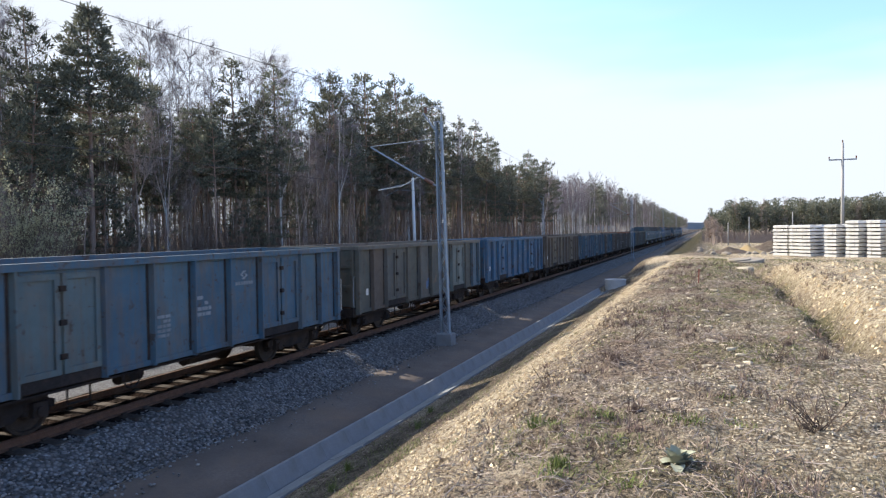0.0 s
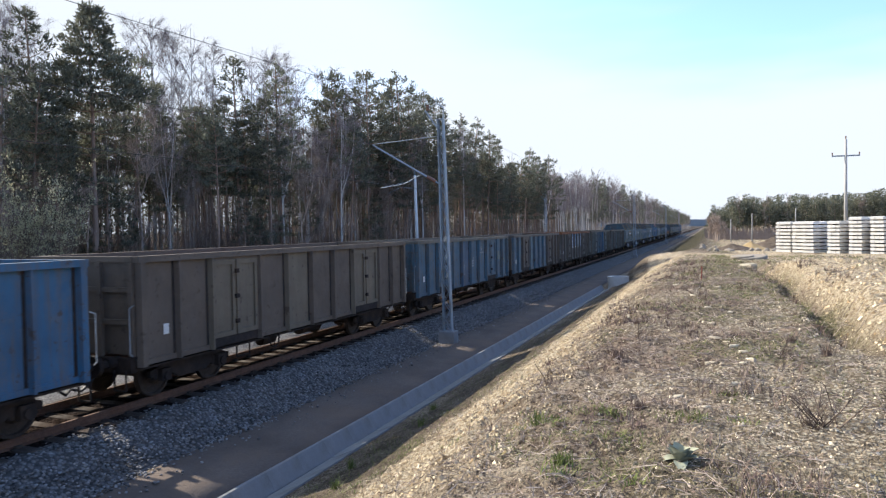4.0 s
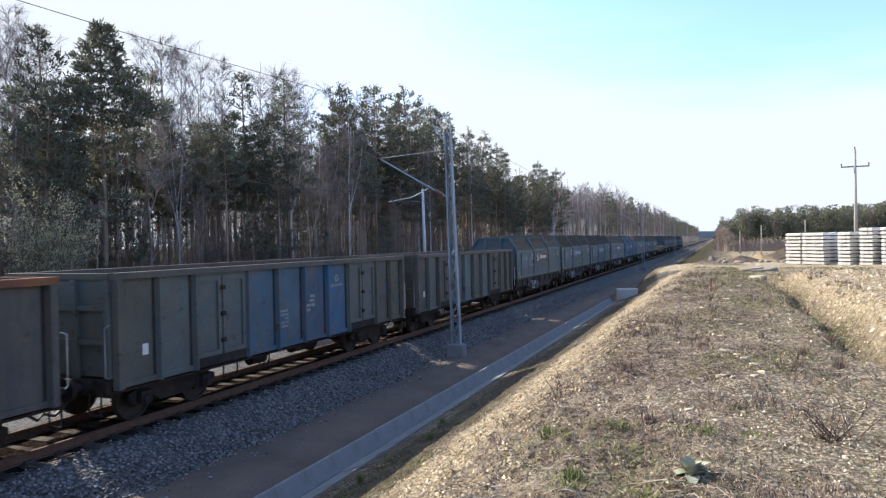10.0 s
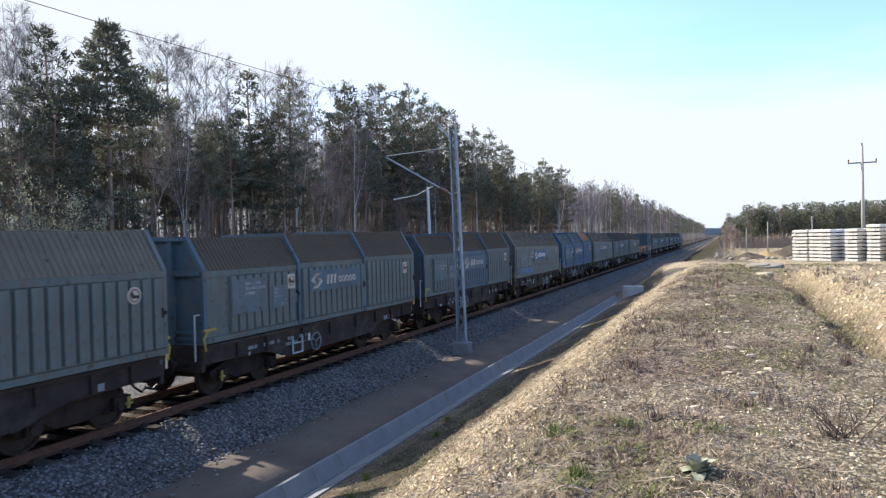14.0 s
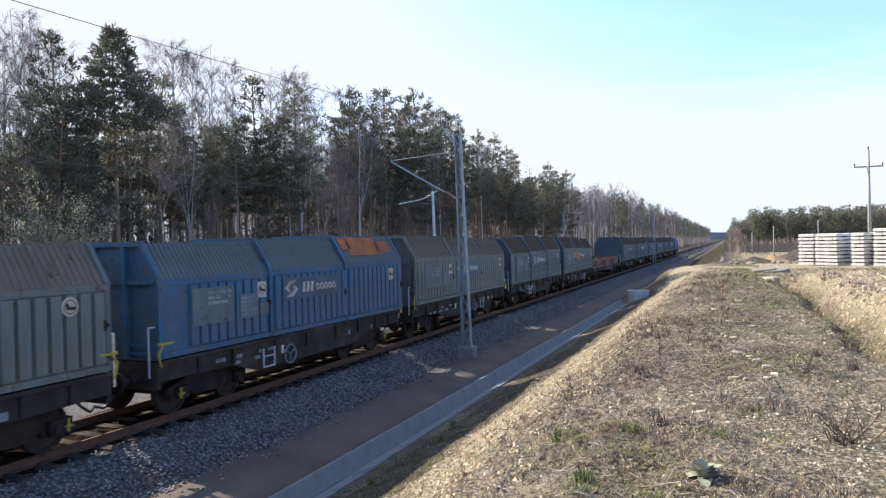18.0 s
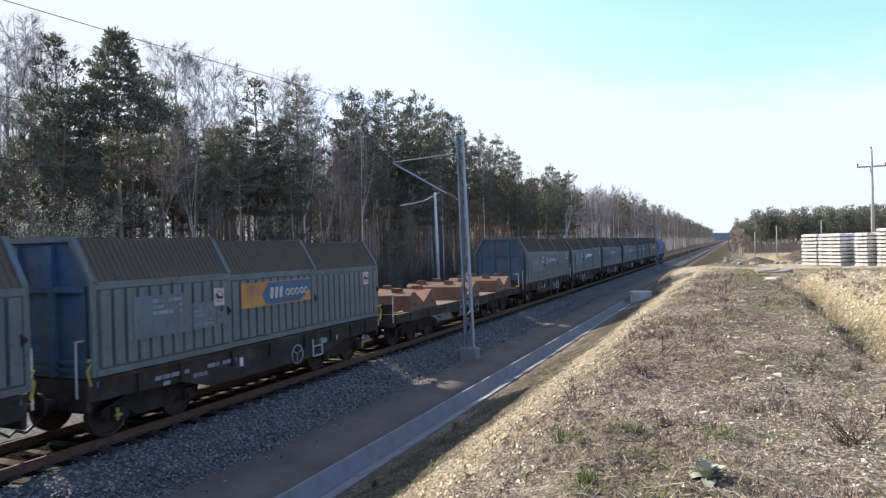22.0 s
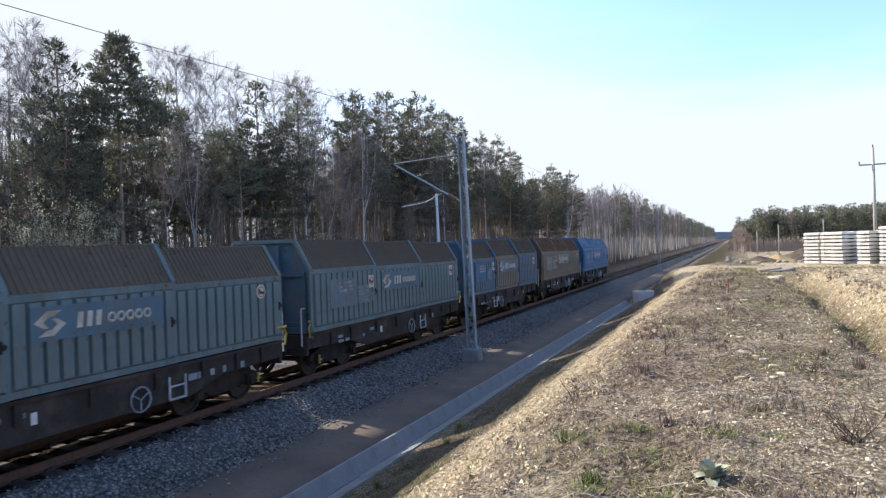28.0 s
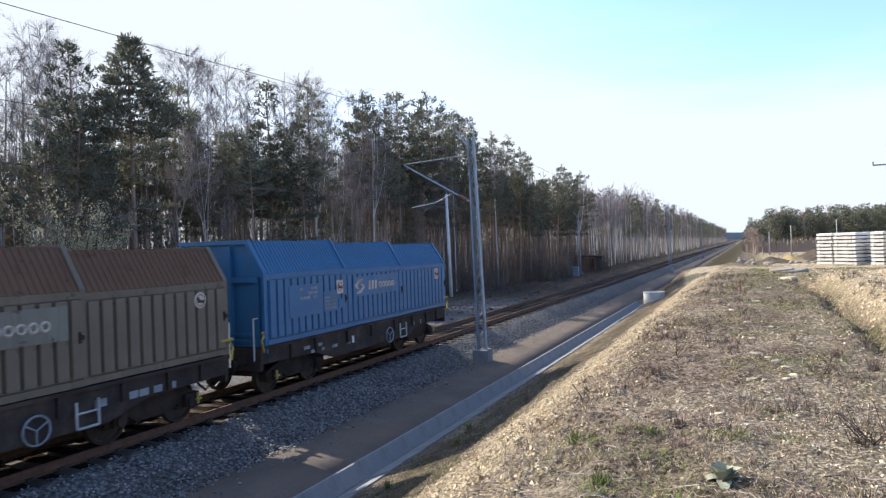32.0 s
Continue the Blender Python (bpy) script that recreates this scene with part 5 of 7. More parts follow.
def let_through(m, share, colour):
    """Thin leaves: part of the light passes through."""
    nt = m.node_tree
    tr = nt.nodes.new("ShaderNodeBsdfTranslucent")
    tr.inputs["Color"].default_value = (*colour, 1)
    mx = nt.nodes.new("ShaderNodeMixShader")
    mx.inputs["Fac"].default_value = share
    nt.links.new(nt.nodes["Principled BSDF"].outputs["BSDF"], mx.inputs[1])
    nt.links.new(tr.outputs["BSDF"], mx.inputs[2])
    nt.links.new(mx.outputs["Shader"], nt.nodes["Material Output"].inputs["Surface"])


let_through(M_BUDS, 0.5, (0.52, 0.50, 0.32))


def needle_material():
    m, nt, b = nodes_of("pine_needles")
    geo = nt.nodes.new("ShaderNodeNewGeometry")
    info = nt.nodes.new("ShaderNodeObjectInfo")
    col = mixed(nt, geo.outputs["Random Per Island"], (0.066, 0.078, 0.062), (0.200, 0.205, 0.152))
    big = noise_node(nt, 0.5, 3.0)
    col = mixed(nt, ramp(nt, big, 0.4, 0.7, 0, 0.5), col, (0.160, 0.145, 0.098))
    hsv = nt.nodes.new("ShaderNodeHueSaturation")
    nt.links.new(col, hsv.inputs["Color"])
    nt.links.new(ramp(nt, info.outputs["Random"], 0, 1, 0.75, 1.3), hsv.inputs["Value"])
    nt.links.new(hsv.outputs["Color"], b.inputs["Base Color"])
    b.inputs["Roughness"].default_value = 0.7
    b.inputs["Specular IOR Level"].default_value = 0.2
    tr = nt.nodes.new("ShaderNodeBsdfTranslucent")
    nt.links.new(hsv.outputs["Color"], tr.inputs["Color"])
    mx = nt.nodes.new("ShaderNodeMixShader")
    mx.inputs["Fac"].default_value = 0.35
    nt.links.new(b.outputs["BSDF"], mx.inputs[1])
    nt.links.new(tr.outputs["BSDF"], mx.inputs[2])
    nt.links.new(mx.outputs["Shader"], nt.nodes["Material Output"].inputs["Surface"])
    return m


M_NEEDLE = needle_material()


def rand_dir(rng):
    z = rng.uniform(-1, 1)
    t = rng.uniform(0, 2 * math.pi)
    r = math.sqrt(1 - z * z)
    return Vector((r * math.cos(t), r * math.sin(t), z))


def spray(g, c, r, n, rng, length=0.34, width=0.07, flat=0.55, up=0.25):
    """A tuft of needle sprays: thin leaf-shaped blades round a twig end."""
    for _ in range(n):
        d = rand_dir(rng)
        p = Vector(c) + Vector((d.x * r, d.y * r, d.z * r * flat)) * rng.uniform(0.3, 1.0)
        q = (d + Vector((0, 0, up)) + rand_dir(rng) * 0.6).normalized() * length * rng.uniform(0.6, 1.2)
        s = q.cross(rand_dir(rng)).normalized() * width * rng.uniform(0.6, 1.2)
        m = p + q * 0.5
        g.add([tuple(p), tuple(m + s), tuple(p + q), tuple(m - s)], [(0, 1, 2, 3)])


def bent_trunk(g, rng, h, r0, r1, bend=0.4, n=7, segs=6):
    """A tapered trunk with a slight sweep; returns its middle line."""
    pts = []
    a, b = rng.uniform(-bend, bend), rng.uniform(-bend, bend)
    for i in range(segs + 1):
        t = i / segs
        pts.append(Vector((a * t * t + 0.08 * rng.uniform(-1, 1) * t, b * t * t + 0.08 * rng.uniform(-1, 1) * t, h * t - 0.3 * (i == 0))))
    g.pipe(pts, [r0 + (r1 - r0) * i / segs for i in range(segs + 1)], n)
    return pts


def along(pts, t):
    i = min(len(pts) - 2, int(t * (len(pts) - 1)))
    return pts[i].lerp(pts[i + 1], t * (len(pts) - 1) - i)


def tuft(g, c, d, r, n, rng):
    """A brush of needles at a twig's end: broad blades that fan out round the direction d."""
    for _ in range(n):
        q = (d + rand_dir(rng) * 0.85).normalized() * r * rng.uniform(0.6, 1.25)
        s = q.cross(rand_dir(rng)).normalized() * r * rng.uniform(0.11, 0.17)
        p = c + rand_dir(rng) * r * 0.55
        m = p + q * 0.5
        g.add([tuple(p), tuple(m + s), tuple(p + q), tuple(m - s)], [(0, 1, 2, 3)])


def bough(leaf, limb, p, a, ln, rise, rng, n=11, r=0.30, gap=0.26, first=0.30):
    """A branch that bends upwards to its end, with side twigs and a tuft on each."""
    out, side = Vector((math.cos(a), math.sin(a), 0)), Vector((-math.sin(a), math.cos(a), 0))
    mid = p + out * ln * 0.55 + Vector((0, 0, ln * rise * 0.35))
    end = p + out * ln + Vector((0, 0, ln * rise))
    limb.tube(p, mid, 0.030, 0.020, 4, caps=False)
    limb.tube(mid, end, 0.020, 0.008, 3, caps=False)
    k = max(2, int(ln / gap))
    for j in range(k):
        f = first + (1 - first) * (j + 1) / k
        c = p.lerp(mid, f / 0.55) if f < 0.55 else mid.lerp(end, (f - 0.55) / 0.45)
        w = 0.42 * ln * (1.15 - f) + 0.12
        for sgn in (-1, 1):
            e = c + side * sgn * w * rng.uniform(0.3, 1.0) + out * rng.uniform(0, 0.25) + Vector((0, 0, rng.uniform(-0.04, 0.16)))
            tuft(leaf, e, (out * 0.5 + side * sgn * 0.5 + Vector((0, 0, 0.75))).normalized(), r * rng.uniform(0.75, 1.2), n, rng)
    tuft(leaf, end, (out * 0.5 + Vector((0, 0, 0.9))).normalized(), r * 1.1, n, rng)


def make_pine(seed, h, bare=0.5, spread=2.1, dense=1.0):
    """Scots pine: bare lower trunk with dead stubs, ragged crown of upturned boughs that end in tufts."""
    rng = random.Random(seed)
    wood, leaf, limb = Geo(), Geo(), Geo()
    pts = bent_trunk(wood, rng, h, 0.15, 0.03, 0.6)
    for _ in range(26):
        t = rng.uniform(0.14, bare + 0.1)
        p, a = along(pts, t), rng.uniform(0, 6.28)
        limb.tube(p, p + Vector((math.cos(a), math.sin(a), rng.uniform(-0.25, 0.2))) * rng.uniform(0.4, 1.7), 0.018, 0.005, 3, caps=False)
    t, lean = bare, rng.uniform(0, 6.28)
    while t < 0.965:
        u = (t - bare) / (1 - bare)
        reach = spread * (0.55 + 0.75 * math.sin(math.pi * min(1.0, 0.12 + 0.95 * u)) ** 0.8) * (1 - 0.76 * u)
        for i in range(rng.choice((3, 4, 4, 5))):
            a = lean + i * 1.45 + rng.uniform(-0.5, 0.5)
            if rng.random() > 0.55 + 0.45 * dense:
                continue
            ln = max(0.3, reach * rng.uniform(0.45, 1.25))
            bough(leaf, limb, along(pts, t), a, ln, rng.uniform(0.05, 0.35) + 0.45 * u, rng, 8)
        lean += 0.9
        t += rng.uniform(0.55, 0.85) / h
    for k in range(5):
        p = along(pts, 0.955 + 0.011 * k)
        tuft(leaf, p + Vector((rng.uniform(-0.15, 0.15), rng.uniform(-0.15, 0.15), 0)), Vector((rng.uniform(-0.4, 0.4), rng.uniform(-0.4, 0.4), 1)).normalized(), 0.26, 9, rng)
    leaf.k = 1
    leaf.add(limb.v, limb.f)
    return wood, leaf


def make_tiered_pine(seed, h):
    """The tall pine with broad, layered tiers of dark green: a close cone above, wide separate shelves below."""
    rng = random.Random(seed)
    wood, leaf, limb = Geo(), Geo(), Geo()
    pts = bent_trunk(wood, rng, h, 0.22, 0.035, 0.25, segs=8)
    down = 0.55
    while down < 13.0:
        if down < 5.0:
            reach, step, count = 0.10 + 0.54 * down, 0.48, 7
        elif down < 6.2:
            reach, step, count = 3.6, 0.55, 7
        elif down < 8.6:
            reach, step, count = 2.7, 1.2, 6
        else:
            reach, step, count = 2.2, 1.5, 4
        p = along(pts, 1 - down / h)
        for i in range(count):
            a = i * 6.283 / count + down * 1.3 + rng.uniform(-0.4, 0.4)
            bough(leaf, limb, p, a, max(0.35, reach * rng.uniform(0.6, 1.1)), rng.uniform(0.02, 0.20) + 0.35 * max(0, 1 - down / 4), rng, 11 if down < 9 else 7, 0.30, 0.25, 0.30)
        down += step * rng.uniform(0.85, 1.15)
    for k in range(5):
        tuft(leaf, along(pts, 0.95 + 0.012 * k), Vector((rng.uniform(-0.4, 0.4), rng.uniform(-0.4, 0.4), 1)).normalized(), 0.28, 10, rng)
    leaf.k = 1
    leaf.add(limb.v, limb.f)
    return wood, leaf


def make_birch(seed, h, droop=0.35, twigs=15, width=0.0055, low=0.5, limbs=24, stems=2):
    """A bare birch: pale forked trunk, steep limbs, fans of fine twigs."""
    rng = random.Random(seed)
    wood, fine, limb = Geo(), Geo(), Geo()
    lines = [bent_trunk(wood, rng, h * 0.93, 0.10, 0.014, 0.8, n=6)]
    for i in range(stems):
        fork, a = along(lines[0], rng.uniform(0.40, 0.58)), rng.uniform(0, 6.28)
        top = h * rng.uniform(0.84, 0.95)
        reach = rng.uniform(0.9, 1.7)
        ln = [fork.lerp(Vector((fork.x + math.cos(a) * reach, fork.y + math.sin(a) * reach, top)), k / 5) + Vector((math.cos(a), math.sin(a), 0)) * 0.35 * math.sin(k / 5 * math.pi) for k in range(6)]
        wood.pipe(ln, [0.055 - 0.0085 * k for k in range(6)], 5)
        lines.append(ln)
    for i in range(limbs):
        pts = lines[i % len(lines)]
        t = rng.uniform(low if pts is lines[0] else 0.15, 0.97)
        p, a = along(pts, t), rng.uniform(0, 6.28)
        ln = h * rng.uniform(0.07, 0.16) * (1.25 - 0.5 * t)
        d = Vector((math.cos(a) * 0.5, math.sin(a) * 0.5, 0.87)).normalized()
        q = p + d * ln
        limb.tube(p, q, 0.026 * (1.2 - t * 0.6), 0.007, 4, caps=False)
        for j in range(8):
            f = rng.uniform(0.25, 1.0)
            s = p.lerp(q, f)
            a2 = rng.uniform(0, 6.28)
            d2 = (d * 0.75 + Vector((math.cos(a2), math.sin(a2), rng.uniform(-0.1, 0.5))) * 0.75).normalized()
            e = s + d2 * ln * rng.uniform(0.22, 0.45)
            limb.tube(s, e, 0.009, 0.004, 3, caps=False)
            for _ in range(twigs):
                b0 = s.lerp(e, rng.uniform(0.3, 1.0))
                d3 = (d2 + rand_dir(rng) * 0.8 + Vector((0, 0, 0.1))).normalized()
                b1 = b0 + d3 * rng.uniform(0.2, 0.42)
                b2 = b1 + (d3 + Vector((0, 0, -1.6 * droop)) + rand_dir(rng) * 0.3).normalized() * rng.uniform(0.15, 0.4)
                sd = d3.cross(rand_dir(rng)).normalized() * width
                fine.add([tuple(b0 - sd), tuple(b0 + sd), tuple(b1 + sd * 0.8), tuple(b1 - sd * 0.8), tuple(b2)], [(0, 1, 2, 3), (3, 2, 4)])
    fine.k = 1
    fine.add(limb.v, limb.f)
    return wood, fine


def make_brush(seed, h, stems=26, buds=0):
    """A thicket of bare stems and side twigs, some with opening buds; returns each stem with its twigs, and the buds."""
    rng = random.Random(seed)
    canes, bud = [], Geo()
    for _ in range(stems):
        g = Geo()
        a, r = rng.uniform(0, 6.28), rng.uniform(0.0, 1.1)
        p = Vector((math.cos(a) * r, math.sin(a) * r, -0.2))
        d = Vector((rng.uniform(-0.35, 0.35), rng.uniform(-0.35, 0.35), 1)).normalized()
        ln = h * rng.uniform(0.5, 1.05)
        q = p + d * ln
        g.tube(p, q, 0.020, 0.005, 3, caps=False)
        for _ in range(20):
            f = rng.uniform(0.15, 1.0)
            s = p.lerp(q, f)
            d2 = (d * 0.6 + rand_dir(rng)).normalized()
            e = s + d2 * rng.uniform(0.3, 0.95)
            sd = d2.cross(rand_dir(rng)).normalized() * 0.009
            g.add([tuple(s - sd), tuple(s + sd), tuple(e)], [(0, 1, 2)])
            for _ in range(buds if f > 0.6 else 0):
                c = s.lerp(e, rng.uniform(0.2, 1.0)) + rand_dir(rng) * 0.08
                u, v = rand_dir(rng) * 0.042, rand_dir(rng) * 0.042
                bud.add([tuple(c - u), tuple(c + v), tuple(c + u), tuple(c - v)], [(0, 1, 2, 3)])
        canes.append(g)
    return canes, bud


def tree_thing(name, label, category, wood, leaf, m_wood, m_leaf, m, crown="crown"):
    ob = thing(name, label, category, m, group="trees of the wood")
    part("trunk", wood, m_wood, ob, smooth=True)
    part(crown, leaf, [m_leaf, m_wood if m_leaf is M_NEEDLE else m_leaf], ob)
    return ob


PINES = [tree_thing("pine", "tall Scots pine with a bare trunk and open green crown", "tree", *make_pine(s, h, b, sp, d), M_BARK_PINE, M_NEEDLE, pose(0, 0, 0)) for s, h, b, sp, d in
         ((1, 16.0, 0.50, 2.1, 1.0), (2, 16.0, 0.56, 1.9, 0.9), (3, 16.0, 0.60, 2.2, 0.9), (4, 16.0, 0.46, 2.0, 0.8), (5, 16.0, 0.62, 2.0, 1.0))]
YOUNG = [tree_thing("young_pine", "young pine with low green boughs at the wood's edge", "tree", *make_pine(s, h, b, sp, d), M_BARK_PINE, M_NEEDLE, pose(0, 0, 0)) for s, h, b, sp, d in
         ((6, 10.0, 0.34, 1.7, 0.7), (7, 10.0, 0.28, 1.9, 0.6))]
BIRCHES = [tree_thing("birch", "leafless birch with a pale trunk and fine twigs", "tree", *make_birch(s, 18.0), M_BARK_BIRCH, M_TWIG, pose(0, 0, 0)) for s in (11, 12, 13, 14)]
BARE = [tree_thing("bare_tree", "leafless young tree with a thin brown trunk", "tree", *make_birch(s, h, 0.0, 8, 0.008, 0.12, 20, 1), M_BARK_DARK, M_BRUSH, pose(0, 0, 0)) for s, h in ((21, 12.0), (22, 9.5), (23, 13.5))]


def brush_thing(seed, h, stems, buds, label):
    """A bush of several leaning canes, each with its twigs."""
    canes, bud = make_brush(seed, h, stems, buds)
    w = thing("bush", label, "bush", pose(0, 0, 0), group="bushes at the edge of the wood")
    third = (len(canes) + 2) // 3
    for i in range(0, len(canes), third):
        g = Geo()
        for c in canes[i:i + third]:
            g.add(c.v, c.f)
        part("twig_fan", g, M_THICKET_SHADE, w)
    if buds:
        tagged(part("bud_spray", bud, M_BUDS, w, "pale opening buds"), kind="stuff")
    return w


BUSHES = [brush_thing(31, 3.4, 34, 0, "leafless brown thicket at the wood's edge"), brush_thing(32, 2.6, 30, 0, "leafless brown thicket at the wood's edge"), brush_thing(33, 5.0, 38, 0, "tall leafless brown thicket")]
BUDDING = brush_thing(34, 7.0, 52, 7, "bush with pale opening buds")


def wood_edge(y):
    """Where the wood begins, left of the track."""
    pts = [(-60, -36), (33, -35), (45, -29.5), (60, -25.5), (85, -22.5), (3000, -22.5)]
    for (ya, xa), (yb, xb) in zip(pts, pts[1:]):
        if y <= yb:
            return xa + (xb - xa) * (y - ya) / (yb - ya)
    return -22.5


def left_ground(x, y):
    return ground_height(x, y) - 0.03


def plant(kinds, x, y, rng, scale=None, first=None):
    src = kinds[rng.randrange(len(kinds))]
    k = scale or rng.uniform(0.85, 1.12)
    m = pose(x, y, left_ground(x, y), rng.uniform(-2, 2), rng.uniform(-2, 2), rng.uniform(0, 360))
    if not src.get("placed"):
        src["placed"] = 1
        src.matrix_world = m @ Matrix.Scale(k, 4)
        return src
    ob = copy_thing(src, m)
    ob.scale = (k, k, k)
    return ob


def build_wood():
    rng = random.Random(77)
    # single trees that stand out of the wood: place, height
    tree_thing("pine", "tall dark pine with broad layered branches", "tree", *make_tiered_pine(8, 18.1), M_BARK_PINE, M_NEEDLE, pose(-35.0, 31.8, -0.5))
    for i, (x, y, h) in enumerate(((-36.6, 36.4, 16.7), (-32.7, 42.4, 16.3), (-30.9, 45.5, 16.4), (-30.2, 51.7, 18.2), (-28.7, 55.7, 18.4), (-27.0, 60.2, 19.3), (-28.5, 68.4, 19.2), (-27.4, 69.6, 18.2),
                                   (-25.6, 75.8, 16.8), (-24.4, 77.5, 15.6), (-24.5, 85.3, 14.8), (-24.0, 93.2, 15.2), (-23.6, 99.0, 14.6), (-23.0, 107.6, 15.4), (-38.0, 30.6, 17.6), (-29.6, 57.6, 17.4), (-30.4, 53.6, 16.9),
                                   (-27.6, 64.0, 17.6), (-28.2, 61.6, 18.0), (-26.0, 72.4, 17.0))):
        plant([PINES[(0, 3, 0, 1, 2, 4, 1, 2, 0, 4, 3, 1, 2, 4, 3, 0, 4, 2, 1, 0)[i]]], x, y, rng, h / 16.0)
    for x, y, h in ((-40.1, 28.2, 17.4), (-40.0, 30.2, 19.7), (-41.0, 32.4, 19.3), (-40.6, 26.0, 17.0), (-41.5, 23.6, 17.5), (-41.0, 21.0, 17.0), (-38.6, 40.4, 20.3), (-38.2, 41.6, 19.4), (-37.4, 43.2, 20.2), (-37.0, 44.4, 19.0), (-35.0, 46.9, 19.6),
                    (-33.6, 50.4, 19.2), (-33.0, 52.4, 18.4), (-32.4, 55.4, 18.4), (-31.2, 59.4, 18.6)):
        plant(BIRCHES, x, y, rng, h / 17.0)
    # rows, from the edge inwards
    for row, (gap, depth) in enumerate(((1.9, 1.0), (1.9, 3.4), (2.0, 6.4), (2.3, 10.0), (2.7, 15.0), (3.2, 22.0))):
        y = 14.0 + row
        while y < 150:
            x = wood_edge(y) - depth + rng.uniform(-1.4, 1.4)
            yy = y + rng.uniform(-0.9, 0.9)
            if math.hypot(x + 35.0, yy - 31.8) > 2.4:
                r = rng.random()
                birchy = 0.7 if y < 29 and row > 0 else 0.34 if 56 < y < 110 else 0.36 if y < 90 else 0.92
                top = 13.8 if y < 40 else 14.6 if y < 54 else 15.4 if y < 74 else 13.8 if y < 112 else 14.6
                if row < 4 and r < 0.20:
                    plant(BARE, x, yy, rng)
                elif r < birchy:
                    plant(BIRCHES, x, yy, rng, top * rng.uniform(0.88, 1.06) / 18.0)
                else:
                    plant(PINES, x, yy, rng, top * rng.uniform(0.80, 1.0) / 16.0)
            y += gap * rng.uniform(0.7, 1.3) * (1 if y < 80 else 1.5)
    # low growth before the trunks
    y = 16.0
    while y < 66:
        plant(YOUNG if rng.random() < 0.28 else BARE, wood_edge(y) - rng.uniform(-0.3, 2.4), y, rng, rng.uniform(0.5, 0.85))
        y += rng.uniform(0.9, 1.7)
    # thickets along the foot of the wood
    y = 12.0
    while y < 120:
        for d in (-0.4, 1.0, 2.8, 5.0):
            plant(BUSHES, wood_edge(y) - d + rng.uniform(-0.8, 0.8), y + rng.uniform(-1, 1), rng, rng.uniform(0.7, 1.25))
        y += rng.uniform(1.8, 2.6) * (1 if y < 70 else 1.6)
    for x, y, k in ((-31.9, 24.4, 1.12), (-31.9, 26.2, 1.02)):
        plant([BUDDING], x, y, rng, k)
    # the deep of the wood: crowded thin trunks, bare brush and low crowns behind the rows
    g, pale, b, l = Geo(), Geo(), Geo(), Geo()
    for i in range(2300):
        y = 8 + 157 * rng.random() ** 1.5
        x = wood_edge(y) - rng.uniform(2.5, 48)
        h = rng.uniform(8, 15.5)
        z = left_ground(x, y)
        r = rng.uniform(0.04, 0.10)
        (pale if i % 4 == 0 else g).tube((x, y, z), (x + rng.uniform(-0.6, 0.6), y + rng.uniform(-0.6, 0.6), z + h), r, r * 0.4, 4, caps=False)
        if i % 5 < 1:
            for _ in range(18):
                spray(l, (x + rng.uniform(-1.4, 1.4), y + rng.uniform(-1.4, 1.4), z + h * rng.uniform(0.35, 1.0)), 0.6, 6, rng, 0.45, 0.08)
        for _ in range(30):
            p = Vector((x + rng.uniform(-1.4, 1.4), y + rng.uniform(-1.4, 1.4), z + (h - 1) * rng.random() ** 1.2))
            d = (rand_dir(rng) + Vector((0, 0, 0.7))).normalized() * rng.uniform(0.7, 1.8)
            sd = d.cross(rand_dir(rng)).normalized() * 0.028
            b.add([tuple(p - sd), tuple(p + sd), tuple(p + d)], [(0, 1, 2)])
    thing("deep_wood", "crowded thin brown trunks deep in the wood", "trees", geo=g, material=M_BARK_DARK, kind="stuff")
    thing("deep_birches", "pale birch trunks deep in the wood", "trees", geo=pale, material=M_BARK_BIRCH, kind="stuff")
    thing("deep_crowns", "shaded pine crowns deep in the wood", "trees", geo=l, material=M_NEEDLE, kind="stuff")
    for _ in range(38000):
        y = 8 + 157 * rng.random() ** 1.4
        x = wood_edge(y) - rng.uniform(0.0, 40) 
        z = left_ground(x, y)
        d = Vector((rng.uniform(-0.5, 0.5), rng.uniform(-0.5, 0.5), 1)) * rng.uniform(0.8, 4.5)
        sd = Vector((rng.uniform(-1, 1), rng.uniform(-1, 1), 0)).normalized() * 0.024
        p = Vector((x, y, z))
        b.add([tuple(p - sd), tuple(p + sd), tuple(p + d)], [(0, 1, 2)])
    thing("undergrowth", "bare brown undergrowth among the trunks", "undergrowth", geo=b, material=M_THICKET_SHADE, kind="stuff")


build_wood()


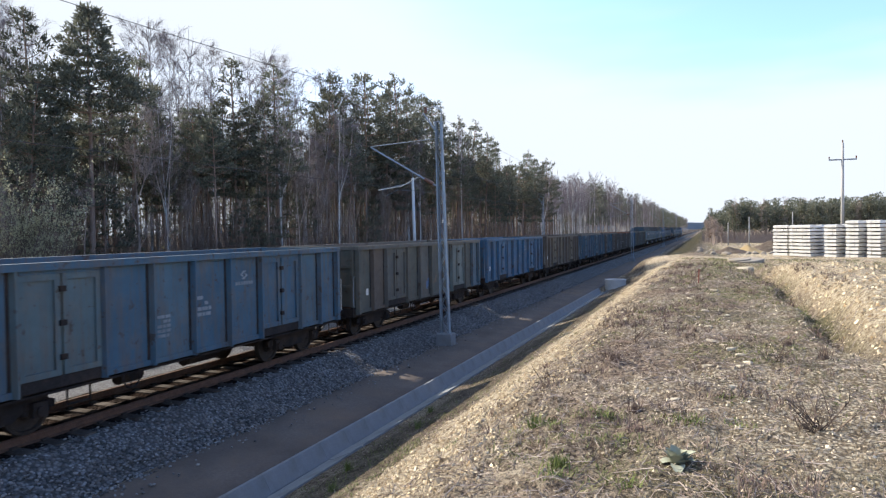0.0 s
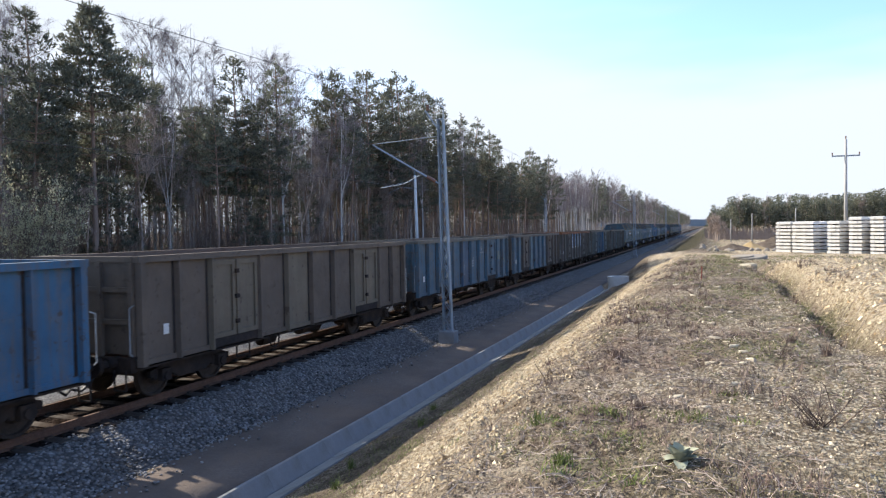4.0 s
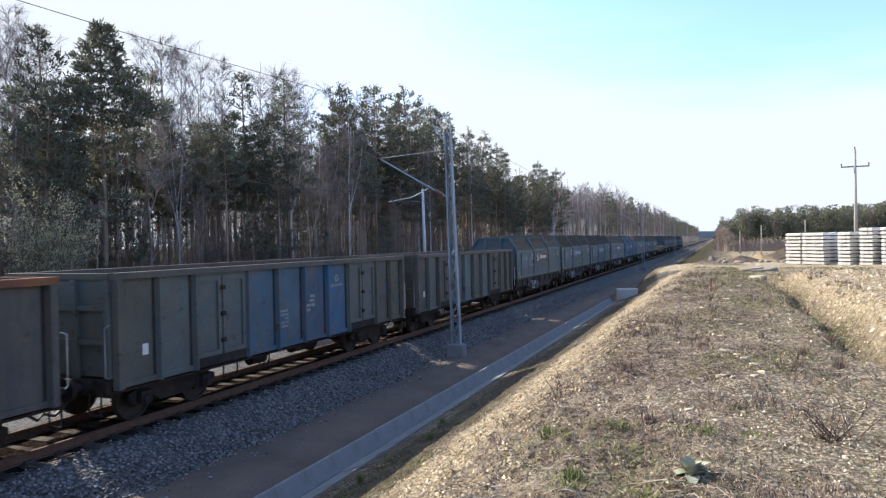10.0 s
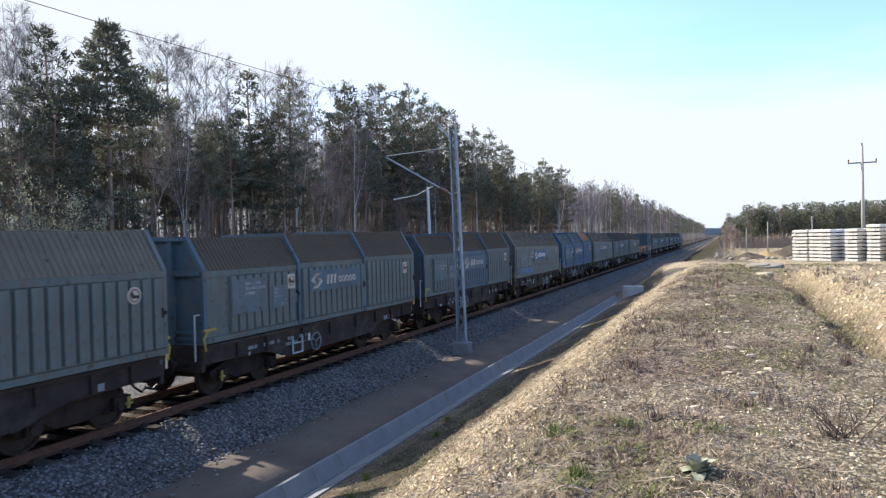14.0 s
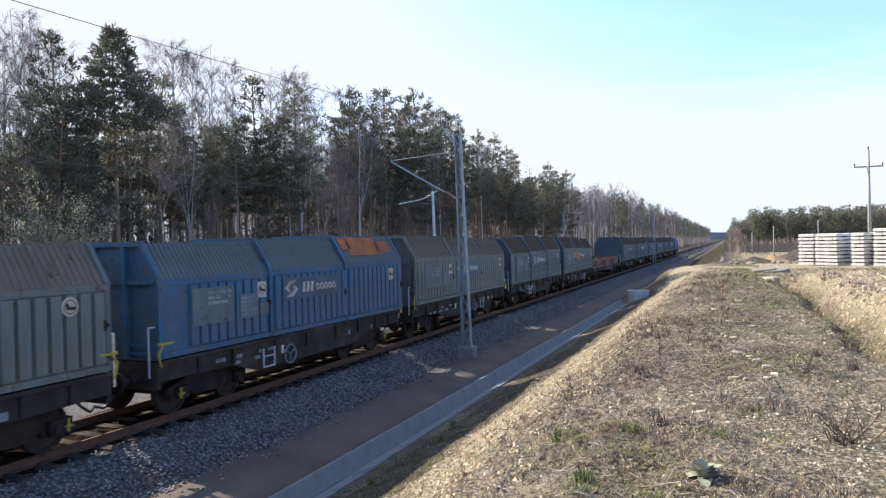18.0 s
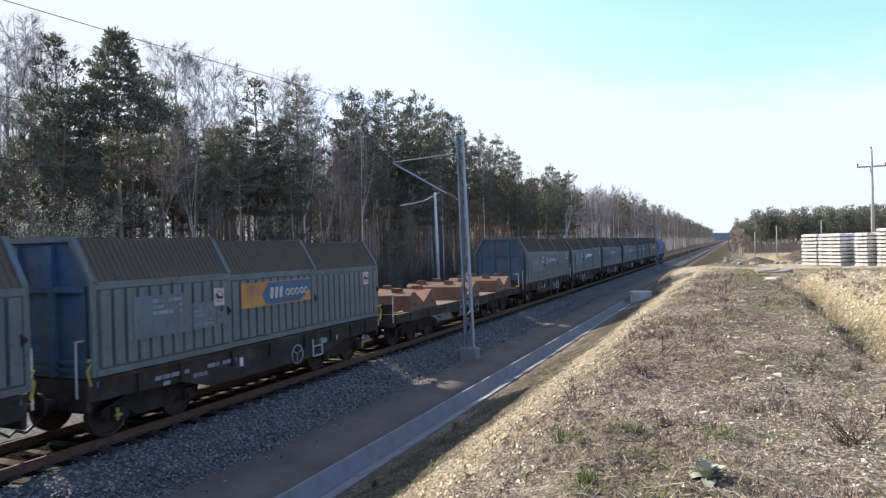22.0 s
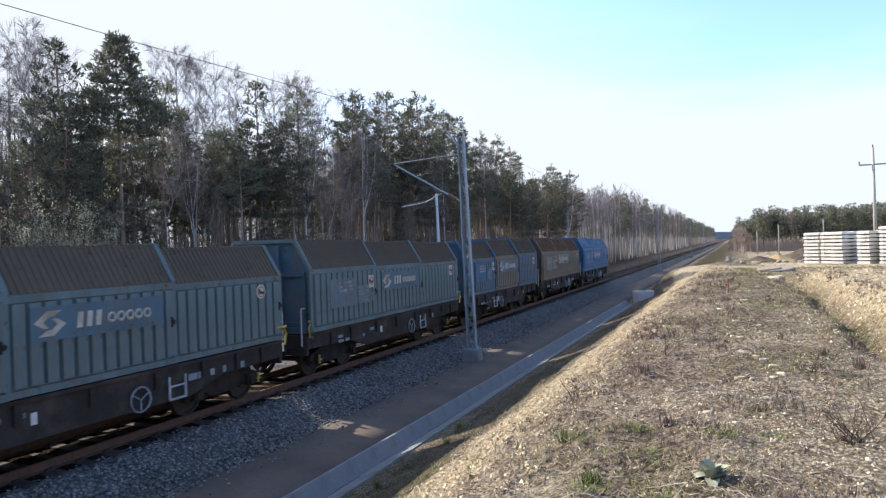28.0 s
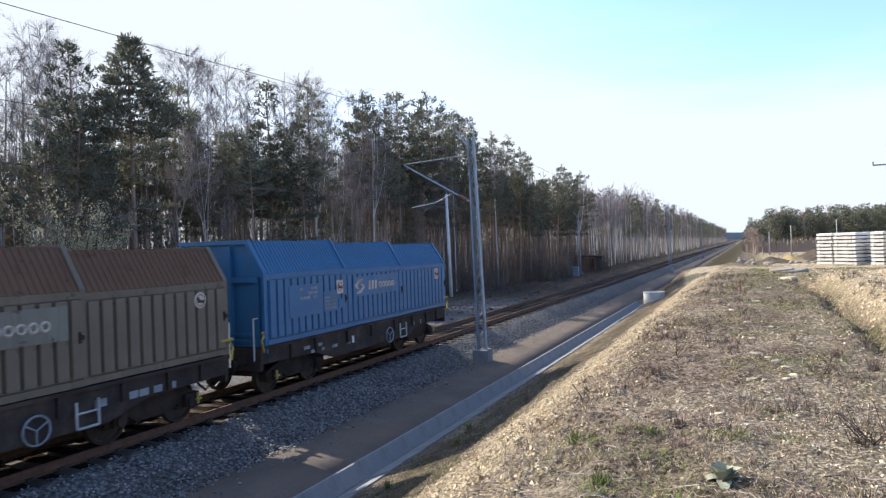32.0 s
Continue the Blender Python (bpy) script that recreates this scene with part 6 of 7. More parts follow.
def scatter_verge():
    """Broken twigs, clods and low dead growth on the strip between the wood and the track."""
    rng = random.Random(31)
    g, c = Geo(), Geo()
    for _ in range(9000):
        y = 40 + 130 * rng.random() ** 1.5
        x = rng.uniform(wood_edge(y) - 0.5, -16.2)
        z = left_ground(x, y) + 0.03
        k = 0.35 + 0.65 * smoothstep(-17.5, -21.5, x)
        d = Vector((rng.uniform(-1, 1), rng.uniform(-1, 1), rng.uniform(0.1, 1.4))).normalized() * rng.uniform(0.25, 0.95) * k
        sd = d.cross(rand_dir(rng)).normalized() * 0.012
        p = Vector((x, y, z))
        g.add([tuple(p - sd), tuple(p + sd), tuple(p + d)], [(0, 1, 2)])
    for _ in range(2600):
        y = 36 + 110 * rng.random() ** 1.4
        x = rng.uniform(wood_edge(y), -15.2)
        stone(c, (x, y, left_ground(x, y) + 0.03), 0.05 + 0.16 * rng.random() ** 4, rng, 0.6)
    thing("dead_growth", "broken twigs and low dead growth beside the track", "undergrowth", geo=g, material=M_THICKET_SHADE, kind="stuff")
    thing("clods", "dark clods of earth and stones beside the track", "clods", geo=c, material=M_DARK_CLOD, kind="stuff")


M_DARK_CLOD = island_tones("dark_clods", (0.030, 0.024, 0.020), (0.150, 0.125, 0.105))
scatter_verge()


def far_tree(w, l, x, y, z, h, kind, rng, trunk=None):
    """A far tree, joined into the distant woods."""
    p = Vector((x, y, z))
    (trunk or w).tube(p, p + Vector((rng.uniform(-0.5, 0.5), 0, h * 0.95)), rng.uniform(0.07, 0.13), 0.03, 4, caps=False)
    if kind == "pine":
        t = rng.uniform(0.35, 0.55)
        while t < 1.0:
            u = (t - 0.4) / 0.6
            for _ in range(3):
                a, r = rng.uniform(0, 6.28), 2.0 * (1.15 - max(0, u)) * rng.uniform(0.3, 1.0)
                spray(l, p + Vector((math.cos(a) * r, math.sin(a) * r, h * t)), 0.75, 20, rng, 0.50, 0.115)
            t += 0.07
    else:
        for _ in range(40):
            t = rng.uniform(0.35, 1.0)
            a = rng.uniform(0, 6.28)
            s = p + Vector((0, 0, h * t * 0.95))
            d = Vector((math.cos(a) * 0.6, math.sin(a) * 0.6, 0.9)).normalized() * h * rng.uniform(0.08, 0.2)
            e = s + d
            sd = d.cross(rand_dir(rng)).normalized() * 0.04
            w.add([tuple(s - sd), tuple(s + sd), tuple(e)], [(0, 1, 2)])
            for _ in range(7):
                f = s.lerp(e, rng.uniform(0.3, 1))
                g2 = f + (d.normalized() + rand_dir(rng)).normalized() * rng.uniform(0.4, 1.1)
                w.add([tuple(f - sd * 0.7), tuple(f + sd * 0.7), tuple(g2)], [(0, 1, 2)])


M_FAR_TRUNK = surface("far_birch_trunks", (0.36, 0.335, 0.32), 0.9, var=0.45, scale=0.3, fine=2.0, bump=0, spec=0.1)
M_FAR_BIRCH = surface("far_birch_wood", (0.175, 0.145, 0.147), 0.9, var=0.25, scale=0.15, bump=0, spec=0.1)


def build_far_woods():
    rng = random.Random(5)
    for name, label, test in (("far_wood_left", "distant mixed wood of birch and pine along the track", 0), ("far_wood_right", "distant pine wood beyond the yard", 1)):
        wb, wd, leaf, white = Geo(), Geo(), Geo(), Geo()
        if test == 0:
            y = 150.0
            while y < 900:
                k = 1 + (y - 150) / 300
                for d in (0.5, 4.0, 8.0, 13.0):
                    x = -22.5 - d * (1 + 0.3 * k) + rng.uniform(-1.5, 1.5)
                    pine = rng.random() < (0.18 if y < 330 else 0.5)
                    far_tree(wd if pine else wb, leaf, x, y + rng.uniform(-2, 2), -0.5, rng.uniform(13, 16.0), "pine" if pine else "birch", rng, None if pine or d > 9 else white)
                y += rng.uniform(1.5, 2.4) * k
        else:
            for _ in range(760):
                y = 178 + 70 * rng.random() ** 1.6
                x = rng.uniform(0.5, 105) * (y / 178)
                pine = rng.random() < (0.85 if x < 35 else 0.7)
                far_tree(wd if pine else wb, leaf, x, y, -0.3, rng.uniform(8.0, 10.8) * (1 + 0.14 * smoothstep(20, 60, x)) * (0.75 if x < 4 else 1), "pine" if pine else "birch", rng)
            for _ in range(60):
                y = rng.uniform(260, 700)
                x = rng.uniform(0, 14)
                far_tree(wd, leaf, x, y, 0.1, rng.uniform(8.0, 12.0), "pine", rng)
            for _ in range(16):
                y = rng.uniform(150, 182)
                x = rng.uniform(-1, 4) * y / 180
                far_tree(wb, leaf, x, y, 0.1, rng.uniform(2.5, 5.5), "birch", rng)
            for _ in range(9000):
                y = 172 + 40 * rng.random() ** 2
                p = Vector((rng.uniform(-1, 105) * y / 178, y, -0.3))
                d = Vector((rng.uniform(-0.3, 0.3), 0, 1)) * rng.uniform(1.0, 4.2)
                wb.add([tuple(p - Vector((0.06, 0, 0))), tuple(p + Vector((0.06, 0, 0))), tuple(p + d)], [(0, 1, 2)])
        ob = thing(name, label, "trees", kind="stuff")
        part("bare_crowns", wb, M_FAR_BIRCH if test == 0 else M_BARK_DARK, ob)
        if test == 0:
            part("white_trunks", white, M_FAR_TRUNK, ob)
        part("dark_trunks", wd, M_BARK_DARK, ob)
        part("needles", leaf, M_NEEDLE, ob)
    # low ridge of forest on the skyline
    g = Geo()
    pts = []
    for i in range(61):
        a = -0.75 + i * 0.03
        pts.append((math.sin(a) * 2300, math.cos(a) * 2300, 20 + 9 * noise.noise((i * 0.35, 0, 0)) + 3 * noise.noise((i * 2.1, 3, 0))))
    n = len(pts)
    verts = [(x, y, -10) for x, y, z in pts] + [(x, y, z) for x, y, z in pts] + [(x * 1.1, y * 1.1, -10) for x, y, z in pts]
    g.add(verts, [(i, i + 1, n + i + 1, n + i) for i in range(n - 1)] + [(n + i, n + i + 1, 2 * n + i + 1, 2 * n + i) for i in range(n - 1)])
    # distance haze is put into the ridge's blue-grey base colour
    thing("backdrop", "blue-grey forested ridge on the horizon", "hills", geo=g, material=surface("far_forest_haze", (0.20, 0.245, 0.29), 1.0, var=0.2, scale=0.01, bump=0), kind="structure")


build_far_woods()
# ---- line equipment and yard ----
M_GALV = surface("blue_grey_mast_paint", (0.23, 0.28, 0.33), 0.6, metal=0.3, var=0.15, scale=3, dirt=(0.14, 0.13, 0.12), dirt_amount=0.3, bump=0.1)
M_MAST_CONCRETE = surface("spun_concrete", (0.55, 0.55, 0.54), 0.8, var=0.1, scale=2, bump=0.2, spec=0.2)
M_WIRE = surface("dark_wire", (0.06, 0.06, 0.06), 0.5, metal=0.6, var=0.1, bump=0)
M_INSULATOR = surface("brown_insulator", (0.14, 0.07, 0.045), 0.25, var=0.1, bump=0)
M_WOOD_POST = surface("weathered_post", (0.36, 0.35, 0.335), 0.9, var=0.2, scale=2, stretch=(1, 1, 0.2), bump=0.3)
M_SLEEPER_NEW = surface("new_sleeper_concrete", (0.57, 0.56, 0.535), 0.85, var=0.10, scale=2, dirt=(0.42, 0.41, 0.385), dirt_amount=0.3, bump=0.2, spread=0.08, spec=0.2)
M_WELL = surface("pale_well_concrete", (0.50, 0.50, 0.49), 0.85, var=0.12, scale=3, bump=0.2, spec=0.2)
M_SLAB = surface("weathered_slab", (0.27, 0.235, 0.19), 0.9, var=0.2, scale=2, bump=0.4, spec=0.15)
M_BATTEN = surface("spacer_batten", (0.20, 0.15, 0.10), 0.9, var=0.2, scale=4, bump=0.2)


def lattice_mast(name, x, y, z0, height, lean=1.4, bracket=-1, arm=True):
    """A lattice mast of two channels laced together, on a concrete block, with its cantilever over the track."""
    w = thing(name, "blue-grey lattice catenary mast on a concrete block", "mast", pose(x, y, z0, 0, -lean, 0), group="catenary masts")
    part("footing", Geo().chamfer(-0.30, 0.30, -0.26, 0.26, -0.35, 0.46, 0.03), M_CONCRETE, w, "grey concrete footing")
    b, t = 0.13, 0.075
    for s in (-1, 1):
        g = Geo()
        k = lambda z: b + (t - b) * (z - 0.4) / (height - 0.4)
        xa, xb = s * k(0.4), s * k(height)
        for d0, d1 in ((-0.10, -0.088), (0.088, 0.10)):
            g.add([(xa, d0, 0.4), (xa + s * 0.05, d0, 0.4), (xa + s * 0.05, d1, 0.4), (xa, d1, 0.4), (xb, d0, height), (xb + s * 0.05, d0, height), (xb + s * 0.05, d1, height), (xb, d1, height)],
                  [(0, 3, 2, 1), (4, 5, 6, 7), (0, 1, 5, 4), (1, 2, 6, 5), (2, 3, 7, 6), (3, 0, 4, 7)])
        g.add([(xa + s * 0.038, -0.088, 0.4), (xa + s * 0.05, -0.088, 0.4), (xa + s * 0.05, 0.088, 0.4), (xa + s * 0.038, 0.088, 0.4), (xb + s * 0.038, -0.088, height), (xb + s * 0.05, -0.088, height), (xb + s * 0.05, 0.088, height), (xb + s * 0.038, 0.088, height)],
              [(0, 3, 2, 1), (4, 5, 6, 7), (0, 1, 5, 4), (1, 2, 6, 5), (2, 3, 7, 6), (3, 0, 4, 7)])
        part("channel", g, M_GALV, w)
    n = int((height - 0.6) / 0.36)
    for i in range(n):
        za, zb = 0.5 + i * 0.36, 0.5 + (i + 1) * 0.36
        s = 1 if i % 2 else -1
        for d in (-0.095, 0.095):
            ka, kb = b + (t - b) * za / height, b + (t - b) * zb / height
            part("lacing_bar", Geo().tube((-s * ka, d, za), (s * kb, d, zb), 0.014, n=4), M_GALV, w)
    part("cap", Geo().box(-0.15, 0.15, -0.12, 0.12, height, height + 0.03), M_GALV, w)
    g = Geo()
    s = bracket
    g.path([(0.1, 0, height), (0.12, 0, height + 0.45), (s * 0.15, 0, height + 0.62), (s * 0.45, 0, height + 0.5)], 0.025)
    g.path([(s * 0.1, 0, height - 0.35), (s * 0.62, 0, height + 0.4)], 0.035)
    part("top_bracket", g, M_GALV, w)
    part("insulator", Geo().tube((s * 0.5, 0, height + 0.38), (s * 0.5, 0, height + 0.6), 0.06, n=8), M_INSULATOR, w)
    if arm:
        zl, zt = height - 2.35, height - 0.72
        g = Geo().tube((s * 0.2, 0, zl), (s * 2.85, 0, zt), 0.034, n=8)
        part("strut", g, M_GALV, w)
        part("insulator", Geo().tube((s * 0.30, 0, zl + 0.06), (s * 0.62, 0, zl + 0.26), 0.075, n=8), M_INSULATOR, w)
        part("tie_rod", Geo().tube((s * 0.12, 0, zt + 0.12), (s * 2.85, 0, zt + 0.03), 0.018, n=6), M_GALV, w)
        part("steady_arm", Geo().path([(s * 0.9, 0, zl + 0.35), (s * 1.6, 0, zl + 0.05), (s * 2.6, 0, zl - 0.05)], 0.018), M_GALV, w)
    return w


MAST_H = 8.35
for y in (24.2, 94.0, 164.0, 234.0):
    lattice_mast("catenary_mast", -9.17 if y < 50 else -9.2, y, -0.61, MAST_H, 1.3 if y < 50 else 0.6, -1, True)
lattice_mast("catenary_mast", -20.6, 92.0, -0.62, 8.2, 0.5, -1, False)


def concrete_mast(x, y):
    w = thing("catenary_mast", "pale spun-concrete catenary mast with a cantilever", "mast", pose(x, y, -0.62, 0, -1.0, 0), group="catenary masts")
    part("pole", Geo().tube((0, 0, -0.3), (0, 0, 9.0), 0.17, 0.115, n=14), M_MAST_CONCRETE, w, smooth=True)
    part("strut", Geo().tube((-0.1, 0, 8.55), (-3.2, 0, 8.15), 0.04, n=8), M_GALV, w)
    part("steady_arm", Geo().path([(-0.1, 0, 7.9), (-1.5, 0, 8.0), (-2.6, 0, 7.55)], 0.025), M_GALV, w)
    part("top_spike", Geo().tube((0, 0, 9.0), (0, 0, 9.6), 0.03, n=6), M_GALV, w)
    return w


concrete_mast(-24.0, 56.0)


def span(name, label, pts, r, sag=0.35):
    """A wire that hangs from point to point."""
    line = []
    for a, b in zip(pts, pts[1:]):
        a, b = Vector(a), Vector(b)
        line += [a.lerp(b, i / 14) - Vector((0, 0, 4 * sag * (i / 14) * (1 - i / 14))) for i in range(0 if not line else 1, 15)]
    verts, faces = [], []
    for j, p in enumerate(line):
        verts += [(p.x + r, p.y, p.z), (p.x, p.y, p.z + r), (p.x - r, p.y, p.z), (p.x, p.y, p.z - r)]
        if j:
            o = 4 * (j - 1)
            faces += [(o + i, o + (i + 1) % 4, o + 4 + (i + 1) % 4, o + 4 + i) for i in range(4)]
    g = Geo().add(verts, faces)
    return thing(name, label, "wire", geo=g, material=M_WIRE)


span("feeder_wire", "thin dark wire hung between the mast tops", [(-9.85, -46, 8.25), (-9.85, 24.2, 8.25), (-9.7, 94, 8.25), (-9.7, 164, 8.25), (-9.7, 234, 8.25)], 0.0065, 1.05)
span("messenger_wire", "thin dark catenary wire above the track", [(-12.0, -46, 6.95), (-12.0, 24.2, 6.95), (-12.0, 94, 6.95), (-12.0, 164, 6.95), (-12.0, 234, 6.95)], 0.007, 0.55)
span("contact_wire", "thin dark contact wire above the track", [(-11.9, -46, 5.45), (-11.9, 24.2, 5.45), (-11.9, 94, 5.45), (-11.9, 164, 5.45), (-11.9, 234, 5.45)], 0.007, 0.03)


def utility_pole(x, y, z0, top):
    w = thing("utility_pole", "weathered wooden power pole with a cross arm", "utility pole", pose(x, y, z0))
    h = top - z0
    part("pole", Geo().tube((0, 0, -0.4), (0, 0, h), 0.19, 0.11, n=12), M_WOOD_POST, w, smooth=True)
    part("cross_arm", Geo().box(-1.25, 1.25, -0.06, 0.06, h - 1.75, h - 1.62), M_GALV, w)
    for xx in (-1.2, 1.2, 0.0):
        zz = h - 1.62 if xx else h
        part("insulator", Geo().tube((xx, 0, zz), (xx, 0, zz + 0.28), 0.05, 0.07, n=8), M_INSULATOR, w)
    return w


utility_pole(12.8, 80, 1.2, 12.1)
for x, y, z, h in ((15.5, 150, 0.1, 6.5), (3.9, 150, 0.1, 4.6), (7.5, 145, 0.1, 5.6)):
    thing("post", "pale concrete post standing in the yard", "post", pose(x, y, z), Geo().tube((0, 0, -0.3), (0, 0, h), 0.10, 0.075, n=10), M_WOOD_POST, group="yard posts", smooth=True)


def sleeper_stack(x, y, z, turn, layers, across, group, seed):
    """A stack of new concrete sleepers with battens between the layers."""
    rng = random.Random(seed)
    w = thing("sleeper_stack", "tall stack of new pale concrete sleepers with battens", "sleeper stack", pose(x, y, z, 0, 0, turn), group=group)
    prof = [(-1.3, 0.0), (-1.3, 0.17), (-0.95, 0.215), (-0.55, 0.215), (-0.3, 0.175), (0.3, 0.175), (0.55, 0.215), (0.95, 0.215), (1.3, 0.17), (1.3, 0.0)]
    me = Geo().prism([(a, b) for a, b in prof][::-1], 0.008, 0.292).mesh("sleeper", M_SLEEPER_NEW)
    mb = Geo().box(-0.05, 0.05, 0, across * 0.3, 0, 0.055).mesh("batten", M_BATTEN)
    for i in range(layers):
        zz = i * 0.275
        dx, dy = rng.uniform(-0.035, 0.035), rng.uniform(-0.03, 0.03)
        for j in range(across):
            ob = part("sleeper", me, None, w)
            ob.location = (dx + rng.uniform(-0.015, 0.015), dy + j * 0.3, zz)
        if i < layers - 1:
            for xx in (-0.72, 0.72):
                ob = part("batten", mb, None, w)
                ob.location = (xx + dx, dy, zz + 0.216)
    return w


# corners nearest to the track, and the ground they stand on
for i, (x, y, layers, across) in enumerate(((5.95, 61.16, 9, 4), (6.78, 60.30, 9, 3), (7.31, 59.15, 9, 3), (8.9, 58.11, 9, 3), (10.15, 57.11, 10, 3), (11.32, 56.12, 10, 3), (12.58, 55.11, 10, 3))):
    sleeper_stack(x + 1.3 * math.cos(radians(55)), y + 1.3 * math.sin(radians(55)), 1.40, 55, layers, across, "stacks of new sleepers", 60 + i)


def well_ring(x, y, z):
    w = thing("well_ring", "open concrete well ring at the end of the drain", "well", pose(x, y, z))
    part("ring", Geo().lathe([(0.62, -0.4), (0.75, -0.4), (0.78, 0.66), (0.76, 0.76), (0.62, 0.76), (0.60, -0.4)], n=24), M_WELL, w, smooth=False)
    part("rim", Geo().lathe([(0.58, 0.76), (0.80, 0.76), (0.80, 0.85), (0.58, 0.85), (0.58, 0.76)], n=24), M_WELL, w)
    return w


well_ring(-6.5, 53.6, -0.98)


def cover_slab(x, y, z):
    w = thing("concrete_slab", "round concrete well cover lying on the bank", "concrete slab", pose(x, y, z, 3, -4, 20))
    part("slab", Geo().lathe([(0.0, 0.30), (0.78, 0.30), (0.82, 0.27), (0.82, 0.02), (0.0, 0.0)], n=24), M_SLAB, w)
    part("slab", Geo().lathe([(0.0, 0.36), (0.5, 0.36), (0.52, 0.30), (0.0, 0.30)], (-0.35, -0.1, 0), n=18), M_SLAB, w)
    return w


cover_slab(1.72, 36.0, 1.86)


def relay_cabinet(x, y):
    w = thing("relay_cabinet", "grey steel relay cabinet on a concrete foot beside the track", "cabinet", pose(x, y, ground_height(x, y)))
    part("foot", Geo().box(-0.42, 0.42, -0.30, 0.30, -0.2, 0.18), M_CONCRETE, w)
    part("body", Geo().chamfer(-0.36, 0.36, -0.24, 0.24, 0.18, 1.25, 0.03), M_GALV, w)
    part("roof", Geo().prism([(-0.42, 1.25), (0.42, 1.25), (0.38, 1.31), (-0.38, 1.33)], -0.30, 0.30), M_GALV, w)
    door = part("door", Geo().box(-0.31, 0.31, -0.258, -0.242, 0.24, 1.18), M_GALV, w)
    part("handle", Geo().box(0.20, 0.24, -0.285, -0.258, 0.66, 0.80), M_UNDER, door)
    return w


def shed(x, y):
    w = thing("shed", "small rusty shed at the edge of the wood", "shed", pose(x, y, ground_height(x, y), 0, 0, -18))
    # two wall colours: orange as if sunlit, dark ones with shade painted in
    part("side_wall", Geo().box(-1.25, -1.19, -0.9, 0.9, -0.2, 2.15), M_RUST_PATCH, w)
    part("side_wall", Geo().box(1.19, 1.25, -0.9, 0.9, -0.2, 2.15), M_SOLE, w)
    part("back_wall", Geo().box(-1.19, 1.19, 0.84, 0.9, -0.2, 2.15), M_SOLE, w)
    front = part("front_wall", Geo().box(-1.19, 1.19, -0.9, -0.84, -0.2, 2.15), M_RUST_PATCH, w)
    part("door", Geo().box(0.1, 0.95, -0.93, -0.902, 0.0, 1.9), M_SOLE, front)
    part("roof", Geo().prism([(-1.4, 2.15), (1.4, 2.15), (1.4, 2.24), (-1.4, 2.42)], -1.05, 1.05), M_UNDER, w)
    return w


relay_cabinet(-20.3, 88.2)
shed(-21.9, 106.0)


# ---- the bank: dead grass, stones, plants ----
M_STRAW = island_tones("dead_grass", (0.070, 0.047, 0.040), (0.680, 0.560, 0.420), (0.250, 0.175, 0.135))
M_BROWN = island_tones("brown_dead_grass", (0.075, 0.050, 0.044), (0.340, 0.262, 0.205), (0.160, 0.108, 0.090))
M_PEBBLE = island_tones("pale_crumbs", (0.120, 0.086, 0.056), (0.720, 0.615, 0.450))
M_CLOD = island_tones("sand_clods", (0.300, 0.210, 0.115), (0.760, 0.640, 0.440))
M_STICK = island_tones("dead_stalks", (0.060, 0.043, 0.038), (0.480, 0.400, 0.340))
M_SHRUB = island_tones("shrub_bark", (0.060, 0.044, 0.036), (0.170, 0.128, 0.100))
M_GREEN = island_tones("fresh_grass", (0.075, 0.105, 0.028), (0.210, 0.230, 0.080))
M_MOSS = island_tones("moss_blades", (0.064, 0.076, 0.024), (0.235, 0.238, 0.095))
M_MULLEIN = surface("woolly_grey_leaf", (0.300, 0.312, 0.238), 0.9, var=0.15, scale=8, bump=0.3, spec=0.1)
M_LIMESTONE = surface("pale_field_stone", (0.560, 0.500, 0.380), 0.9, var=0.2, scale=6, dirt=(0.330, 0.270, 0.190), dirt_amount=0.4, bump=0.5, spread=0.25, spec=0.15)


def bank_spot(rng, near=3.6, far=46.0, x0=-5.6, x1=9.0):
    """A random place on the bank, denser towards the camera."""
    while True:
        y = near * math.exp(rng.random() * math.log(far / near))
        x = rng.uniform(x0, x1)
        if abs(x) < 1.0 + y * 0.75:
            return x, y


def blade(g, p, d, w):
    sd = Vector((-d.y, d.x, 0.0))
    sd = (sd.normalized() if sd.length > 1e-4 else Vector((1, 0, 0))) * w
    m = p + d * 0.55 + Vector((0, 0, 0.12 * d.length))
    g.add([tuple(p - sd), tuple(p + sd), tuple(m + sd * 0.7), tuple(m - sd * 0.7), tuple(p + d)], [(0, 1, 2, 3), (3, 2, 4)])


def crumb(g, x, y, z, r, rng):
    """A small broken crumb: a low skewed wedge of a few faces."""
    a = rng.uniform(0, 6.28)
    c, s, k = math.cos(a) * r, math.sin(a) * r, rng.uniform(0.45, 0.9)
    h, dx, dy = r * rng.uniform(0.45, 1.0), rng.uniform(-0.4, 0.4) * r, rng.uniform(-0.4, 0.4) * r
    ex, ey = c * 0.45, s * 0.45
    b = z - r * 0.25
    g.add([(x + c, y + s, b), (x - s * k, y + c * k, b), (x - c, y - s, b), (x + s * k, y - c * k, b), (x + dx + ex, y + dy + ey, z + h), (x + dx - ex, y + dy - ey, z + h * rng.uniform(0.6, 1))],
          [(0, 1, 4), (1, 5, 4), (1, 2, 5), (2, 3, 5), (3, 4, 5), (3, 0, 4)])


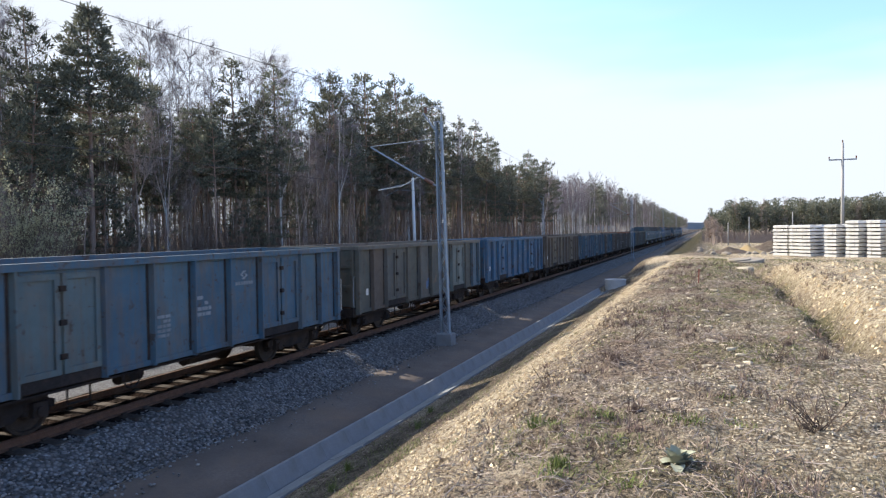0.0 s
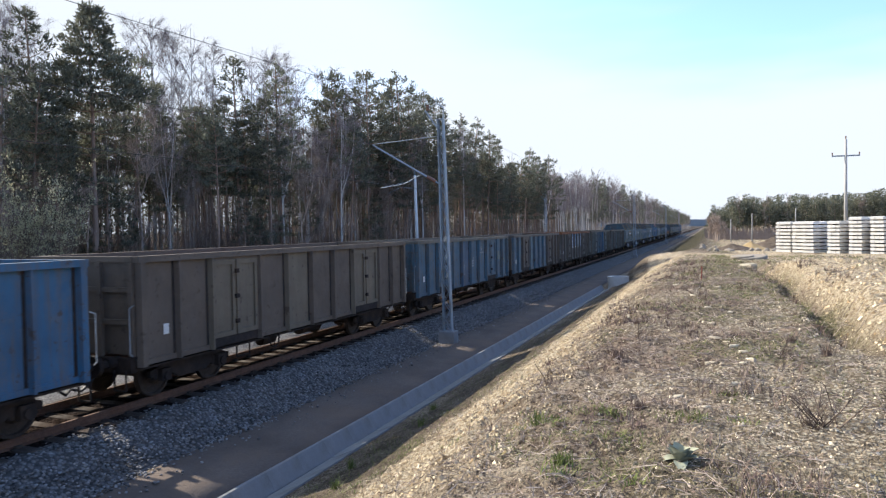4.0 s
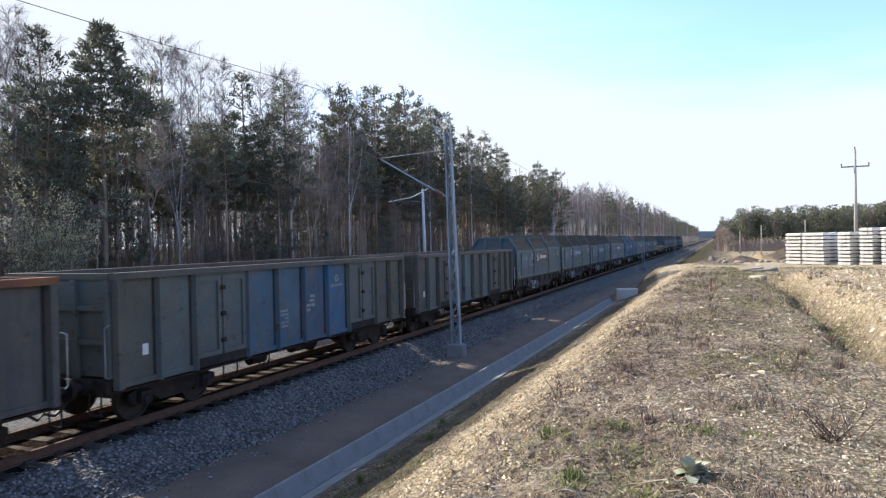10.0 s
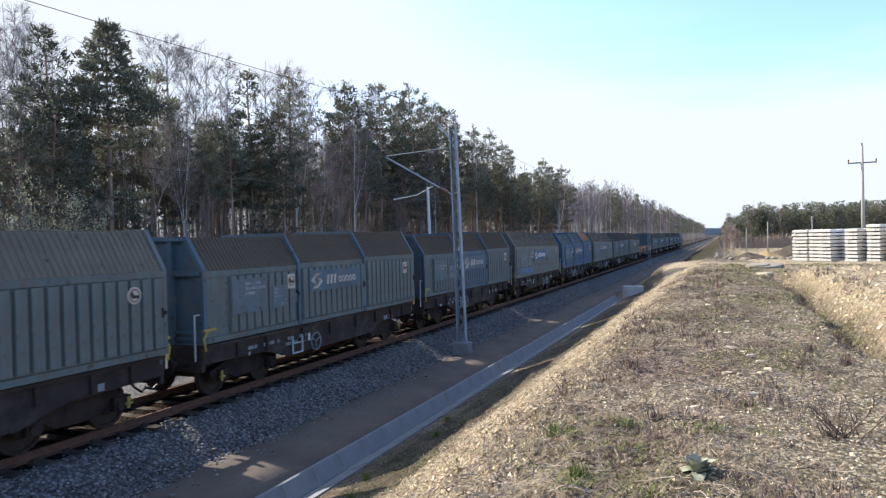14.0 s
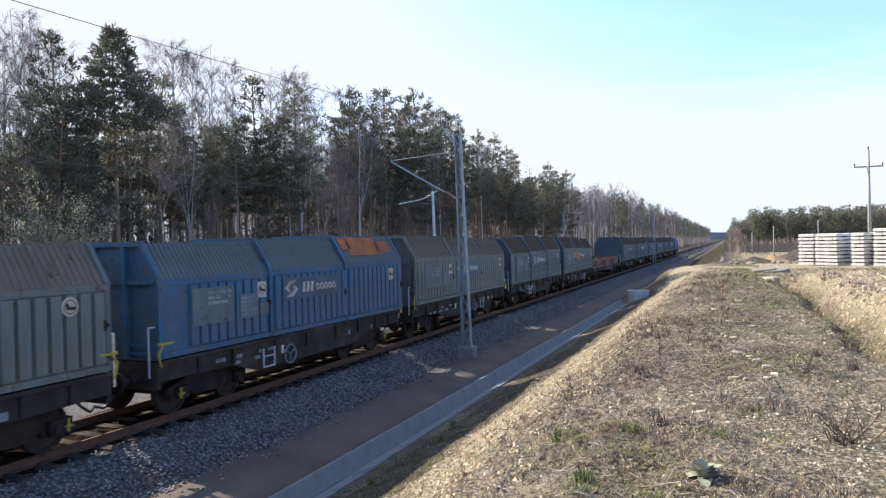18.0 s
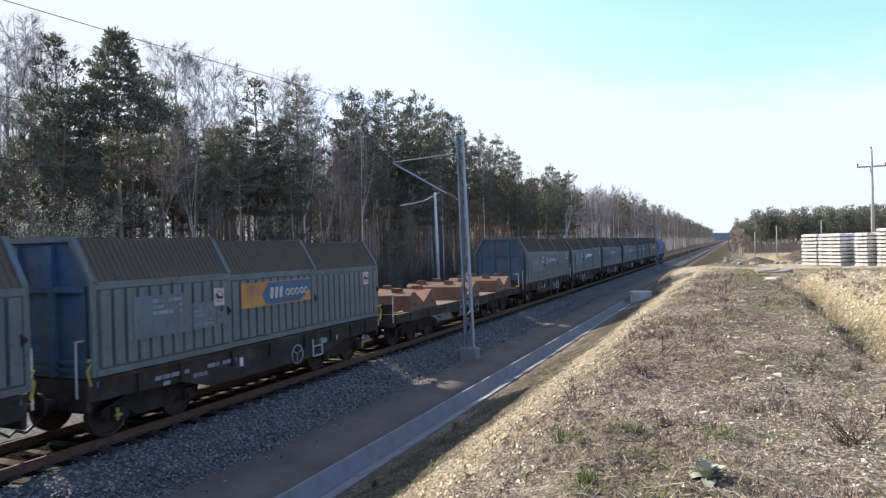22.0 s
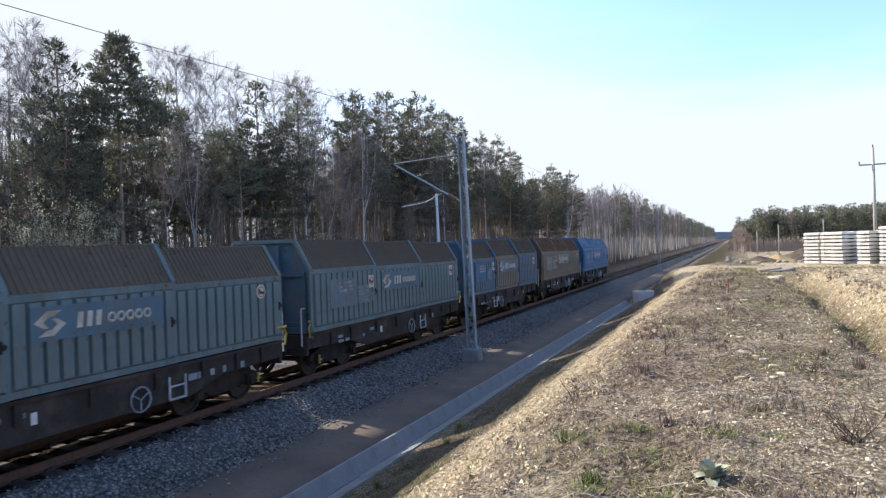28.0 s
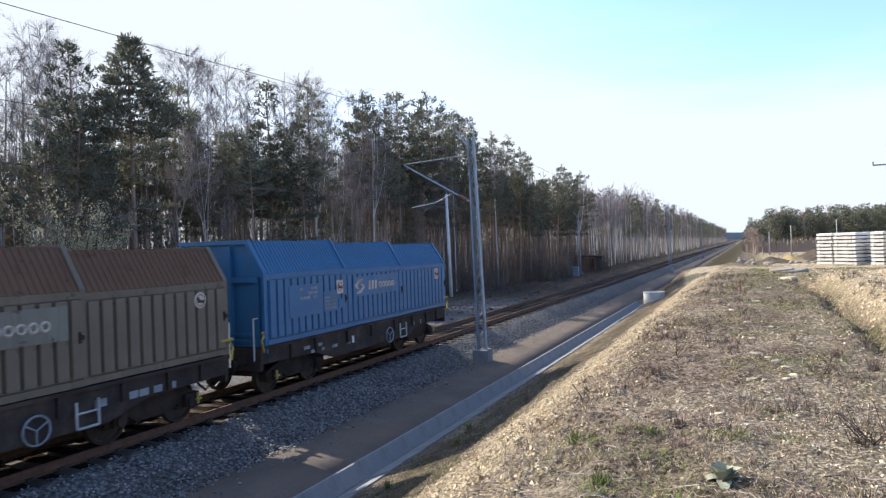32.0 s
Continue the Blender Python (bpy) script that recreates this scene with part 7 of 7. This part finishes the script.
def flagstone(x, y, r, rng, flat=0.4):
    """A flat broken stone with an uneven outline and chipped upper edge."""
    n = rng.randint(6, 8)
    lo, mid, up = [], [], []
    k = rng.uniform(0.5, 0.75)
    for i in range(n):
        a = 2 * math.pi * i / n + rng.uniform(-0.25, 0.25)
        q = r * rng.uniform(0.75, 1.15)
        px, py = math.cos(a) * q, math.sin(a) * q * k
        lo.append((px * 0.9, py * 0.9, -0.3 * r))
        mid.append((px, py, r * flat * rng.uniform(0.3, 0.7)))
        up.append((px * 0.78, py * 0.75, r * flat * rng.uniform(0.8, 1.25)))
    f = [tuple(range(2 * n, 3 * n))]
    for i in range(n):
        j = (i + 1) % n
        f += [(i, j, n + j, n + i), (n + i, n + j, 2 * n + j, 2 * n + i)]
    return Geo().add(lo + mid + up, f)


def scatter_bank():
    rng = random.Random(12)
    straw, pebble, stick, green, moss = Geo(), Geo(), Geo(), Geo(), Geo()
    # matted dead grass, and mossy grass on the top of the bank
    for _ in range(26000):
        x, y = bank_spot(rng, x0=-5.0, x1=7.5)
        if noise.noise((x * 0.8, y * 0.6, 2.0)) + 0.5 * noise.noise((x * 2.6, y * 2.6, 6.0)) < rng.uniform(-0.55, 0.15):
            continue
        if -4.7 < x < -1.7 and rng.random() < 0.88:
            continue
        if rng.random() < 0.9 * ground_cover(x, y)[3]:
            continue
        if 9 < y < 31 and 0.0 < x - gully_line(y) < 3.0 and rng.random() < 0.93:
            continue
        z = ground_height(x, y) - 0.008
        mossy = noise.noise((x * 0.5, y * 0.4, 21.0)) + 0.30 * smoothstep(7, 11, y) + 0.45 * smoothstep(-0.8, 0.6, x) > 0.36
        size = rng.uniform(0.025, 0.075) * (1 + y * 0.02)
        for _ in range(rng.randint(5, 9)):
            a = rng.uniform(0, 6.28)
            d = Vector((math.cos(a), math.sin(a), rng.uniform(0.05, 0.7 if mossy else 0.4))) * size * rng.uniform(0.5, 1.5)
            g = moss if mossy and rng.random() < 0.7 else straw
            blade(g, Vector((x + rng.uniform(-0.06, 0.06), y + rng.uniform(-0.06, 0.06), z)), d, 0.0024 * (1 + y * 0.10))
    # crumbs of stone and earth
    for _ in range(48000):
        x, y = bank_spot(rng, x0=-5.0, x1=7.5)
        sand, turf, litter, gravel = ground_cover(x, y)
        if rng.random() > 0.12 + 0.9 * gravel + 0.35 * sand:
            continue
        r = (0.005 + 0.009 * rng.random() ** 2 + 0.015 * rng.random() ** 12) * (1 + y * 0.035)
        crumb(pebble, x, y, ground_height(x, y), r, rng)
    # dead stalks, most of them lying, some standing in combs
    for _ in range(12000):
        x, y = bank_spot(rng, 3.6, 30.0, x0=-2.6, x1=5)
        if noise.noise((x * 0.9, y * 0.8, 33.0)) < rng.uniform(-0.4, 0.3):
            continue
        z = ground_height(x, y) + 0.008
        a = rng.uniform(0, 6.28)
        up = rng.uniform(0.0, 0.22) if rng.random() < 0.87 else rng.uniform(0.5, 2.0)
        d = Vector((math.cos(a), math.sin(a), up)).normalized() * rng.uniform(0.05, 0.20)
        p = Vector((x, y, z))
        m = p + d * 0.55 + Vector((rng.uniform(-0.02, 0.02), rng.uniform(-0.02, 0.02), rng.uniform(0, 0.02)))
        w = 0.0022 * (1 + y * 0.06)
        stick.tube(p, m, w, w * 0.8, 3, caps=False)
        stick.tube(m, p + d, w * 0.8, w * 0.4, 3, caps=False)
    for _ in range(420):
        x, y = bank_spot(rng, 3.8, 15.0, x0=-2.2, x1=4)
        a, c = rng.uniform(0, 6.28), rng.uniform(-0.8, 0.8)
        ln, w = rng.uniform(0.15, 0.42), 0.0026 * (1 + y * 0.04)
        last = Vector((x, y, ground_height(x, y) + 0.015))
        for k in range(1, 5):
            q = Vector((last.x + math.cos(a + c * k / 4) * ln / 4, last.y + math.sin(a + c * k / 4) * ln / 4, 0))
            q.z = ground_height(q.x, q.y) + 0.015 + rng.uniform(0, 0.03)
            stick.tube(last, q, w, w * 0.9, 3, caps=False)
            last = q
    # low fresh tufts
    for x, y, n, r in ((-0.80, 6.25, 90, 0.07), (-0.32, 6.23, 80, 0.11), (-0.14, 6.11, 50, 0.06), (-0.60, 5.56, 70, 0.09), (0.18, 7.03, 50, 0.08), (0.25, 6.27, 60, 0.09), (-0.96, 4.68, 60, 0.06), (-0.50, 4.65, 60, 0.08),
                       (-2.6, 6.9, 90, 0.10), (-4.9, 9.2, 120, 0.2), (-5.2, 11.5, 120, 0.22), (-5.3, 8.0, 90, 0.2), (-5.4, 14.0, 90, 0.2), (-1.3, 6.1, 60, 0.09)):
        for _ in range(n):
            px, py = x + rng.gauss(0, r), y + rng.gauss(0, r)
            a = rng.uniform(0, 6.28)
            d = Vector((math.cos(a) * 0.8, math.sin(a) * 0.8, rng.uniform(0.3, 1.0))) * rng.uniform(0.03, 0.085) * (1.6 if r < 0.08 else 1.0)
            blade(green if rng.random() < 0.75 else moss, Vector((px, py, ground_height(px, py) - 0.01)), d, 0.0045)
    for _ in range(5200):
        x, y = bank_spot(rng, 5, 46, -6.72, -4.5)
        a = rng.uniform(0, 6.28)
        d = Vector((math.cos(a) * 0.8, math.sin(a) * 0.8, rng.uniform(0.2, 0.9))) * rng.uniform(0.04, 0.12)
        blade((green, moss, straw)[rng.choice((0, 1, 1, 1, 2, 2))], Vector((x, y, ground_height(x, y) - 0.01)), d, 0.006)
    # brown tufts that stand up out of the mat
    brown = Geo()
    for _ in range(3600):
        x, y = bank_spot(rng, 4.2, 34.0, x0=-2.4, x1=3.2)
        if noise.noise((x * 0.9, y * 0.5, 61.0)) < rng.uniform(0.02, 0.25) + 0.25 * smoothstep(0.6, 1.8, x):
            continue
        size, z = rng.uniform(0.05, 0.13) * (1 + 0.015 * y), ground_height(x, y) - 0.01
        for _ in range(rng.randint(9, 18)):
            a = rng.uniform(0, 6.28)
            d = Vector((math.cos(a) * 0.7, math.sin(a) * 0.7, rng.uniform(0.4, 1.3))) * size * rng.uniform(0.5, 1.1)
            blade(brown, Vector((x + rng.gauss(0, 0.04), y + rng.gauss(0, 0.04), z)), d, 0.0022 * (1 + y * 0.09))
    thing("brown_grass", "tufts of brown dead grass on the bank", "grass", geo=brown, material=M_BROWN, kind="stuff")
    # crumbling scarp: plates and clods that lie down the slope
    clod = Geo()
    for _ in range(34000):
        x, y = bank_spot(rng, 4.5, 50, -4.75, -1.5)
        if noise.noise((x * 1.5, y * 1.0, 40.0)) < rng.uniform(-0.5, 0.3):
            continue
        r = (0.006 + 0.009 * rng.random() ** 2 + 0.016 * rng.random() ** 9) * (1 + y * 0.025)
        crumb(clod, x, y, ground_height(x, y), r, rng)
    for _ in range(2200):
        x, y = bank_spot(rng, 4.5, 44, -4.3, -1.5)
        crumb(clod, x, y, ground_height(x, y) - 0.006, 0.014 + 0.035 * rng.random() ** 3, rng)
    for _ in range(2600):
        x, y = bank_spot(rng, 10, 30, 1.9, 5.5)
        if 0.1 < x - gully_line(y) < 3.0:
            crumb(clod, x, y, ground_height(x, y), 0.015 + 0.05 * rng.random() ** 3, rng)
    thing("scarp_clods", "crumbling clods of pale yellow sand on the scarp", "clods", geo=clod, material=M_CLOD, kind="stuff")
    thing("dead_grass", "mat of flattened straw-coloured dead grass", "grass", geo=straw, material=M_STRAW, kind="stuff")
    thing("moss", "low mossy olive grass on the bank", "moss", geo=moss, material=M_MOSS, kind="stuff")
    thing("pebbles", "scattered pale gravel and crumbs of earth", "pebbles", geo=pebble, material=M_PEBBLE, kind="stuff")
    thing("dead_stalks", "thin dead stalks lying on the bank", "stalks", geo=stick, material=M_STICK, kind="stuff")
    thing("fresh_grass", "small tufts of fresh green grass", "grass", geo=green, material=M_GREEN, kind="stuff")
    # clumps of taller grass, brown and green, one by one
    for x, y, h, m, label in ((-0.62, 6.55, 0.17, M_BROWN, "upright clump of dead brown grass"), (-1.45, 6.1, 0.15, M_GREEN, "upright clump of fresh green grass"), (-1.1, 8.9, 0.20, M_BROWN, "upright clump of dead brown grass"),
                              (1.35, 9.6, 0.22, M_BROWN, "upright clump of dead brown grass"), (1.05, 10.6, 0.16, M_BROWN, "upright clump of dead brown grass"), (-1.0, 4.9, 0.12, M_GREEN, "upright clump of fresh green grass"),
                              (-6.1, 11.0, 0.22, M_GREEN, "upright clump of fresh green grass"), (-5.8, 13.6, 0.20, M_GREEN, "upright clump of fresh green grass"), (-6.3, 15.5, 0.20, M_GREEN, "upright clump of fresh green grass"), (-5.6, 9.6, 0.18, M_GREEN, "upright clump of fresh green grass")):
        g = Geo()
        for _ in range(90):
            a = rng.uniform(0, 6.28)
            k = rng.uniform(0.15, 0.75)
            d = Vector((math.cos(a) * k, math.sin(a) * k, 1.0)).normalized() * h * rng.uniform(0.5, 1.15)
            blade(g, Vector((rng.gauss(0, 0.035), rng.gauss(0, 0.035), -0.01)), d, 0.0035)
        thing("grass_clump", label, "grass", pose(x, y, ground_height(x, y)), g, m, group="grass clumps on the bank", kind="stuff")
    # single stones
    for i, (x, y, r) in enumerate(((0.01, 8.7, 0.075), (0.24, 7.57, 0.06), (-0.65, 6.77, 0.085), (-0.3, 7.09, 0.055), (-0.04, 6.58, 0.045), (0.36, 8.66, 0.05), (0.05, 10.6, 0.10), (0.02, 12.2, 0.07), (-0.05, 14.6, 0.09), (0.35, 13.9, 0.06),
                                   (0.30, 10.0, 0.09), (0.38, 9.4, 0.08), (0.22, 10.4, 0.07), (0.45, 8.95, 0.07), (-0.75, 14.2, 0.07), (0.9, 15.6, 0.08), (-0.4, 17.3, 0.09), (0.2, 19.5, 0.10), (-0.9, 20.4, 0.10), (-0.3, 23.8, 0.11), (0.6, 24.4, 0.10), (1.4, 29.5, 0.35))):
        thing("stone", "pale broken stone lying on the bank", "stone", pose(x, y, ground_height(x, y), rng.uniform(-6, 6), rng.uniform(-6, 6), rng.uniform(-40, 40)), flagstone(x, y, r, rng, rng.uniform(0.2, 0.42)), M_LIMESTONE, group="stones on the bank")


scatter_bank()


def mullein(x, y):
    """An upright rosette of broad woolly leaves, the outer ones bent down."""
    w = thing("mullein", "grey-green woolly rosette of broad upright leaves", "plant", pose(x, y, ground_height(x, y) - 0.01))
    rng = random.Random(6)
    for i in range(15):
        a = i * 2.4 + rng.uniform(-0.2, 0.2)
        up = 0.35 + 0.065 * i
        ln, wd = rng.uniform(0.15, 0.20) * (1 - 0.012 * i), rng.uniform(0.044, 0.058)
        d = Vector((math.cos(a), math.sin(a), 0))
        s = Vector((-d.y, d.x, 0))
        verts, faces = [], []
        for k in range(7):
            t = k / 6
            bend = (0.10 if i < 5 else 0.03) * t * t
            c = d * (0.015 + ln * t * math.cos(up)) + Vector((0, 0, ln * math.sin(up) * t - bend))
            ww = wd * (0.25 + 0.75 * math.sin(math.pi * min(1.0, 0.08 + 0.80 * t))) * (1 - 0.85 * max(0, t - 0.75) / 0.25)
            fold = Vector((0, 0, 0.35 * ww)) - d * 0.5 * ww * math.sin(up)
            verts += [tuple(c - s * ww + fold), tuple(c), tuple(c + s * ww + fold)]
            if k:
                o = (k - 1) * 3
                faces += [(o, o + 1, o + 4, o + 3), (o + 1, o + 2, o + 5, o + 4)]
        part("leaf", Geo().add(verts, faces), M_MULLEIN, w, smooth=True)
    return w


mullein(-0.2, 5.1)


def dry_shrub(x, y, h, n, seed):
    rng = random.Random(seed)
    g = Geo()
    for _ in range(n):
        a = rng.uniform(0, 6.28)
        p = Vector((rng.uniform(-0.08, 0.08), rng.uniform(-0.08, 0.08), -0.02))
        d = Vector((math.cos(a) * 0.7, math.sin(a) * 0.7, rng.uniform(0.5, 1.3))).normalized()
        q = p + d * h * rng.uniform(0.5, 1.1)
        g.tube(p, q, 0.006, 0.003, 4, caps=False)
        for _ in range(5):
            s = p.lerp(q, rng.uniform(0.3, 1))
            e = s + (d + rand_dir(rng) * 0.8).normalized() * h * rng.uniform(0.15, 0.4)
            g.tube(s, e, 0.003, 0.0015, 3, caps=False)
    return thing("dry_shrub", "dead brown shrub with thin branching stalks", "shrub", pose(x, y, ground_height(x, y)), g, M_SHRUB, group="dead shrubs")


for i, (x, y, h, n) in enumerate(((0.88, 6.34, 0.40, 12), (0.75, 6.2, 0.12, 16), (1.55, 7.2, 0.22, 9), (-1.05, 10.5, 0.45, 5), (0.75, 9.2, 0.25, 7), (-1.9, 8.6, 0.25, 8), (0.6, 11.8, 0.2, 6))):
    dry_shrub(x, y, h, n, 90 + i)
thing("stake", "thin red-brown stake driven into the bank", "stake", pose(-0.25, 22.0, ground_height(-0.25, 22.0), 2, 3, 0), Geo().tube((0, 0, -0.1), (0, 0, 0.42), 0.018, 0.015, 6), surface("red_stake_paint", (0.25, 0.07, 0.05), 0.8))


def heap(x, y, r, h, seed, material, label):
    """A rough mound of spoil."""
    rng = random.Random(seed)
    verts, faces = [], []
    n, m = 22, 8
    for j in range(m + 1):
        for i in range(n):
            t, q = 2 * math.pi * i / n, j / m
            k = 1 + 0.25 * noise.noise((math.cos(t) * 1.5 + seed, math.sin(t) * 1.5, q))
            z = h * (1 - q) ** 1.2 * (1 + 0.35 * noise.noise((math.cos(t) * q * 3, math.sin(t) * q * 3, seed))) - 0.15 * (j == m)
            verts.append((math.cos(t) * r * q * k, math.sin(t) * r * q * k * 0.7, z))
    for j in range(m):
        for i in range(n):
            faces.append((j * n + i, j * n + (i + 1) % n, (j + 1) * n + (i + 1) % n, (j + 1) * n + i))
    return thing("spoil_mound", label, "mound", pose(x, y, ground_height(x, y)), Geo().add(verts, faces), material, group="heaps of spoil", smooth=True)


M_SPOIL = surface("brown_spoil", (0.088, 0.068, 0.054), 0.95, var=0.35, scale=0.8, fine=8, dirt=(0.165, 0.135, 0.102), dirt_amount=0.5, bump=0.8, bump_scale=6, spec=0.1)
M_SAND = surface("yellow_sand", (0.350, 0.259, 0.140), 0.95, var=0.15, scale=0.8, bump=0.4, bump_scale=10, spec=0.1)
heap(4.9, 96, 2.4, 1.1, 1, M_SAND, "heap of yellow sand")
heap(2.5, 88, 3.0, 0.8, 2, M_SPOIL, "low heap of brown soil and stones")
heap(8.5, 112, 4.0, 1.6, 3, M_SPOIL, "heap of dark brown soil")
heap(13.5, 118, 5.5, 1.7, 4, M_SPOIL, "heap of dark brown soil")
rng_rubble = random.Random(15)
for i in range(70):
    x, y = rng_rubble.uniform(-1.2, 11.5), rng_rubble.uniform(74, 116)
    g = Geo()
    r = rng_rubble.uniform(0.15, 0.45)
    stone(g, (0, 0, 0), r, rng_rubble, 0.6)
    thing("rubble", "broken concrete lump in the yard", "rubble", pose(x, y, ground_height(x, y) + r * 0.2, 0, 0, rng_rubble.uniform(0, 360)), g, M_SLAB, group="rubble in the yard")


# ---- what moves ----
RUN = [(0, 0.0), (2, 18.5), (4, 37.4), (6, 56.3), (9, 84.85), (13, 122.8), (16.5, 155.7), (19, 179.2), (22.5, 212.4), (24, 226.75), (26, 245.85), (28, 265.0), (30, 284.3), (32, 303.5)]   # seconds, metres run


def run_at(t):
    for (ta, a), (tb, b) in zip(RUN, RUN[1:]):
        if t <= tb:
            return a + (b - a) * (t - ta) / (tb - ta)
    return RUN[-1][1]


def motions():
    for wagon, y in TRAIN:
        walk(wagon, [(t, pose(TRACK_X, y - s, 0)) for t, s in RUN])
    # the wheels roll without slipping: a row every fifteenth of a second
    times = [i / 15 for i in range(481)]
    turns = [math.degrees(run_at(t) / 0.46) for t in times]
    for axle in SPINNING:
        x, y, z = axle.location
        walk(axle, [(t, pose(x, y, z, a % 360, 0, 0)) for t, a in zip(times, turns)])


motions()
